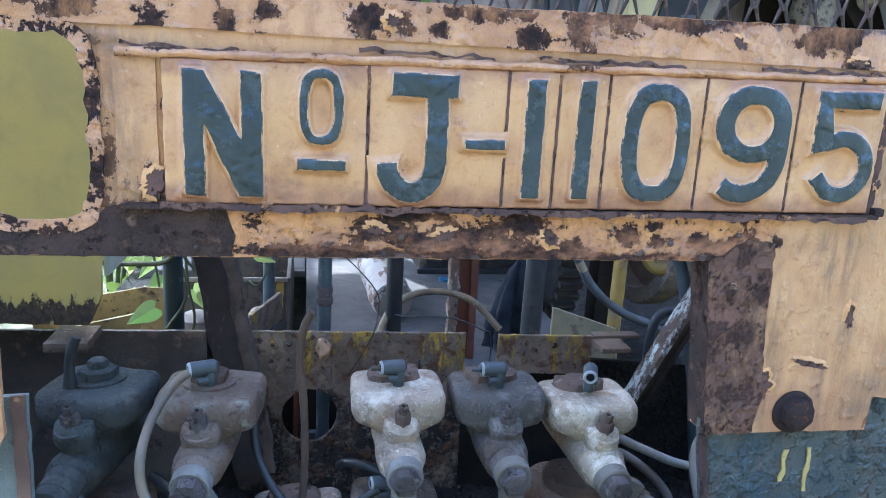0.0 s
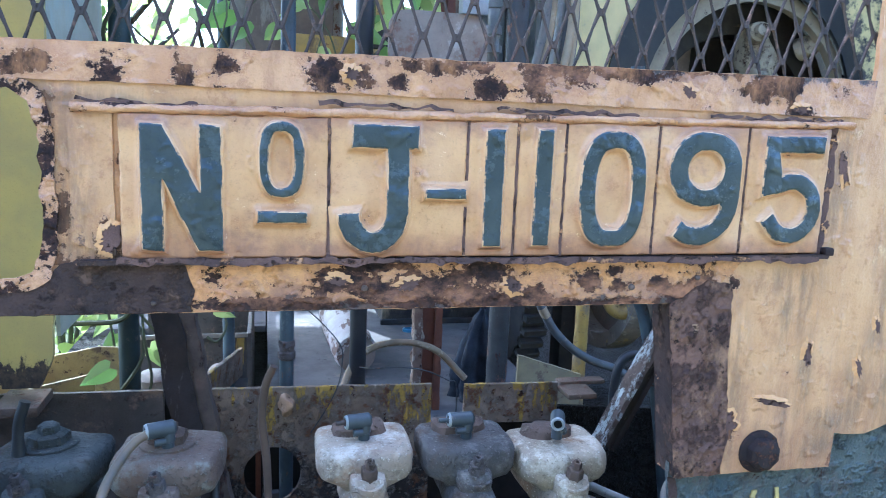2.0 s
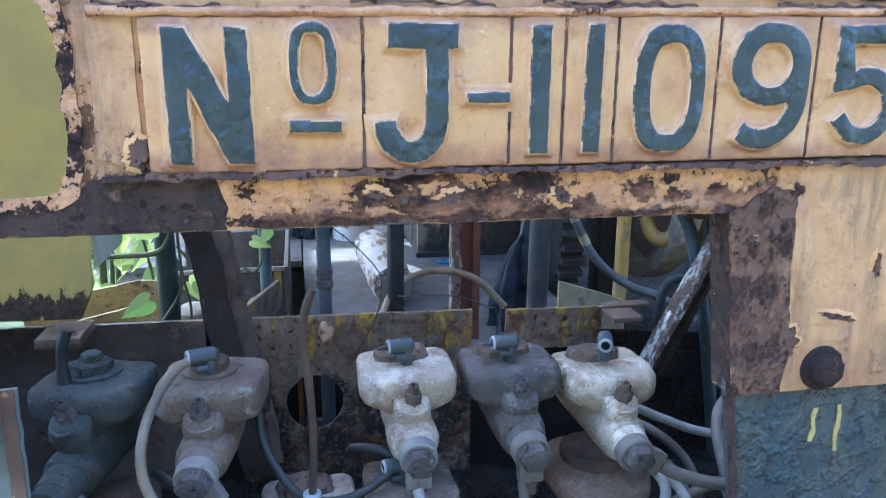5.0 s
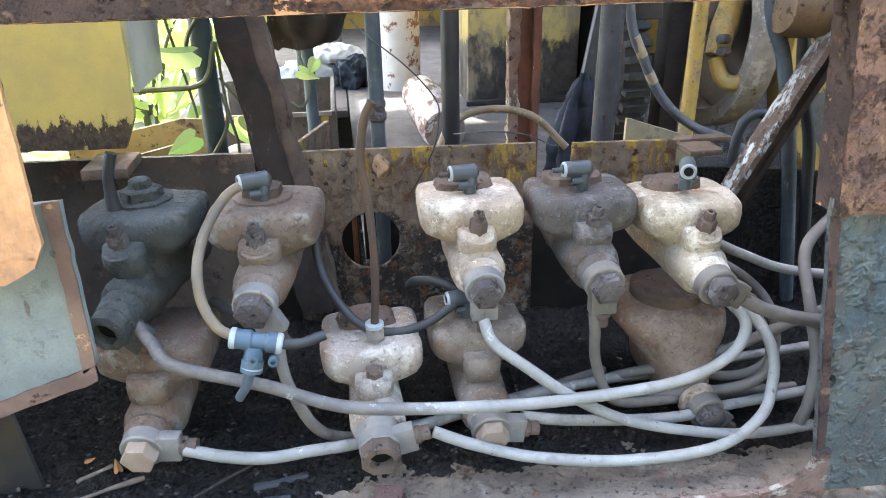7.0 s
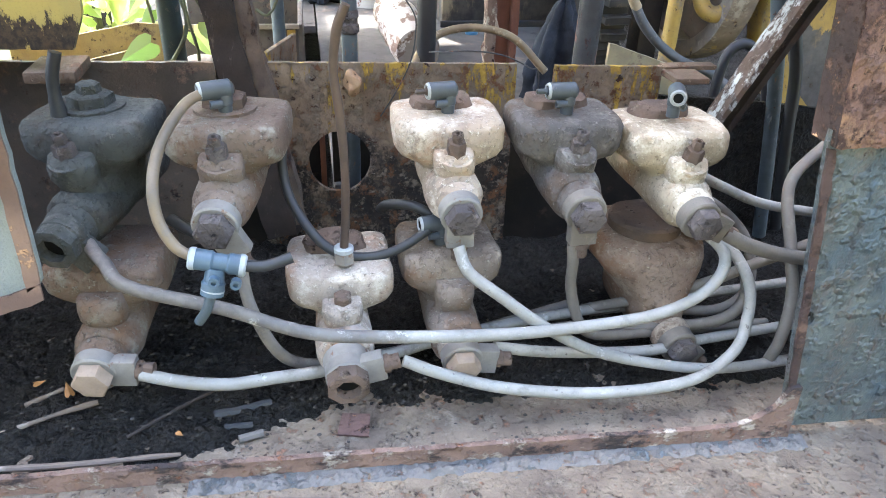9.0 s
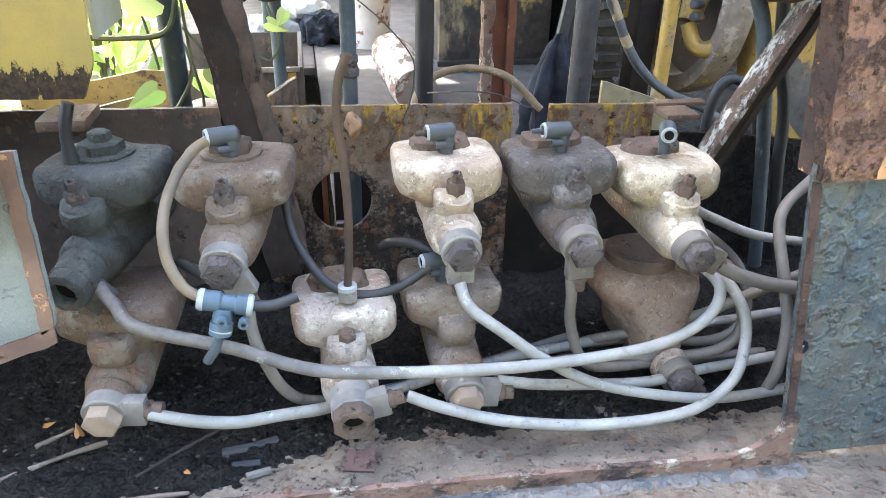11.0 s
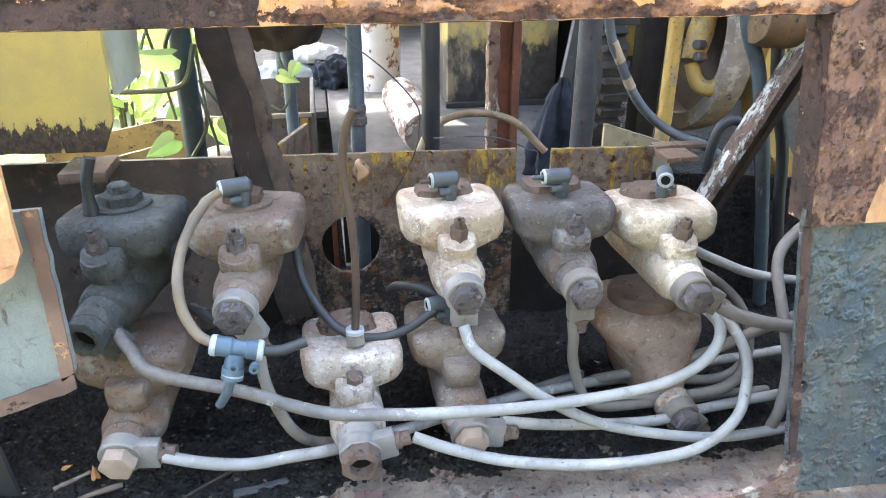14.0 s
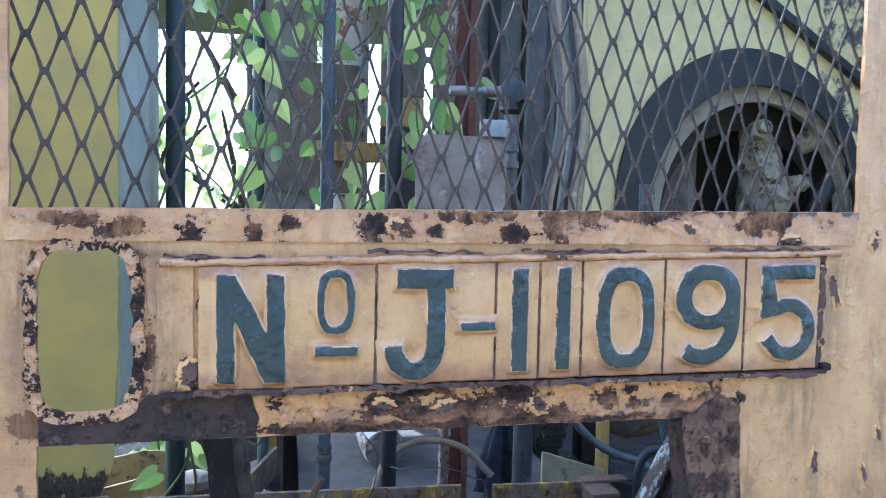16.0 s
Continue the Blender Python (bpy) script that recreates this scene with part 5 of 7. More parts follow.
# ---- fittings and hoses ----
elbow_fitting("A", 0.124, 0.222, 1.028, -82, fitting_dark, "dark blue-grey plastic push-in elbow on the cream valve", hose_brown)
elbow_fitting("B", 0.246, 0.205, 1.030, -88, fitting_dark, "dark grey plastic push-in elbow with a plug", fitting_dark)
elbow_fitting("C", 0.360, 0.195, 1.029, -22, fitting_dark, "dark grey plastic push-in elbow with a pale ring")
elbow_fitting("L", -0.094, 0.200, 1.041, -70, fitting_dark, "dark grey plastic push-in elbow holding a tube")


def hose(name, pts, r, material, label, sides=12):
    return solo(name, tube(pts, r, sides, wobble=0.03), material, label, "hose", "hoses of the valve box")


hose("hose", [(-0.228, 0.155, 0.941), (-0.217, 0.130, 0.940), (-0.203, 0.110, 0.936), (-0.18, 0.085, 0.925), (-0.10, 0.070, 0.905), (-0.03, 0.06, 0.880), (0.04, 0.06, 0.868), (0.155, 0.07, 0.852), (0.25, 0.08, 0.846), (0.335, 0.09, 0.848), (0.39, 0.10, 0.868), (0.412, 0.12, 0.894), (0.405, 0.17, 0.900), (0.39, 0.23, 0.88), (0.385, 0.30, 0.83)], 0.0062, hose_graded, "long grey rubber hose looping across the valves")
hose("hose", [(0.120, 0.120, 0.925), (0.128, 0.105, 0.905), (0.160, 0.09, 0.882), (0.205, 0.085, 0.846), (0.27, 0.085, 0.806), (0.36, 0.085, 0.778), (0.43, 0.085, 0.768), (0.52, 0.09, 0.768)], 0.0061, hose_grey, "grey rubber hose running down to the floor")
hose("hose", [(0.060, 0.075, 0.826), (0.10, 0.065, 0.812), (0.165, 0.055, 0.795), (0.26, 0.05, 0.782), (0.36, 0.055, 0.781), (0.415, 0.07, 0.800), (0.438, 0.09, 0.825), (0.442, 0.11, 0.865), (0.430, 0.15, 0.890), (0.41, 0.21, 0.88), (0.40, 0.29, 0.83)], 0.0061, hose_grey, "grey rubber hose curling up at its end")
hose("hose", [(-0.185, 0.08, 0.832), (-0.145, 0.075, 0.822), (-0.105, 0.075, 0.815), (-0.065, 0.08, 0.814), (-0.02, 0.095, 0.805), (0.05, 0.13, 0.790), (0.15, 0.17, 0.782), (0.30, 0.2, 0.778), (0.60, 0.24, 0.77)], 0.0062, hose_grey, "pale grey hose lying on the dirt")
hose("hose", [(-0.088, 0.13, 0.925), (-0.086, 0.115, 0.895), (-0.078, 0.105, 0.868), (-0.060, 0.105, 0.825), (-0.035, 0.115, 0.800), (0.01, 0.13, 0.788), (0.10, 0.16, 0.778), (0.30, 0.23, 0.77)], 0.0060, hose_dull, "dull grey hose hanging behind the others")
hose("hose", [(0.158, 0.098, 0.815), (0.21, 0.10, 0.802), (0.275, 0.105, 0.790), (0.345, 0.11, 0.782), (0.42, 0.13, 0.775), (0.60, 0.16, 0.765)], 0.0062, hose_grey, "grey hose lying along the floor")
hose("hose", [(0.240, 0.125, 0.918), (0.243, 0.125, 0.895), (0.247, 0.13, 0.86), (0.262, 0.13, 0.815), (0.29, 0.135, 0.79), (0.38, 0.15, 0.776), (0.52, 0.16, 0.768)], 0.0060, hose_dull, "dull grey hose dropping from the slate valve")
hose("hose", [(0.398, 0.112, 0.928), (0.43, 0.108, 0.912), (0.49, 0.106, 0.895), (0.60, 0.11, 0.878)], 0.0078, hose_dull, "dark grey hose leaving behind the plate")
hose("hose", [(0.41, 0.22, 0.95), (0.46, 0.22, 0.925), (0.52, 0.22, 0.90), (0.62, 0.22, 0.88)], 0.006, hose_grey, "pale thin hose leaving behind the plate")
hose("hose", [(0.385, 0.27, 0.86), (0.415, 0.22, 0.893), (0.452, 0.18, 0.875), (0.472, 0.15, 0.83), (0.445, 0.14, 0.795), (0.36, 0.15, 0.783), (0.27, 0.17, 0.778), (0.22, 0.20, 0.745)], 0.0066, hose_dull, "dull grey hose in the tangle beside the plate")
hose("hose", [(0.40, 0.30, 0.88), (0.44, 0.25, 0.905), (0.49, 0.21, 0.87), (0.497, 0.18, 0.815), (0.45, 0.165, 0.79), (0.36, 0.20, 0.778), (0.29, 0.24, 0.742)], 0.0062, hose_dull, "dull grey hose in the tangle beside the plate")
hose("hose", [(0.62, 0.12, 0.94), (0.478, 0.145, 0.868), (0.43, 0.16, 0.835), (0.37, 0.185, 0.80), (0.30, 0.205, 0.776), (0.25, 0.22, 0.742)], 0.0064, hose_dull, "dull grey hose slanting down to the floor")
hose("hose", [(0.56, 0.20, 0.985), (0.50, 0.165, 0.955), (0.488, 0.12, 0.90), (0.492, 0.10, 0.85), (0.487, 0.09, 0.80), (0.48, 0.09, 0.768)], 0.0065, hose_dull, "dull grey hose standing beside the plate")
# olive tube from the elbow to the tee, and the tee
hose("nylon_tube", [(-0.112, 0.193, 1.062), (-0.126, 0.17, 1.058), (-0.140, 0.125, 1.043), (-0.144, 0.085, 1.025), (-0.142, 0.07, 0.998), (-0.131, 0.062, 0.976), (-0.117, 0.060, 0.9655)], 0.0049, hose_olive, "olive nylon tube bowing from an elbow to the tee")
tee = thing("tee_fitting", (-0.09, 0.06, 0.94), "blue plastic push-in tee with white rings", "pipe fitting")
a, b = Vector((-0.120, 0.060, 0.965)), Vector((-0.077, 0.058, 0.9555))
d = (b - a).normalized()
part("run", lathe(a + d * 0.003, d, [(0, 0.009), (0.014, 0.0092), (0.016, 0.0076), (0.0265, 0.0076), (0.0285, 0.0092), (0.040, 0.009)], 20), fitting_blue, tee)
part("branch", lathe((a + b) / 2 + Vector((-0.002, -0.002, -0.004)), (-0.22, -0.25, -1), [(0, 0.008), (0.012, 0.0085), (0.013, 0.0098), (0.024, 0.0098)], 20), fitting_blue, tee)
for q, e in ((a, -d), (b, d), ((a + b) / 2 + Vector((-0.0068, -0.0075, -0.026)), Vector((-0.22, -0.25, -1)))):
    part("release_ring", lathe(q - e.normalized() * 0.004, e, [(0, 0.0099), (0.004, 0.0096), (0.0055, 0.0080), (0.0055, 0.0060), (0.003, 0.0060)], 20), ring_white, tee, "white release ring")
part("lug", lathe((-0.101, 0.046, 0.951), (0, -1, 0.1), [(0, 0.0045), (0.007, 0.0045), (0.007, 0.0022), (0.004, 0.002)], 12), fitting_blue, tee)
part("lug", lathe((-0.084, 0.047, 0.947), (0, -1, 0.1), [(0, 0.0045), (0.007, 0.0045), (0.007, 0.0022), (0.004, 0.002)], 12), fitting_blue, tee)
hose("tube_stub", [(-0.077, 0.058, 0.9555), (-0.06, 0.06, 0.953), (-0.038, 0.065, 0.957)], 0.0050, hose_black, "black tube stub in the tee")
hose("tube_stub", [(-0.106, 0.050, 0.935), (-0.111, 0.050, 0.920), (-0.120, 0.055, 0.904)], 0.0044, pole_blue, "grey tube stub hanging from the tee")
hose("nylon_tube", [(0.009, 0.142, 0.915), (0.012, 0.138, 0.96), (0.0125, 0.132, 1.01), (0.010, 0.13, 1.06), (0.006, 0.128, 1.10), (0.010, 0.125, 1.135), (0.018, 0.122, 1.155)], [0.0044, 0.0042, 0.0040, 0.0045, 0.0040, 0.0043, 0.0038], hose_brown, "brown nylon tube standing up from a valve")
fer = thing("straight_fitting", (0.009, 0.143, 0.905), "steel push-in fitting with a pale ring", "pipe fitting")
part("hexagon", lathe((0.009, 0.143, 0.903), (0, 0, 1), [(0, 0.0105), (0.011, 0.0105), (0.012, 0.009)], 6), steel_dull, fer)
part("release_ring", lathe((0.009, 0.143, 0.915), (0, 0, 1), [(0, 0.0098), (0.004, 0.0098), (0.0055, 0.008)], 18), ring_white, fer, "pale release ring")
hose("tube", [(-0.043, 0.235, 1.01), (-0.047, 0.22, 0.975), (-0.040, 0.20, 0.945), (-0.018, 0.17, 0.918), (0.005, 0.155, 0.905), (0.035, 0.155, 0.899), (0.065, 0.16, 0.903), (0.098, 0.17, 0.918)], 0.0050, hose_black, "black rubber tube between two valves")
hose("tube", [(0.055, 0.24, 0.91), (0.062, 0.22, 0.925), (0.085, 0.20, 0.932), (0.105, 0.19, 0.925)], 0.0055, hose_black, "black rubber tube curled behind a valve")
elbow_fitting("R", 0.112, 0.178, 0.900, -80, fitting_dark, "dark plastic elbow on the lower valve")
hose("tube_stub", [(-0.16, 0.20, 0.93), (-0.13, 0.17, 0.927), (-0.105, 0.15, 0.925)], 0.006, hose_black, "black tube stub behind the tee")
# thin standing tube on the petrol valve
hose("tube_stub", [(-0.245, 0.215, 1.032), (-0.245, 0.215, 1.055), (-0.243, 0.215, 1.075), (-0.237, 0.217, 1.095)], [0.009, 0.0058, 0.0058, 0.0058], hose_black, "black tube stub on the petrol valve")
hose("wire", [(0.010, 0.42, 1.19), (0.028, 0.40, 1.173), (0.077, 0.40, 1.132), (0.112, 0.40, 1.09), (0.115, 0.40, 1.061), (0.109, 0.40, 1.028), (0.092, 0.405, 0.99), (0.073, 0.412, 0.956)], 0.0009, pole_grey, "thin loose wire in front of the plate", 6)
hose("wire", [(0.168, 0.61, 0.985), (0.181, 0.56, 0.999), (0.225, 0.56, 0.999), (0.271, 0.56, 0.992), (0.313, 0.56, 0.973), (0.333, 0.57, 0.954), (0.34, 0.60, 0.83)], 0.0012, pole_grey, "thin wire bent over the plate", 6)

# ---- plates behind the valves ----
back = thing("back_plate", (0.1, 0.42, 0.8), "rusty steel plate with yellow paint remains and a round hole", "steel plate", kind="structure")
part("sheet", sheet([(-0.085, 0.72), (0.251, 0.72), (0.251, 1.020), (-0.085, 1.0275)], [oval(0.019, 0.893, 0.0405, 0.043, 32)], 0.415, 0.007, 0.0012), yellow_rust, back)
brown_plate = surface("dark_brown_plate", (0.095, 0.075, 0.058), (0.055, 0.045, 0.037), [((0.17, 0.115, 0.075), 24, 0.54, 0.66, ISO, 0.8), (DARK, 50, 0.58, 0.66, ISO, 0.8)], rough=0.7, bump=0.9, depth=0.006)
part("sheet", sheet([(-0.64, 0.72), (-0.127, 0.72), (-0.127, 1.029), (-0.64, 1.037)], [], 0.413, 0.007, 0.0012), brown_plate, back, "dark brown oily plate")
# two near-black backing sheets colour in the darkness inside the round hole
part("bracket", box((-0.07, 0.505, 0.72), (0.004, 0.511, 0.985), 0.002), gap_dark, back, "near-black backing, darkness of the hole put into its colour")
part("bracket", box((0.012, 0.512, 0.72), (0.12, 0.518, 0.985), 0.002), gap_dark, back, "near-black backing, darkness of the hole put into its colour")
part("bracket_edge", box((-0.006, 0.495, 0.72), (0.002, 0.504, 0.985), 0.002), rust_bar, back, "rusty edge of the bracket")
part("sheet", sheet([(0.303, 0.955), (0.455, 0.95), (0.455, 1.013), (0.303, 1.017)], [], 0.415, 0.007, 0.0012), yellow_rust, back)
# near-black sheet colours in the shade below the rusty plate
part("sheet", sheet([(0.303, 0.72), (0.462, 0.72), (0.462, 0.955), (0.303, 0.957)], [], 0.428, 0.006, 0.001), gap_dark, back, "dark plate, oil and gap shade in one colour")
# near-black filler added to stop sun leaking through the notch
part("sheet", sheet([(-0.127, 0.72), (-0.085, 0.72), (-0.085, 1.02), (-0.127, 1.02)], [], 0.425, 0.006), gap_dark, back)
# another near-black sheet, for the black gap between two valves
part("sheet", sheet([(0.251, 0.72), (0.303, 0.72), (0.303, 0.955), (0.251, 0.955)], [], 0.428, 0.006), gap_dark, back, "dark plate, oil and gap shade in one colour")
bm = bmesh.new()
bmesh.ops.create_icosphere(bm, subdivisions=3, radius=1, matrix=Matrix.LocRotScale((0.037, 0.405, 1.002), None, (0.0105, 0.013, 0.015)))
part("lug", bm, surface("ochre_lug", (0.32, 0.20, 0.115), (0.20, 0.12, 0.07), [(DARK, 90, 0.58, 0.64, ISO, 0.9)], rough=0.8, bump=1.0, depth=0.005), back, "rusty ochre knob on the plate", roughen=0.008, freq=95)
tag_mat = surface("tan_rusty_tag", (0.15, 0.105, 0.070), (0.095, 0.066, 0.046), [((0.16, 0.085, 0.055), 40, 0.54, 0.62, ISO, 0.8), ((0.36, 0.28, 0.18), 60, 0.60, 0.68, ISO, 0.7)], rough=0.8, bump=1.0, depth=0.006)
part("tag", box((0.452, 0.368, 1.002), (0.500, 0.415, 1.011), 0.003), tag_mat, back, "tan rusty flat bar end", roughen=0.002, freq=80)
part("tag", box((-0.315, 0.34, 1.028), (-0.262, 0.41, 1.041), 0.003), tag_mat, back, "tan rusty flat bar end")
part("tag", box((0.462, 0.424, 1.004), (0.540, 0.446, 1.011), 0.003), tag_mat, back, "tan rusty flat bar end")
part("sheet", sheet([(0.462, 0.70), (0.80, 0.70), (0.80, 0.93), (0.60, 0.955), (0.462, 0.965)], [], 0.44, 0.008), dirt, back, "dark plate, oil and gap shade in one colour")

# ---- poles ----
def pole(name, x, y, r, material, label, z0=0.80, z1=2.3, lean=0.0, flat=0.0):
    if flat:
        bm = box((x - r, y - flat, z0), (x + r, y + flat, z1), 0.003)
        bmesh.ops.subdivide_edges(bm, edges=[e for e in bm.edges if e.calc_length() > 0.5], cuts=24)
        return solo(name, bm, material, label, "pole", "upright poles", roughen=0.002, freq=25)
    return solo(name, tube([(x - lean * (1 - k / 5), y, z0 + (z1 - z0) * k / 5) for k in range(6)], r, 14, wobble=0.04), material, label, "pole", "upright poles")


pole("pole", -0.199, 0.585, 0.0155, pole_green, "dark green steel pole wound with a vine")
pipe = pole("pipe", 0.040, 0.483, 0.0105, pole_blue, "blue-grey steel pipe with a joint")
part("joint", lathe((0.040, 0.483, 1.045), (0, 0, 1), [(0, 0.0105), (0.003, 0.0135), (0.012, 0.0135), (0.014, 0.0115), (0.020, 0.0115), (0.021, 0.0130), (0.028, 0.0128), (0.031, 0.0105)], 12), bolt_mauve, pipe, "dull steel pipe joint")
pole("pole", 0.168, 0.643, 0.0150, pole_black, "black bent steel pipe")
angle_bar = thing("angle_bar", (0.335, 0.82, 0.80), "red-brown rusty angle bar with a pale flaking edge", "pole", "upright poles")
for nm, lo, hi, mt, lab, rg in (("web", (0.322, 0.813, 0.80), (0.347, 0.829, 2.3), rust_bar, "", 0.002), ("flange", (0.347, 0.800, 0.80), (0.3615, 0.829, 2.3), rust_bar, "", 0.002),
                                ("flaking_edge", (0.302, 0.806, 0.80), (0.322, 0.824, 2.3), surface("pale_flaking_rust", (0.22, 0.15, 0.105), (0.12, 0.07, 0.05), [((0.42, 0.34, 0.25), 50, 0.52, 0.58, (1, 1, 0.4), 0.8), (DARK, 60, 0.56, 0.62, ISO, 0.9)], rough=0.9, bump=1.0, depth=0.008), "pale flaking rust", 0.007)):
    bm = box(lo, hi, 0.002)
    bmesh.ops.subdivide_edges(bm, edges=[e for e in bm.edges if e.calc_length() > 0.5], cuts=110)
    part(nm, bm, mt, angle_bar, lab, roughen=rg, freq=60)
pole("pole", 0.425, 0.600, 0.0185, pole_grey, "grey pole with rusty patches", lean=0.012)
pole("pole", 0.782, 1.036, 0.0172, yellow_paint, "chipped yellow painted steel pole", z0=0.64, z1=1.36)
def plank(p, q, half_w, half_t, cuts, roll=0.0):
    """A board from p to q."""
    bm = bmesh.new()
    m = look(p, q, roll)
    add_box(bm, (-half_w, -half_t, -(Vector(q) - Vector(p)).length), (half_w, half_t, 0.0), 0.0, m)
    bmesh.ops.subdivide_edges(bm, edges=[e for e in bm.edges if e.calc_length() > 0.1], cuts=cuts)
    bmesh.ops.subdivide_edges(bm, edges=[e for e in bm.edges if 0.03 < e.calc_length()], cuts=3, use_grid_fill=True)
    return bm


beam = thing("rotten_beam", (-0.09, 0.41, 0.80), "rotten brown leaning beam beside the back plate", "beam")
part("timber", plank((-0.165, 0.475, 1.35), (-0.058, 0.395, 0.80), 0.0155, 0.02, 40, 24), beam_mat, beam, roughen=0.006, freq=26, angle=50)
part("split_edge", plank((-0.138, 0.462, 1.35), (-0.041, 0.388, 0.82), 0.0065, 0.014, 40, 24), surface("flaked_wood_edge", (0.12, 0.088, 0.066), (0.06, 0.045, 0.036), [((0.36, 0.25, 0.09), 30, 0.64, 0.67, (1, 1, 0.3), 0.7), (DARK, 40, 0.52, 0.60, (1, 1, 0.4), 0.9)], rough=0.9, bump=1.0, depth=0.004), beam, "splintered lighter edge", roughen=0.005, freq=44, angle=50)
brace = thing("brace", (0.52, 0.34, 0.94), "dark diagonal brace with flaking white paint", "brace")
part("flange", plank((0.640, 0.36, 1.205), (0.508, 0.372, 0.93), 0.019, 0.004, 36, 0), brace_mat, brace, "flange with flaking white paint", roughen=0.0015, freq=40)
part("web", plank((0.664, 0.366, 1.193), (0.532, 0.378, 0.917), 0.012, 0.004, 36, 0), beam_mat, brace, roughen=0.0015, freq=40)

roller = thing("rusty_roller", (0.62, 0.40, 1.18), "rusty brown roller above the brace", "roller")
part("drum", lathe((0.552, 0.385, 1.192), (1, 0.05, 0), [(0, 0.018), (0.006, 0.033), (0.030, 0.041), (0.060, 0.042), (0.095, 0.036), (0.110, 0.020)], 28), surface("olive_rust", (0.16, 0.105, 0.05), (0.095, 0.06, 0.035), [((0.26, 0.19, 0.08), 30, 0.55, 0.66, ISO, 0.7), (DARK, 50, 0.57, 0.64, ISO, 0.9)], rough=0.7, bump=0.9, depth=0.005), roller, roughen=0.002, freq=60)
part("axle", tube([(0.66, 0.39, 1.193), (0.90, 0.40, 1.195)], 0.012, 12, curve=1), bolt_rust, roller)
# ---- behind: deck, bins, log ----
deck = solo("deck", box((0.012, 0.50, 0.80), (0.62, 3.2, 0.82), 0.003), deck_mat, "grey dusty steel deck", "deck", kind="structure")
log = thing("log", (0.25, 1.3, 0.82), "short log with peeling white bark on the deck", "log")
part("trunk", tube([(0.215, 1.04, 0.872), (0.208, 1.2, 0.876), (0.200, 1.40, 0.88)], 0.050, 24, wobble=0.12), bark, log, roughen=0.002)
part("cut_end", lathe((0.215, 1.0415, 0.872), (0, -1, 0), [(0, 0.046), (0.003, 0.046), (0.0035, 0.02)], 24), log_end, log, roughen=0.002)
binn = thing("bin", (-0.1, 1.2, 0.75), "open yellow rusty steel bin", "bin")
part("front", box((-0.30, 1.03, 0.70), (-0.033, 1.04, 0.93), 0.002), brown_plate, binn)
part("side", box((-0.033, 1.03, 0.70), (-0.023, 1.42, 0.932), 0.002), brown_plate, binn)
part("back", box((-0.30, 1.42, 0.70), (-0.023, 1.43, 0.93), 0.002), brown_plate, binn)
part("floor", box((-0.30, 1.04, 0.70), (-0.033, 1.42, 0.71)), inner_dark, binn)
part("yellow_patch", sheet([(-0.058, 0.86), (-0.040, 0.86), (-0.038, 0.922), (-0.055, 0.920)], [], 1.0275, 0.002, 0.003, 0.008), yellow_paint, binn, "patch of yellow paint")
part("rim", box((-0.30, 1.022, 0.924), (-0.030, 1.03, 0.934), 0.002), stamp_mat, binn, "pale worn rim")
tray = thing("tray", (-0.15, 0.8, 0.70), "rusty tray with rubble in front of the bin", "tray")
part("floor", box((-0.33, 0.66, 0.82), (-0.03, 1.02, 0.83)), inner_dark, tray)
part("leg", box((-0.20, 0.8, 0.64), (-0.16, 0.84, 0.82)), inner_dark, tray)
rr = random.Random(8)
for k in range(16):
    bm = bmesh.new()
    bmesh.ops.create_icosphere(bm, subdivisions=3, radius=rr.uniform(0.014, 0.034), matrix=Matrix.Translation((rr.uniform(-0.17, -0.05), rr.uniform(0.75, 0.98), 0.855 + rr.uniform(0, 0.02))))
    solo("stone", bm, (log_end, stamp_mat, sill_rust)[k % 3], "rough lump of rubble in the tray", "stone", "rubble in the tray", roughen=0.018, freq=28)
pot = thing("can", (-0.185, 0.74, 0.83), "dented grey can standing in the tray", "can")
part("body", lathe((-0.185, 0.74, 0.829), (0, 0, 1), [(0, 0.030), (0.09, 0.033), (0.108, 0.031), (0.118, 0.022), (0.121, 0.0)], 28), stamp_mat, pot, roughen=0.004, freq=40)
part("rim", lathe((-0.185, 0.74, 0.915), (0, 0, 1), [(0, 0.033), (0.002, 0.0345), (0.006, 0.0345), (0.008, 0.033)], 28), bolt_rust, pot)
solo("slat", box((-0.09, 0.55, 0.93), (-0.082, 0.80, 0.985), 0.002, Matrix.Translation((-0.086, 0.6, 0.95)) @ pose(0, 0, 0, -4, 0, -14) @ Matrix.Translation((0.086, -0.6, -0.95))), yellow_rust, "yellow steel slat standing on edge", "slat")
channel_mat = surface("dusty_yellow_channel", (0.40, 0.31, 0.13), (0.28, 0.21, 0.10), [((0.14, 0.10, 0.07), 24, 0.54, 0.66, ISO, 0.8), ((0.48, 0.42, 0.30), 16, 0.58, 0.70, ISO, 0.6), (DARK, 60, 0.61, 0.67, ISO, 0.8)], rough=0.6, bump=0.7, depth=0.004)
chan = thing("channel", (-0.3, 0.6, 0.95), "yellow painted steel channel with a rounded end", "channel")
part("web", sheet([(-0.44, 0.90), (-0.225, 0.93), (-0.215, 1.0), (-0.23, 1.018), (-0.26, 1.02), (-0.44, 0.985)], [], 0.66, 0.006, 0.001), channel_mat, chan)
part("web", sheet([(-0.40, 0.90), (-0.245, 0.93), (-0.245, 1.008), (-0.40, 0.972)], [], 0.56, 0.006, 0.001), channel_mat, chan)
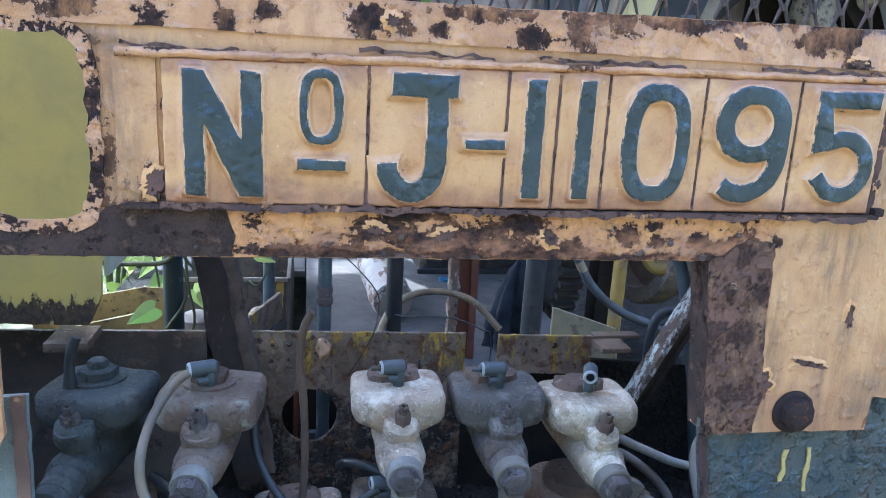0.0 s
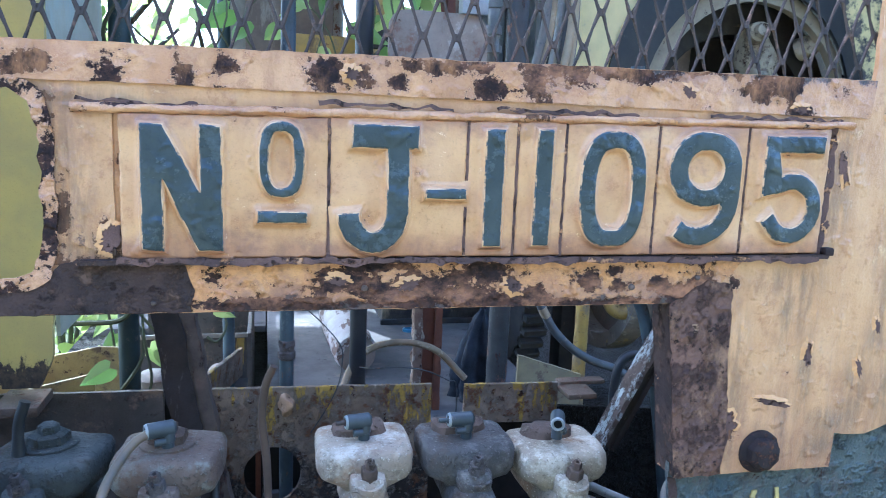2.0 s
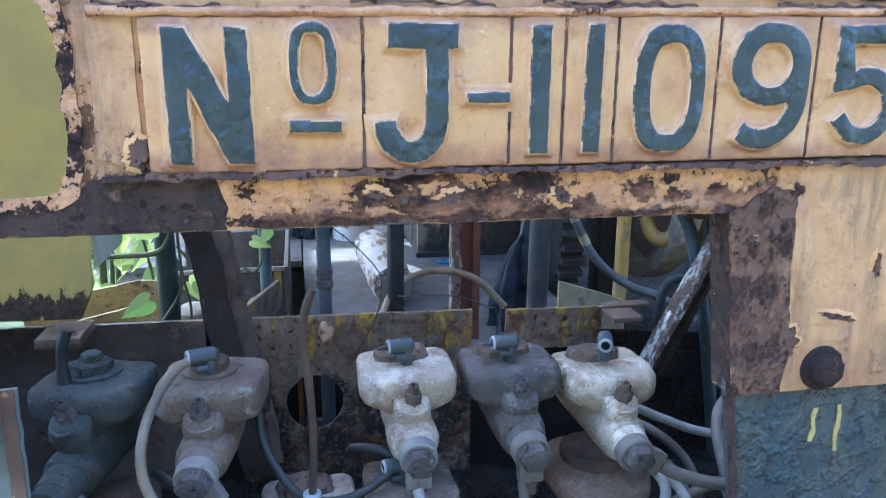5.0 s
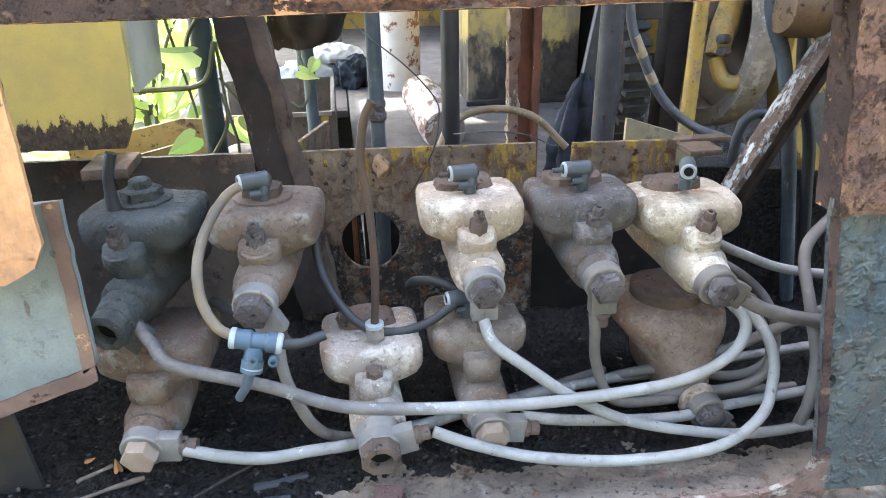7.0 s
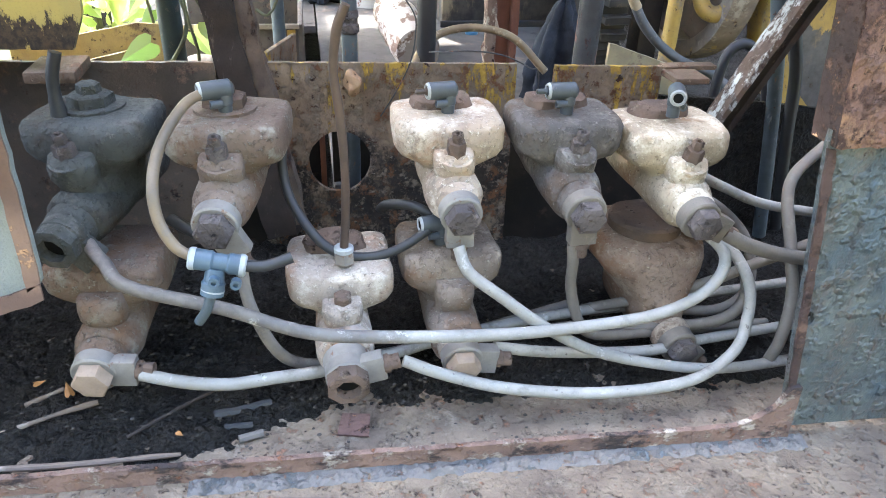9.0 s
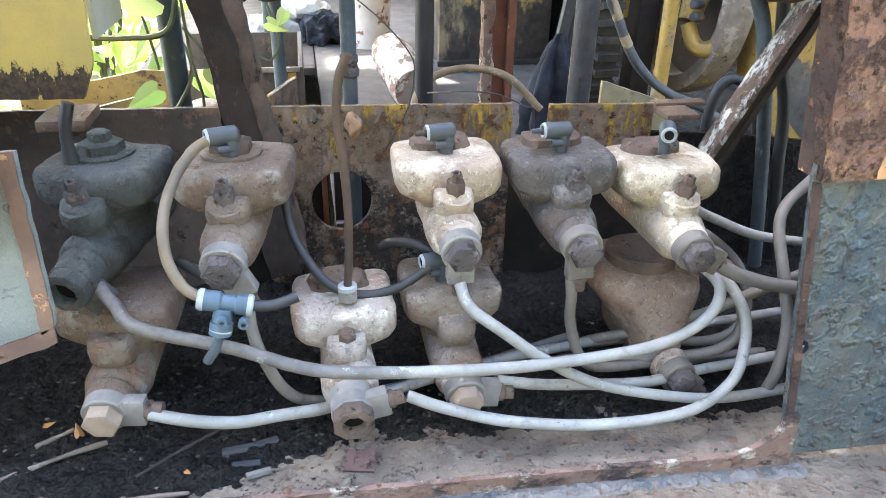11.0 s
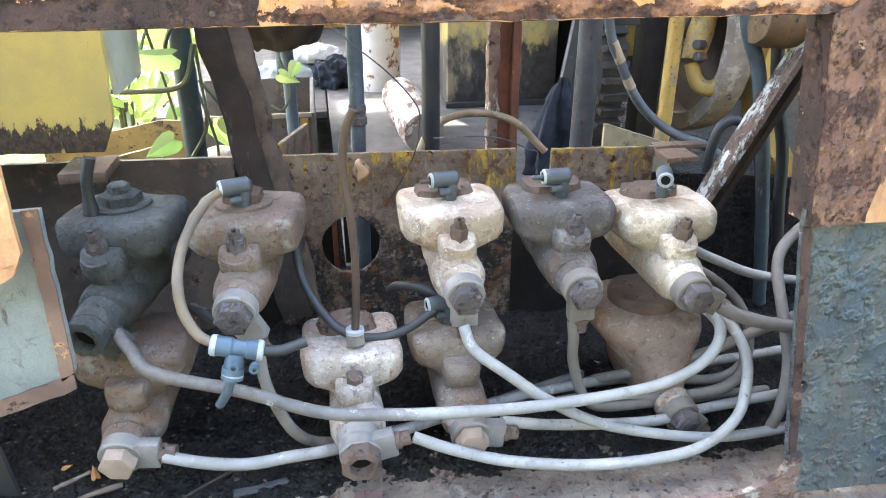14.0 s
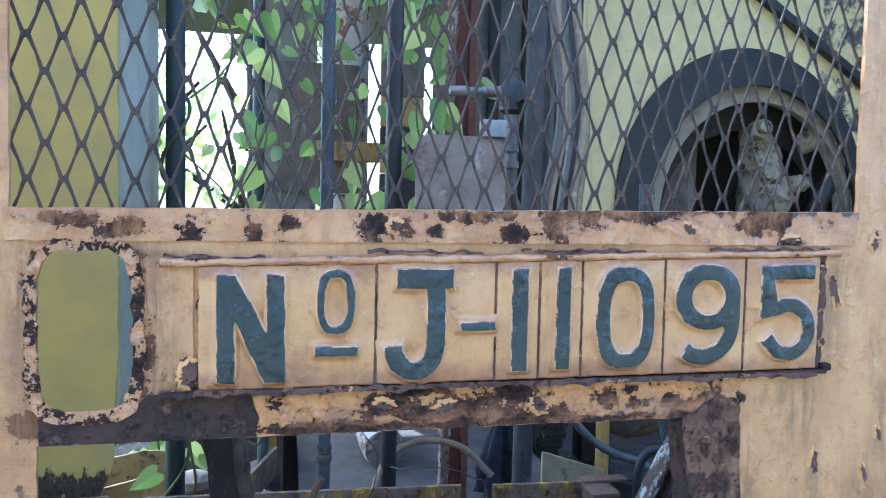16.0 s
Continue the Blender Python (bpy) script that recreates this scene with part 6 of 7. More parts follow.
solo("wedge_plate", sheet([(0.463, 0.8195), (0.463, 0.992), (0.473, 0.990), (0.590, 0.950), (0.590, 0.8195)], [], 0.62, 0.008, 0.001), surface("pale_yellow_worn_plate", (0.34, 0.28, 0.15), (0.24, 0.20, 0.12), [((0.17, 0.12, 0.08), 30, 0.56, 0.66, ISO, 0.8)], rough=0.6, bump=0.6), "pale yellow wedge-shaped steel plate", "steel plate")
solo("valve_box_side", box((-0.64, 0.0, 0.70), (-0.62, 0.62, 1.06)), inner_dark, "dark steel side of the valve box", "steel plate", kind="structure")
bm = loft([(1.30, 0.085, 0.86, 0.98, -0.07, 3.0), (1.16, 0.085, 0.86, 0.98, -0.07, 3.0), (1.125, 0.078, 0.87, 0.97, -0.072, 2.6), (1.10, 0.060, 0.88, 0.96, -0.072, 2.4), (1.085, 0.030, 0.89, 0.95, -0.075, 2.2)], 36)
bmesh.ops.subdivide_edges(bm, edges=list(bm.edges), cuts=2, use_grid_fill=True)
lump = thing("rusty_casting", (-0.07, 0.92, 0.64), "dark rusty casting on a pole behind the beam", "casting")
part("body", bm, beam_mat, lump, roughen=0.022, freq=22, angle=60)
part("stem", tube([(-0.066, 0.92, 0.64), (-0.066, 0.92, 1.12)], 0.012, 12, curve=1), pole_blue, lump)
# olive-yellow cabinet
cab = thing("cabinet", (-0.45, 0.5, 1.06), "olive-yellow steel cabinet with cracked paint", "cabinet")
part("front", sheet([(-1.0, 1.075), (-0.262, 1.062), (-0.245, 1.10), (-0.238, 1.25), (-0.235, 2.4), (-1.0, 2.4)], [], 0.35, 0.01, 0.002), yellow_box, cab)
part("bottom", box((-1.0, 0.362, 1.072), (-0.30, 0.48, 1.080)), inner_dark, cab)
bm = sheet([(0.36, 1.125), (0.49, 1.125), (0.52, 1.23), (0.66, 1.26), (0.66, 2.4), (0.36, 2.4)], [], 0, 0.005)
bmesh.ops.transform(bm, matrix=Matrix(((0, 1, 0, -0.242), (1, 0, 0, 0), (0, 0, 1, 0), (0, 0, 0, 1))), verts=bm.verts)
part("side", bm, surface("grey_green_paint", (0.40, 0.39, 0.29), (0.32, 0.32, 0.235), [((0.34, 0.38, 0.32), 12, 0.55, 0.66, (1, 1, 0.4), 0.5)], rough=0.5, bump=0.3), cab, "grey-green cabinet side")

# far yellow wall, white post, sacks
solo("rear_wall", box((-0.45, 3.2, 0.3), (2.6, 3.25, 1.30)), yellow_paint, "yellow painted steel rear wall", "wall", kind="structure")
solo("white_post", tube([(0.178, 1.78, 0.815), (0.178, 1.78, 2.6)], 0.068, 20, curve=1, wobble=0.03), white_rust, "white painted post spotted with rust", "post")
def crumple(bm, amount, freq):
    """Sharp folds pressed into a soft bundle, flat underneath."""
    bm.normal_update()
    low = min(v.co.z for v in bm.verts)
    for v in bm.verts:
        n, m = noise.noise(v.co * freq), noise.noise(v.co * freq * 2.4)
        v.co += v.normal * amount * (0.45 - 1.7 * abs(n) + 0.6 * (0.3 - abs(m)))
        v.co.z = max(v.co.z, low)
    return bm


solo("deck", box((-0.45, 1.50, 0.80), (0.008, 3.19, 0.82), 0.003), deck_mat, "grey dusty steel deck behind the bin", "deck", kind="structure")


def bundle(at, half, amount, freq, turn=0):
    bm = bmesh.new()
    bmesh.ops.create_icosphere(bm, subdivisions=5, radius=1, matrix=Matrix.Translation(at) @ pose(0, 0, 0, 0, 0, turn) @ Matrix.Diagonal((*half, 1)))
    for v in bm.verts:
        v.co.z = max(v.co.z, at[2] - half[2] * 0.75)
    return crumple(bm, amount, freq)


solo("sack", bundle((-0.105, 1.86, 0.853), (0.105, 0.07, 0.044), 0.020, 17, 8), sack_mat, "grey plastic sack slumped on the deck", "sack", roughen=0.004, freq=60)
solo("sack", bundle((-0.015, 1.89, 0.912), (0.085, 0.05, 0.030), 0.014, 22, -6), surface("white_woven_sack", (0.50, 0.50, 0.48), (0.38, 0.38, 0.365), [((0.20, 0.18, 0.15), 30, 0.56, 0.68, ISO, 0.7)], rough=0.6, bump=0.5), "white rolled-up sack lying on a grey sack", "sack", roughen=0.004, freq=60)
solo("black_rag", bundle((0.045, 1.82, 0.858), (0.065, 0.055, 0.050), 0.026, 22, 0), rag_mat, "crumpled black cloth on the deck", "cloth", roughen=0.006, freq=70)

tank_mat = surface("stained_yellow_tank", (0.40, 0.29, 0.09), (0.30, 0.22, 0.08), [((0.20, 0.16, 0.10), 10, 0.50, 0.64, (1, 1, 0.4), 0.7)], rough=0.5, bump=0.6, bands=[((0.02, 0.018, 0.017, 0.05, 0.042, 0.036), 9, 0.55, 0.12, "Z", 1.05, 0.90, 0.40, (1, 1, 0.7))])
tank = thing("yellow_tank", (0.5, 1.7, 0.82), "yellow tank with a black oily lower half on the deck", "tank")
part("body", box((0.345, 1.49, 0.82), (0.665, 1.92, 1.375), 0.012), tank_mat, tank)
part("flange", box((0.340, 1.470, 0.82), (0.665, 1.49, 0.835), 0.003), inner_dark, tank)
solo("plastic_ring", lathe((0.41, 1.40, 0.8195), (0, 0, 1), [(0, 0.013), (0.001, 0.017), (0.008, 0.017), (0.009, 0.013), (0.002, 0.012)], 20), surface("blue_plastic_ring", (0.06, 0.17, 0.28), rough=0.4), "small blue plastic ring on the deck", "ring")

# ---- right: winch wheels and gear ----
rim_rust = surface("brown_rust_rim", (0.20, 0.135, 0.095), (0.12, 0.085, 0.065), [((0.30, 0.24, 0.18), 20, 0.54, 0.66, ISO, 0.7), (DARK, 26, 0.58, 0.66, ISO, 0.9)], rough=0.7, bump=0.8, depth=0.005)
def ring_wheel(name, at, axis, r, inner, width, rim_mat, label):
    """A flat ring with rounded edges, turning on an axle."""
    w = thing(name, at, label, "wheel")
    bm = lathe(at, axis, [(0, inner), (0, r * 0.985), (width * 0.15, r), (width * 0.85, r), (width, r * 0.985), (width, inner), (0, inner)], 72)
    bmesh.ops.delete(bm, geom=[f for f in bm.faces if len(f.verts) > 4], context="FACES")
    bmesh.ops.remove_doubles(bm, verts=bm.verts, dist=1e-5)
    part("rim", bm, rim_mat, w, roughen=0.002, freq=30)
    return w


worn_rim = surface("worn_grey_rim", (0.23, 0.185, 0.14), (0.15, 0.12, 0.095), [((0.34, 0.30, 0.24), 16, 0.54, 0.66, ISO, 0.7), (DARK, 26, 0.60, 0.68, ISO, 0.9), ((0.36, 0.25, 0.06), 12, 0.60, 0.66, ISO, 0.6)], rough=0.7, bump=0.8, depth=0.005)
winch = ring_wheel("winch_wheel", (1.03, 1.50, 1.03), (1, 0, 0), 0.300, 0.252, 0.07, worn_rim, "winch wheel with a worn grey rim and yellow arms")
part("web", lathe((1.095, 1.50, 1.03), (1, 0, 0), [(0, 0.02), (0, 0.255), (0.006, 0.255), (0.006, 0.02)], 60), surface("oily_brown_web", (0.085, 0.058, 0.040), (0.05, 0.036, 0.028), [((0.17, 0.12, 0.07), 14, 0.56, 0.68, ISO, 0.8), (DARK, 30, 0.56, 0.66, ISO, 0.8)], rough=0.7, bump=0.8, depth=0.004), winch, "brown rusty web", roughen=0.004, freq=25)
part("hub", lathe((1.00, 1.50, 1.05), (1, 0, 0), [(0, 0.03), (0.012, 0.055), (0.08, 0.06), (0.10, 0.05)], 28), rim_rust, winch)
part("arm", tube([(1.098, 1.27, 1.045), (1.085, 1.27, 0.985), (1.062, 1.27, 0.925), (1.030, 1.28, 0.893), (1.000, 1.30, 0.905), (0.985, 1.32, 0.955)], [0.016, 0.018, 0.019, 0.022, 0.021, 0.020], 14), yellow_paint, winch, "bent yellow arm")
part("arm", tube([(0.985, 1.32, 0.960), (1.010, 1.34, 1.03), (1.045, 1.38, 1.10)], [0.028, 0.036, 0.030], 14), yellow_paint, winch, "stout yellow arm")
for y, z in ((1.30, 1.005), (1.29, 0.975), (1.62, 1.04)):
    part("bolt", lathe((1.00, y, z), (-1, -0.5, 0.1), [(0, 0.013), (0.030, 0.013), (0.034, 0.009)], 10), pole_grey, winch)
drum_mat = surface("drum_paint_over_oil", (0.34, 0.215, 0.055), (0.25, 0.16, 0.05), [((0.16, 0.12, 0.08), 14, 0.54, 0.68, ISO, 0.8), (DARK, 40, 0.62, 0.68, ISO, 0.8)], rough=0.5, bump=0.6,
                   bands=[((0.085, 0.078, 0.074, 0.055, 0.050, 0.047), 10, 0.60, 0.04, "Z", 0.90, 0.80, 0.45, (1, 1, 0.6))])
drum = ring_wheel("brake_drum", (1.585, 1.22, 0.955), (0, 1, 0), 0.455, 0.395, 0.10, yellow_paint, "yellow brake drum with a grey oily lower half")
part("face", lathe((1.585, 1.24, 0.955), (0, 1, 0), [(0, 0.03), (0, 0.398), (0.012, 0.400), (0.014, 0.03)], 72), drum_mat, drum, "drum face, yellow above and grey below", roughen=0.003, freq=20)
part("axle", lathe((1.585, 1.12, 0.955), (0, 1, 0), [(0, 0.035), (0.01, 0.045), (0.13, 0.05)], 24), rim_rust, drum)
for x, z in ((1.33, 0.955), (1.37, 1.035)):
    part("bolt", lathe((x, 1.245, z), (0, -1, 0), [(0, 0.017), (0.02, 0.016), (0.024, 0.010)], 8), bolt_rust, drum)
part("hook", tube([(1.29, 1.235, 1.02), (1.285, 1.20, 0.99), (1.305, 1.19, 0.965), (1.33, 1.20, 0.985), (1.33, 1.235, 1.01)], 0.010, 10), yellow_paint, drum, "small yellow hook")
gear = thing("gear", (0.78, 1.5, 0.8), "black oily gear wheel with coarse teeth", "gear")
part("core", lathe((0.70, 1.58, 0.92), (1, 0.1, 0), [(0, 0.28), (0.07, 0.28)], 48), inner_dark, gear)
for k in range(44):
    a = 2 * math.pi * k / 44
    m = Matrix.Translation((0.70, 1.58, 0.92)) @ pose(0, 0, 0, 0, 0, 5.7) @ Matrix.Rotation(a, 4, "X")
    part("tooth", box((0.0, -0.009, 0.275), (0.065, 0.009, 0.305), 0.003, m), inner_dark, gear)
banded = thing("hydraulic_hose", (0.60, 0.90, 1.05), "grey hydraulic hose with pale yellow bands", "hose", "hoses behind the plate")
banded_line = [(0.555, 0.91, 1.32), (0.562, 0.90, 1.16), (0.578, 0.90, 1.086), (0.601, 0.90, 1.042), (0.621, 0.90, 1.002), (0.647, 0.90, 0.961), (0.679, 0.90, 0.927), (0.712, 0.90, 0.902), (0.755, 0.90, 0.878), (0.821, 0.90, 0.853), (0.90, 0.88, 0.80)]
part("tube", tube(banded_line, 0.0098, 12, wobble=0.04), surface("slate_hose", (0.10, 0.105, 0.11), (0.065, 0.067, 0.07), [((0.19, 0.18, 0.15), 40, 0.57, 0.68, ISO, 0.7)], rough=0.6, bump=0.5), banded)
for ends in (((0.580, 0.90, 1.083), (0.590, 0.90, 1.063), (0.601, 0.90, 1.042)), ((0.617, 0.90, 1.010), (0.623, 0.90, 0.999), (0.630, 0.90, 0.988)), ((0.557, 0.907, 1.25), (0.560, 0.903, 1.20), (0.565, 0.90, 1.145))):
    part("band", tube(list(ends), 0.0104, 12), hose_tan, banded, "pale yellow band")
solo("hydraulic_hose", tube([(0.640, 0.58, 0.78), (0.640, 0.58, 0.90), (0.641, 0.58, 0.944), (0.647, 0.58, 0.978), (0.661, 0.58, 0.996), (0.684, 0.58, 0.997), (0.714, 0.58, 0.965), (0.741, 0.58, 0.894), (0.745, 0.58, 0.78)], 0.0085, 12), pole_black, "dark hydraulic hose in a tight loop", "hose", "hoses behind the plate")
solo("hydraulic_hose", tube([(0.66, 0.40, 0.75), (0.635, 0.40, 0.90), (0.612, 0.40, 1.02), (0.585, 0.40, 1.12), (0.55, 0.40, 1.22), (0.54, 0.40, 1.5)], 0.010, 12), pole_blue, "blue-grey hose with worn white patches", "hose", "hoses behind the plate")
solo("hydraulic_hose", tube([(0.70, 0.42, 0.75), (0.675, 0.42, 0.90), (0.66, 0.42, 1.0), (0.63, 0.42, 1.10), (0.60, 0.42, 1.3)], 0.009, 12), hose_black, "black hose hanging beside the brace", "hose", "hoses behind the plate")
solo("hydraulic_hose", tube([(0.13, 0.60, 0.93), (0.17, 0.66, 0.985), (0.24, 0.70, 1.0), (0.32, 0.7, 0.985), (0.38, 0.68, 0.93)], 0.0065, 10), surface("ochre_hose", (0.27, 0.19, 0.10), (0.17, 0.12, 0.065), [((0.38, 0.31, 0.20), 50, 0.55, 0.65, ISO, 0.6)], rough=0.6), "ochre hose arching over the deck", "hose", "hoses behind the plate")
bm = bmesh.new()
rag_line = [Vector((0.452 + 0.02 * k / 30, 0.87, 0.82 + 0.20 * k / 30)) for k in range(31)]
rag_rings = []
for k, q in enumerate(rag_line):
    u = k / 30
    rad = 0.034 * (1 - u ** 3) + 0.008
    rag_rings.append([bm.verts.new(q + rad * (1 + 0.28 * math.sin(5 * t + 2.5 * u) + 0.25 * noise.noise((math.cos(t) * 2, math.sin(t) * 2, u * 5))) * Vector((math.cos(t), 0.8 * math.sin(t), 0))) for t in (2 * math.pi * i / 56 for i in range(56))])
for r0, r1 in zip(rag_rings, rag_rings[1:]):
    for i in range(56):
        bm.faces.new((r0[i], r0[(i + 1) % 56], r1[(i + 1) % 56], r1[i]))
rag = thing("hanging_rag", (0.46, 0.87, 0.82), "black cloth hanging on a dark strap", "cloth")
part("cloth", bm, rag_mat, rag, roughen=0.004, freq=60, angle=70)
part("strap", plank((0.475, 0.885, 0.98), (0.60, 0.95, 1.60), 0.004, 0.014, 20), pole_black, rag)
solo("inner_floor", box((-0.62, 0.63, 0.60), (2.6, 3.2, 0.64)), dirt, "dark oily floor under the machine", "floor", kind="structure")
solo("right_inner_wall", box((2.55, 0.02, 0.0), (2.6, 3.2, 2.6)), inner_dark, "dark steel inner wall", "wall", kind="structure")

# ---- above: yellow wall with the wheel arch, guard plate, hoses ----
wall = thing("yellow_housing", (1.2, 1.4, 1.3), "pale yellow housing with a round opening", "housing", kind="structure")
part("sheet", sheet([(0.83, 1.30), (2.5, 1.30), (2.5, 2.6), (0.80, 2.6)], [oval(1.37, 1.50, 0.42, 0.46, 48)], 1.34, 0.02), pale_yellow, wall)
part("arch_rim", sheet(oval(1.37, 1.50, 0.43, 0.47, 56), [oval(1.41, 1.47, 0.36, 0.39, 56)], 1.325, 0.012), pole_black, wall, "black rubber arch edge")
part("arch_lining", sheet(oval(1.42, 1.46, 0.365, 0.405, 56), [oval(1.435, 1.45, 0.335, 0.365, 56)], 1.36, 0.03), surface("tan_lining", (0.30, 0.25, 0.17), (0.22, 0.18, 0.125), [(DARK, 20, 0.62, 0.68, ISO, 0.8)], rough=0.7, bump=0.5), wall, "tan worn lining strip")
part("inner_ring", sheet(oval(1.44, 1.44, 0.40, 0.44, 56), [oval(1.47, 1.43, 0.29, 0.31, 56)], 1.50, 0.10), inner_dark, wall)
part("brown_plate", sheet([(1.215, 1.30), (1.36, 1.30), (1.37, 1.74), (1.31, 1.77), (1.24, 1.62)], [], 1.60, 0.01, 0.002), wood_bg, wall)
part("diagonal_bar", plank((1.36, 1.32, 2.15), (1.80, 1.32, 1.87), 0.014, 0.012, 20), pole_black, wall, "black diagonal bar")
part("lining_back", box((0.9, 1.75, 1.1), (1.9, 1.77, 2.1)), inner_dark, wall)
eng = thing("engine_part", (1.38, 1.5, 1.4), "dusty beige engine casting with bolts", "engine part")
block = loft([(1.28, 0.075, 1.44, 1.58, 1.60, 2.6), (1.40, 0.085, 1.43, 1.58, 1.59, 2.6), (1.47, 0.070, 1.42, 1.58, 1.565, 2.8), (1.52, 0.085, 1.41, 1.58, 1.56, 2.4), (1.60, 0.065, 1.42, 1.56, 1.545, 2.4), (1.68, 0.060, 1.43, 1.55, 1.53, 2.2), (1.75, 0.040, 1.45, 1.54, 1.515, 2.2)], 32)
bmesh.ops.subdivide_edges(block, edges=list(block.edges), cuts=2, use_grid_fill=True)
beige = surface("dusty_beige_casting", (0.40, 0.33, 0.22), (0.27, 0.22, 0.15), [(DARK, 22, 0.54, 0.62, ISO, 0.9), ((0.20, 0.15, 0.11), 34, 0.52, 0.62, ISO, 0.9)], rough=0.8, bump=1.0, depth=0.01)
part("casting", block, beige, eng, roughen=0.016, freq=22, angle=60)
part("pedestal", box((1.50, 1.44, 0.64), (1.68, 1.60, 1.29), 0.01), inner_dark, eng)
for x, z, r, ax in ((1.49, 1.735, 0.034, (-0.2, -1, 0.1)), (1.62, 1.56, 0.030, (0.5, -1, 0.2)), (1.53, 1.60, 0.028, (-0.5, -1, -0.1)), (1.58, 1.44, 0.032, (0.1, -1, -0.3)), (1.66, 1.70, 0.036, (0.4, -1, 0.3)), (1.51, 1.48, 0.022, (-0.4, -1, 0.1))):
    part("boss", lathe((x, 1.45, z), ax, [(0, r), (0.045, r * 0.95), (0.05, r * 0.7), (0.07, r * 0.55)], 12), beige, eng, roughen=0.004, freq=40)
part("black_hose", tube([(1.70, 1.46, 1.38), (1.72, 1.42, 1.52), (1.78, 1.42, 1.60), (1.86, 1.45, 1.58)], 0.03, 12), pole_black, eng)
guard = thing("guard_plate", (0.26, 0.5, 1.4), "grey-beige rounded guard plate, paint scratched", "guard plate")
go = [(0.199, 1.28), (0.363, 1.28), (0.362, 1.552), *[(0.334 + 0.028 * math.cos(radians(a)), 1.556 + 0.028 * math.sin(radians(a))) for a in range(0, 91, 15)], *[(0.226 + 0.027 * math.cos(radians(a)), 1.556 + 0.028 * math.sin(radians(a))) for a in range(90, 181, 15)]]
part("plate", sheet(go, [], 0.582, 0.008, 0.0008), stamp_mat, guard)
part("stay", tube([(0.168, 0.612, 1.33), (0.425, 0.600, 1.33)], 0.008, 10, curve=1), pole_grey, guard)
for k, (x, y, mt) in enumerate(((0.575, 0.9, hose_tan), (0.60, 0.92, hose_grey), (0.625, 0.9, hose_tan), (0.555, 0.88, hose_dull), (0.612, 0.88, hose_tan), (0.640, 0.93, hose_dull))):
    solo("standing_hose", tube([(x, y, 1.2), (x + 0.01 * (k % 3 - 1), y, 1.45), (x + 0.025, y, 1.68), (x - 0.01, y, 2.0), (x, y, 2.4)], 0.009, 10), mt, "hose standing in a bundle", "hose", "hose bundle behind the screen")
solo("black_board", box((0.61, 1.0, 1.1), (0.68, 1.03, 2.4), 0.004), pole_black, "black upright board beside the hoses", "board")
# backing added to close off the sky; haze is mixed into its blue-grey
haze_back_mat = surface("blue_grey_backing_with_haze", (0.20, 0.21, 0.205), (0.14, 0.148, 0.145), [((0.32, 0.30, 0.26), 8, 0.54, 0.68, (1, 1, 0.4), 0.7), ((0.12, 0.08, 0.055), 14, 0.60, 0.68, ISO, 0.8)], rough=0.6, bump=0.5)
housing = thing("hazy_backing", (0.70, 1.58, 1.44), "blue-grey backing added behind the hoses, haze in its colour", "housing", kind="structure")
part("face", box((0.562, 1.575, 1.44), (0.98, 1.595, 2.58), 0.004), haze_back_mat, housing)
part("rib", box((0.60, 1.55, 1.44), (0.635, 1.573, 2.58), 0.004), pole_black, housing)
part("rib", box((0.71, 1.545, 1.44), (0.755, 1.573, 2.58), 0.004), inner_dark, housing)
part("rounded_edge", tube([(0.825, 1.32, 1.31), (0.825, 1.32, 1.55), (0.81, 1.32, 1.85), (0.765, 1.32, 2.3)], 0.030, 18), pale_yellow, wall, "rounded pale yellow edge")
solo("rear_post", box((0.42, 1.50, 1.44), (0.56, 1.56, 2.6), 0.004), wood_bg, "grey-brown weathered rear post", "post")
solo("cross_beam", box((-0.3, 1.48, 1.38), (1.0, 1.60, 1.44), 0.004), wood_bg, "weathered grey-brown cross beam", "beam")
pole("pole", -0.10, 1.46, 0.017, pole_green, "dark green pole behind the bin", z0=0.64)
solo("beam_stand", box((0.93, 1.50, 0.64), (0.99, 1.58, 1.38), 0.004), inner_dark, "dark steel stand under the cross beam", "stand")
solo("brown_panel", box((-0.05, 1.62, 1.50), (0.20, 1.64, 1.90), 0.004), wood_bg, "brown panel behind the vine", "panel")
solo("yellow_beam", box((0.05, 1.60, 1.60), (0.50, 1.66, 1.66), 0.004), yellow_paint, "yellow beam behind the vine", "beam")

# pipe fitting on the grey pole, jar and panels behind the screen
fit_ = thing("pipe_fitting", (0.41, 0.66, 1.66), "grey steel pipe fitting with a nozzle fixed to the grey pole", "pipe fitting")
part("nozzle", lathe((0.275, 0.665, 1.676), (1, -0.03, 0.02), [(0, 0.009), (0.035, 0.010), (0.036, 0.0075), (0.06, 0.0075), (0.061, 0.010), (0.11, 0.011)], 14), steel_dull, fit_)
part("body", lathe((0.398, 0.66, 1.635), (0, 0, 1), [(0, 0.014), (0.008, 0.026), (0.05, 0.028), (0.062, 0.020), (0.07, 0.012)], 16), pole_grey, fit_)
part("clamp", box((0.395, 0.60, 1.655), (0.425, 0.66, 1.675), 0.002), pole_grey, fit_)
part("threaded_joint", lathe((0.396, 0.66, 1.535), (0, 0, 1), [(0, 0.016), (0.012, 0.016), (0.013, 0.011), (0.03, 0.011), (0.031, 0.015), (0.045, 0.015), (0.046, 0.011), (0.075, 0.011), (0.076, 0.014), (0.10, 0.014)], 12), steel_dull, fit_)
part("pipe", tube([(0.396, 0.66, 1.535), (0.40, 0.66, 1.48), (0.43, 0.67, 1.42), (0.45, 0.68, 1.30)], 0.011, 12), hose_dull, fit_)
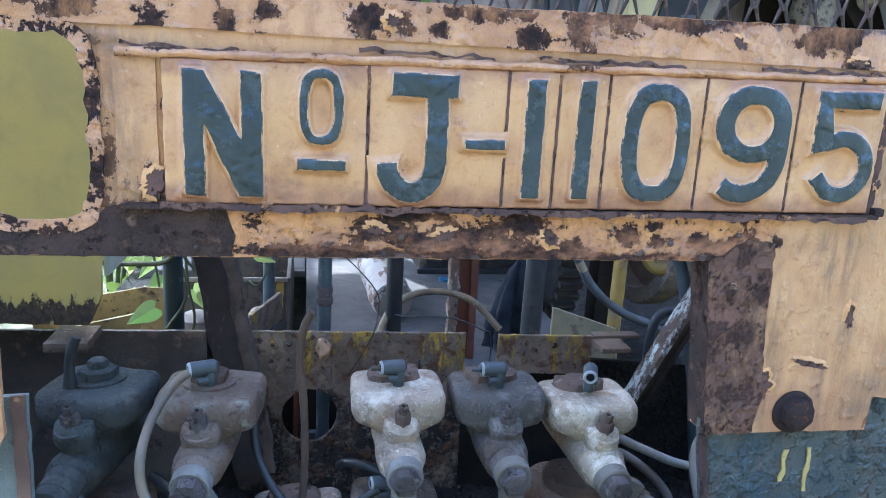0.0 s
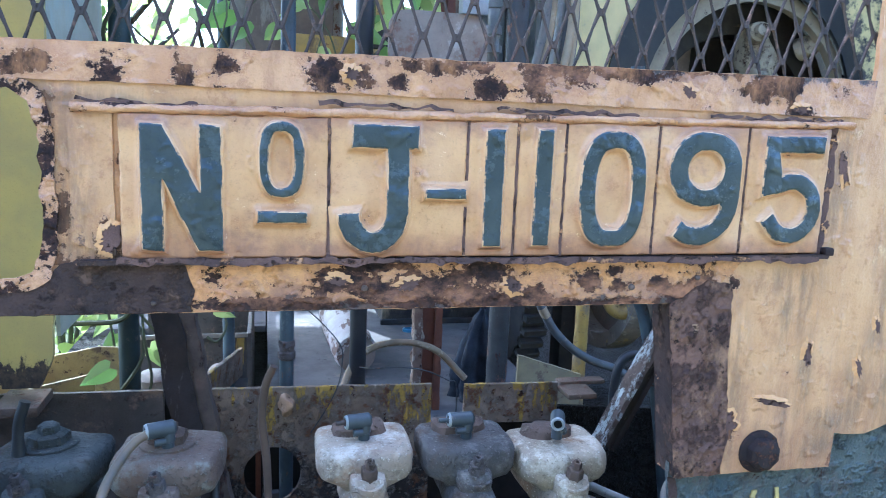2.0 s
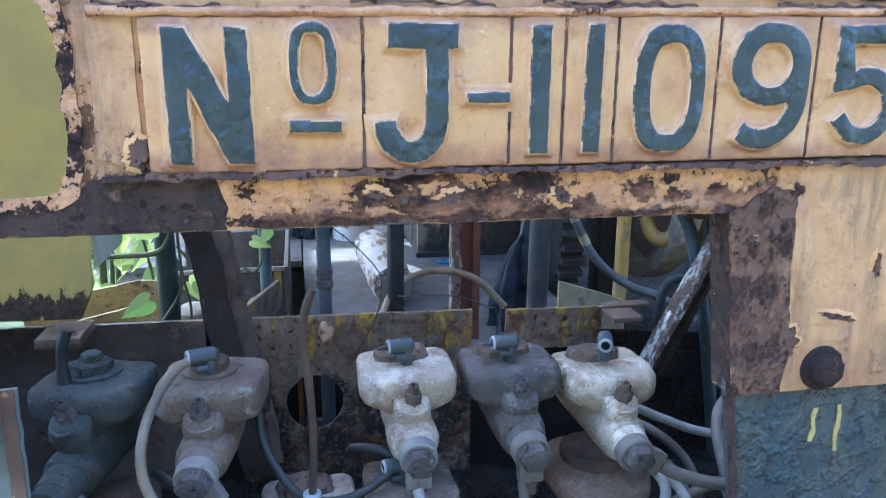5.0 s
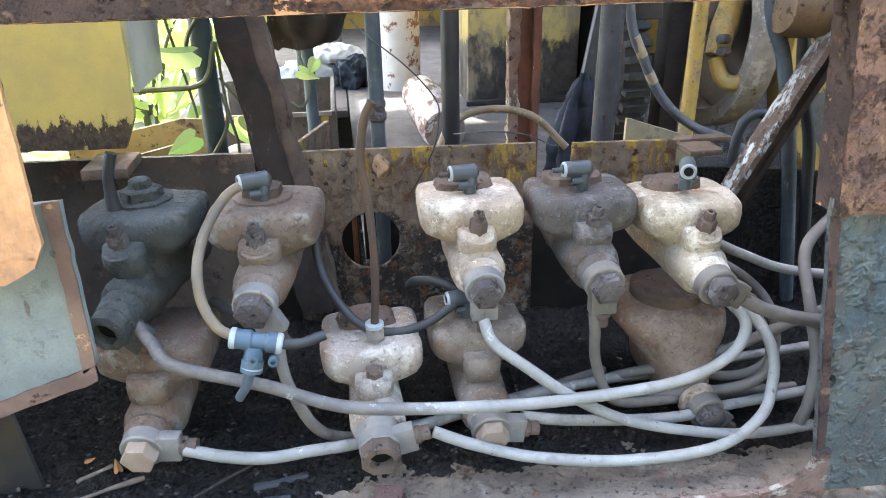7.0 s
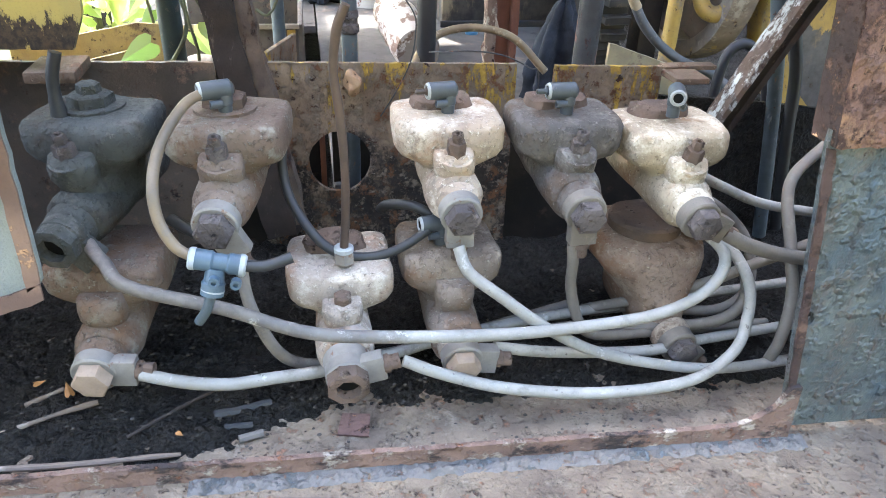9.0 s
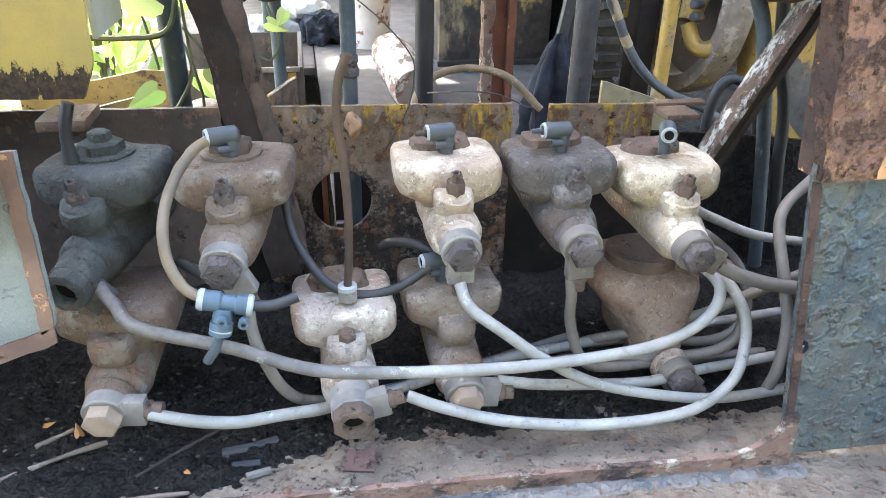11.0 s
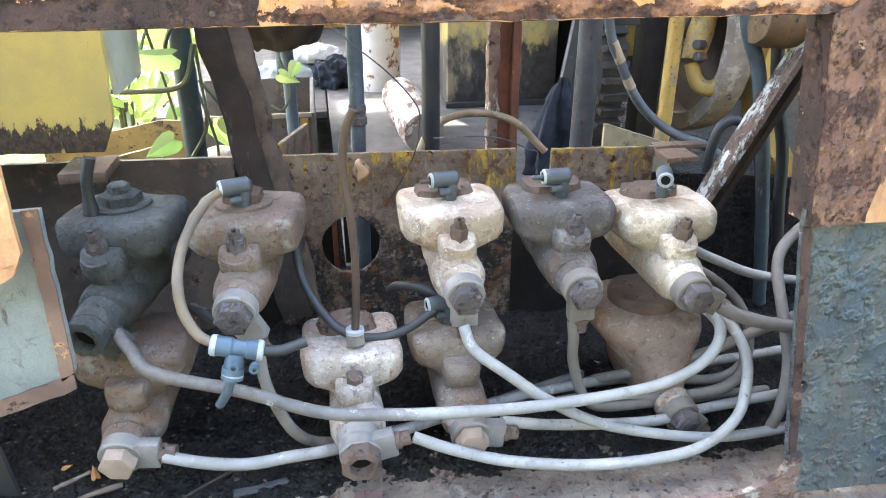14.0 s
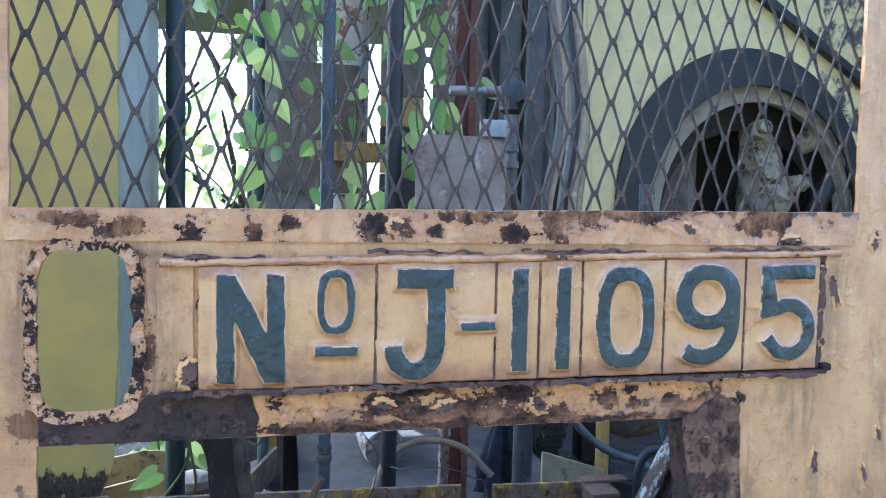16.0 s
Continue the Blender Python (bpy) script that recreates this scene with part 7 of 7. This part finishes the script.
solo("white_block", box((0.316, 0.574, 1.5835), (0.360, 0.602, 1.614), 0.003), ring_white, "small white plastic block on the guard plate", "block")
solo("grey_panel", box((-0.10, 1.6405, 1.445), (0.07, 1.675, 2.58), 0.004), surface("dark_grey_board", (0.22, 0.20, 0.175), (0.15, 0.135, 0.12), rough=0.8, bump=0.6), "dark grey-brown board behind the vine", "panel")
stack = thing("striped_panel", (0.30, 1.30, 1.44), "brown panel with yellow and black stripes behind the screen", "panel")
for z0, z1, mt in ((1.445, 1.56, inner_dark), (1.562, 1.62, yellow_paint), (1.622, 1.70, inner_dark), (1.702, 1.79, yellow_paint), (1.792, 1.95, wood_bg)):
    part("stripe", box((0.255, 1.50, z0), (0.385, 1.54, z1), 0.004), mt, stack)

# unseen roof added to block the sun; gaps let sun patches onto the deck
roof = thing("roof", (1.0, 1.5, 2.6), "unseen dark roof added to block the sun, with gaps for sun patches", "roof", kind="structure")
for lo, hi in (((-1.2, 0.75), (2.6, 2.2)), ((-1.2, 2.2), (2.6, 2.6)), ((-0.2, 2.6), (2.6, 4.4)), ((-1.2, 2.6), (-0.68, 4.4)), ((-0.52, 2.6), (-0.45, 4.4)), ((-0.68, 2.6), (-0.52, 2.78)), ((-0.68, 2.95), (-0.52, 4.4)), ((-0.45, 3.0), (-0.2, 4.4))):
    part("sheet", box((*lo, 2.6), (*hi, 2.63)), inner_dark, roof)

# ---- litter on the valve box floor and the sill ----
def floor_at(x, lift=0.0):
    return sill_z(x) - 0.012 + lift


for pts, r, mt, lab in (
        ([(-0.125, 0.080, 0), (-0.10, 0.082, 0.002), (-0.072, 0.092, 0.001)], 0.0055, hose_black, "short piece of black tube"), ([(-0.115, 0.062, 0), (-0.088, 0.064, 0)], 0.0042, hose_black, "short piece of black tube"),
        ([(-0.10, 0.045, 0), (-0.078, 0.052, 0)], 0.0045, hose_dull, "short piece of grey tube"), ([(-0.20, 0.05, 0.008), (-0.15, 0.09, 0.010), (-0.10, 0.12, 0.012), (-0.05, 0.13, 0.012)], 0.003, beam_mat, "dry twig on the dirt"),
        ([(-0.32, 0.06, 0.006), (-0.27, 0.085, 0.008), (-0.235, 0.10, 0.008)], 0.004, wood_bg, "dry stick on the dirt"), ([(-0.34, 0.025, 0.004), (-0.25, 0.022, 0.005), (-0.15, 0.028, 0.003)], 0.0045, wood_bg, "dry stick along the lip"),
        ([(-0.30, 0.10, 0.008), (-0.27, 0.12, 0.010)], 0.004, wood_bg, "dry stick on the dirt"), ([(-0.14, -0.035, 0), (-0.06, -0.030, 0.002), (0.0, -0.036, 0)], 0.0022, wood_bg, "thin dry root on the sill"),
        ([(-0.15, -0.045, 0), (-0.14, -0.032, 0.002), (-0.13, -0.036, 0.001), (-0.135, -0.050, 0)], 0.0012, wood_bg, "thin dry root on the sill")):
    line = [(x, y, floor_at(x, z + r * 0.9)) for x, y, z in pts]
    solo("stick" if mt in (wood_bg, beam_mat) else "tube_piece", tube(line, r * (0.6 if mt in (wood_bg, beam_mat) else 0.9), 8, wobble=0.5 if mt in (wood_bg, beam_mat) else 0.08), mt, lab, "litter", "litter in the valve box")
scrap = random.Random(17)
dry_leaf = surface("dry_orange_leaf", (0.30, 0.14, 0.04), (0.18, 0.085, 0.03), rough=0.7)
for x, y, sz in ((-0.262, 0.11, 0.013), (-0.30, 0.13, 0.010), (-0.155, 0.05, 0.007)):
    bm = bmesh.new()
    leaf_shape(bm, (x, y, floor_at(x, 0.014)), sz, (0.2, -0.3, 1), scrap.uniform(0, 360))
    solo("dry_leaf", bm, dry_leaf, "small dry orange leaf on the dirt", "leaf", "litter in the valve box")
bm = bmesh.new()
for k in range(900):
    x, y = scrap.uniform(-0.40, 0.45), scrap.uniform(0.01, 0.30)
    r = scrap.uniform(0.0008, 0.0028)
    bmesh.ops.create_icosphere(bm, subdivisions=1, radius=r, matrix=Matrix.LocRotScale((x, y, floor_at(x, 0.0 if y < 0.06 else 0.013)), None, (1, scrap.uniform(0.5, 1), 0.6)))
solo("grit", bm, surface("dark_grit", (0.07, 0.06, 0.05), (0.035, 0.03, 0.027), rough=0.8), "dark grit scattered over the floor", "grit", kind="stuff")
solo("rust_chip", sheet([(-0.008, 0), (0.022, -0.006), (0.026, 0.022), (-0.002, 0.026)], [], 0, 0.002), seam_mat, "flat chip of rusty metal", "litter", "litter in the valve box")
chip = bpy.data.objects["rust_chip"]
chip.matrix_world = pose(0.0, 0.045, floor_at(0.0, 0.003), -84, 0, 0)

# ---- vine and trees ----
rng = random.Random(5)
vine = thing("vine", (-0.1, 0.7, 0.8), "green climbing vine with heart-shaped leaves", "plant")
for k in range(13):
    x, y = rng.uniform(-0.22, 0.30), rng.uniform(0.68, 1.05)
    pts = [(-0.19, 0.60, 1.22), ((x - 0.19) / 2, (y + 0.6) / 2, 1.34)] + [(x + rng.uniform(-0.07, 0.07), y + rng.uniform(-0.04, 0.04), 1.46 + 0.13 * j) for j in range(6)]
    part("stem", tube(pts, 0.0018, 6, curve=5), stem_mat, vine)
    bm = bmesh.new()
    for q in smooth_path(pts[1:], 3):
        for rep in range(rng.choice((0, 0, 1, 1))):
            leaf_shape(bm, q + Vector((rng.uniform(-0.06, 0.06), rng.uniform(-0.05, 0.03), rng.uniform(-0.03, 0.03))), rng.uniform(0.035, 0.075), (rng.uniform(-0.7, 0.7), -1, rng.uniform(-0.3, 0.7)), rng.uniform(-50, 50))
    part("leaves", bm, leaf_mat, vine)
bm = bmesh.new()
pts = [(-0.199 + 0.022 * math.cos(a), 0.585 + 0.022 * math.sin(a), 0.85 + 0.03 * a) for a in (0.8 * k for k in range(34))]
part("stem", tube(pts, 0.003, 6, curve=3), stem_mat, vine)
part("stem", tube([(-0.32, 0.58, 1.085), (-0.26, 0.57, 1.085), (-0.20, 0.56, 1.095), (-0.178, 0.56, 1.15)], 0.004, 6), stem_mat, vine)
for pts in ([(-0.255, 0.60, 1.30), (-0.262, 0.66, 1.18), (-0.25, 0.70, 1.06), (-0.235, 0.70, 0.94)], [(-0.205, 0.62, 1.30), (-0.165, 0.70, 1.18), (-0.17, 0.76, 1.05), (-0.16, 0.74, 0.96)],
            [(-0.176, 0.56, 1.15), (-0.172, 0.555, 1.06), (-0.163, 0.555, 0.99), (-0.19, 0.555, 0.93)], [(-0.178, 0.56, 1.10), (-0.155, 0.555, 1.07), (-0.132, 0.553, 1.02)], [(-0.065, 0.60, 1.12), (-0.052, 0.58, 1.075), (-0.066, 0.57, 1.05), (-0.082, 0.58, 1.055)]):
    part("stem", tube(pts, 0.0022, 6, curve=4), stem_mat, vine)
bm = bmesh.new()
for at, size, f, r in (((-0.222, 0.555, 1.018), 0.045, (0.2, -1, 0.5), 60), ((-0.15, 0.555, 1.045), 0.04, (-0.2, -1, 0.6), -40), ((-0.065, 0.56, 1.105), 0.028, (0.3, -1, 0.3), -60), ((-0.204, 0.54, 1.140), 0.068, (0.1, -0.7, 0.9), 82), ((-0.04, 0.56, 1.12), 0.024, (0.1, -1, 0.4), 30)):
    leaf_shape(bm, at, size, f, r)
for k in range(27):
    q = Vector((rng.uniform(-0.36, -0.135), rng.uniform(0.68, 0.92), rng.uniform(0.90, 1.24)))
    leaf_shape(bm, q, rng.uniform(0.028, 0.055), (rng.uniform(-0.7, 0.7), -1, rng.uniform(-0.2, 0.9)), rng.uniform(-70, 70))
part("leaves", bm, leaf_mat, vine)



def tree(x, y, h, seed, spread):
    r = random.Random(seed)
    t = thing("tree", (x, y, 0), "leafy green tree behind the machine", "tree", "trees in the background")
    bm = bmesh.new()
    add_tube(bm, [(x, y, 0), (x + 0.1, y, h * 0.4), (x, y, h * 0.8)], [0.16, 0.11, 0.04], 10)
    for k in range(6):
        a = r.uniform(0, 6.28)
        z = h * r.uniform(0.25, 0.6)
        add_tube(bm, [(x, y, z), (x + math.cos(a) * spread * 0.5, y + math.sin(a) * spread * 0.5, z + 0.5), (x + math.cos(a) * spread, y + math.sin(a) * spread, z + 1.0)], [0.05, 0.03, 0.012], 6)
    part("trunk", bm, beam_mat, t)
    bm = bmesh.new()
    for c in range(26):
        a, q = r.uniform(0, 6.28), spread * math.sqrt(r.random())
        cx, cy, cz = x + math.cos(a) * q, y + math.sin(a) * q, h * r.uniform(0.12, 1.0)
        for k in range(34):
            leaf_shape(bm, (cx + r.gauss(0, 0.25), cy + r.gauss(0, 0.25), cz + r.gauss(0, 0.22)), r.uniform(0.08, 0.16), (r.uniform(-1, 1), r.uniform(-1, 0.4), r.uniform(-0.2, 1)), r.uniform(0, 360))
    part("crown", bm, tree_leaf, t)


tree(-1.6, 5.2, 3.2, 11, 1.1)
tree(-3.2, 6.5, 4.0, 12, 1.4)
tree(-0.4, 7.0, 4.2, 13, 1.4)


def bush(x, y, z, w, h, n, seed):
    r = random.Random(seed)
    b = thing("bush", (x, y, 0), "sunlit lime green bush behind the machine", "bush", "bushes in the background")
    bm = bmesh.new()
    for k in range(9):
        a = r.uniform(0, 6.28)
        add_tube(bm, [(x, y, 0), (x + math.cos(a) * w * 0.4, y + math.sin(a) * w * 0.4, z), (x + math.cos(a) * w * 0.9, y + math.sin(a) * w * 0.9, z + h * 0.5)], [0.012, 0.008, 0.003], 6)
    part("branches", bm, stem_mat, b)
    bm = bmesh.new()
    for k in range(n):
        leaf_shape(bm, (x + r.gauss(0, w * 0.55), y + r.gauss(0, w * 0.55), z + r.gauss(0, h * 0.5)), r.uniform(0.05, 0.10), (r.uniform(-1, 1), r.uniform(-1, 0.2), r.uniform(-0.2, 1)), r.uniform(0, 360))
    part("leaves", bm, tree_leaf, b)


bush(-0.80, 2.5, 0.75, 0.35, 0.5, 170, 21)
bush(-0.55, 3.3, 0.8, 0.4, 0.6, 170, 22)
bush(-1.2, 3.0, 1.0, 0.5, 0.8, 220, 23)
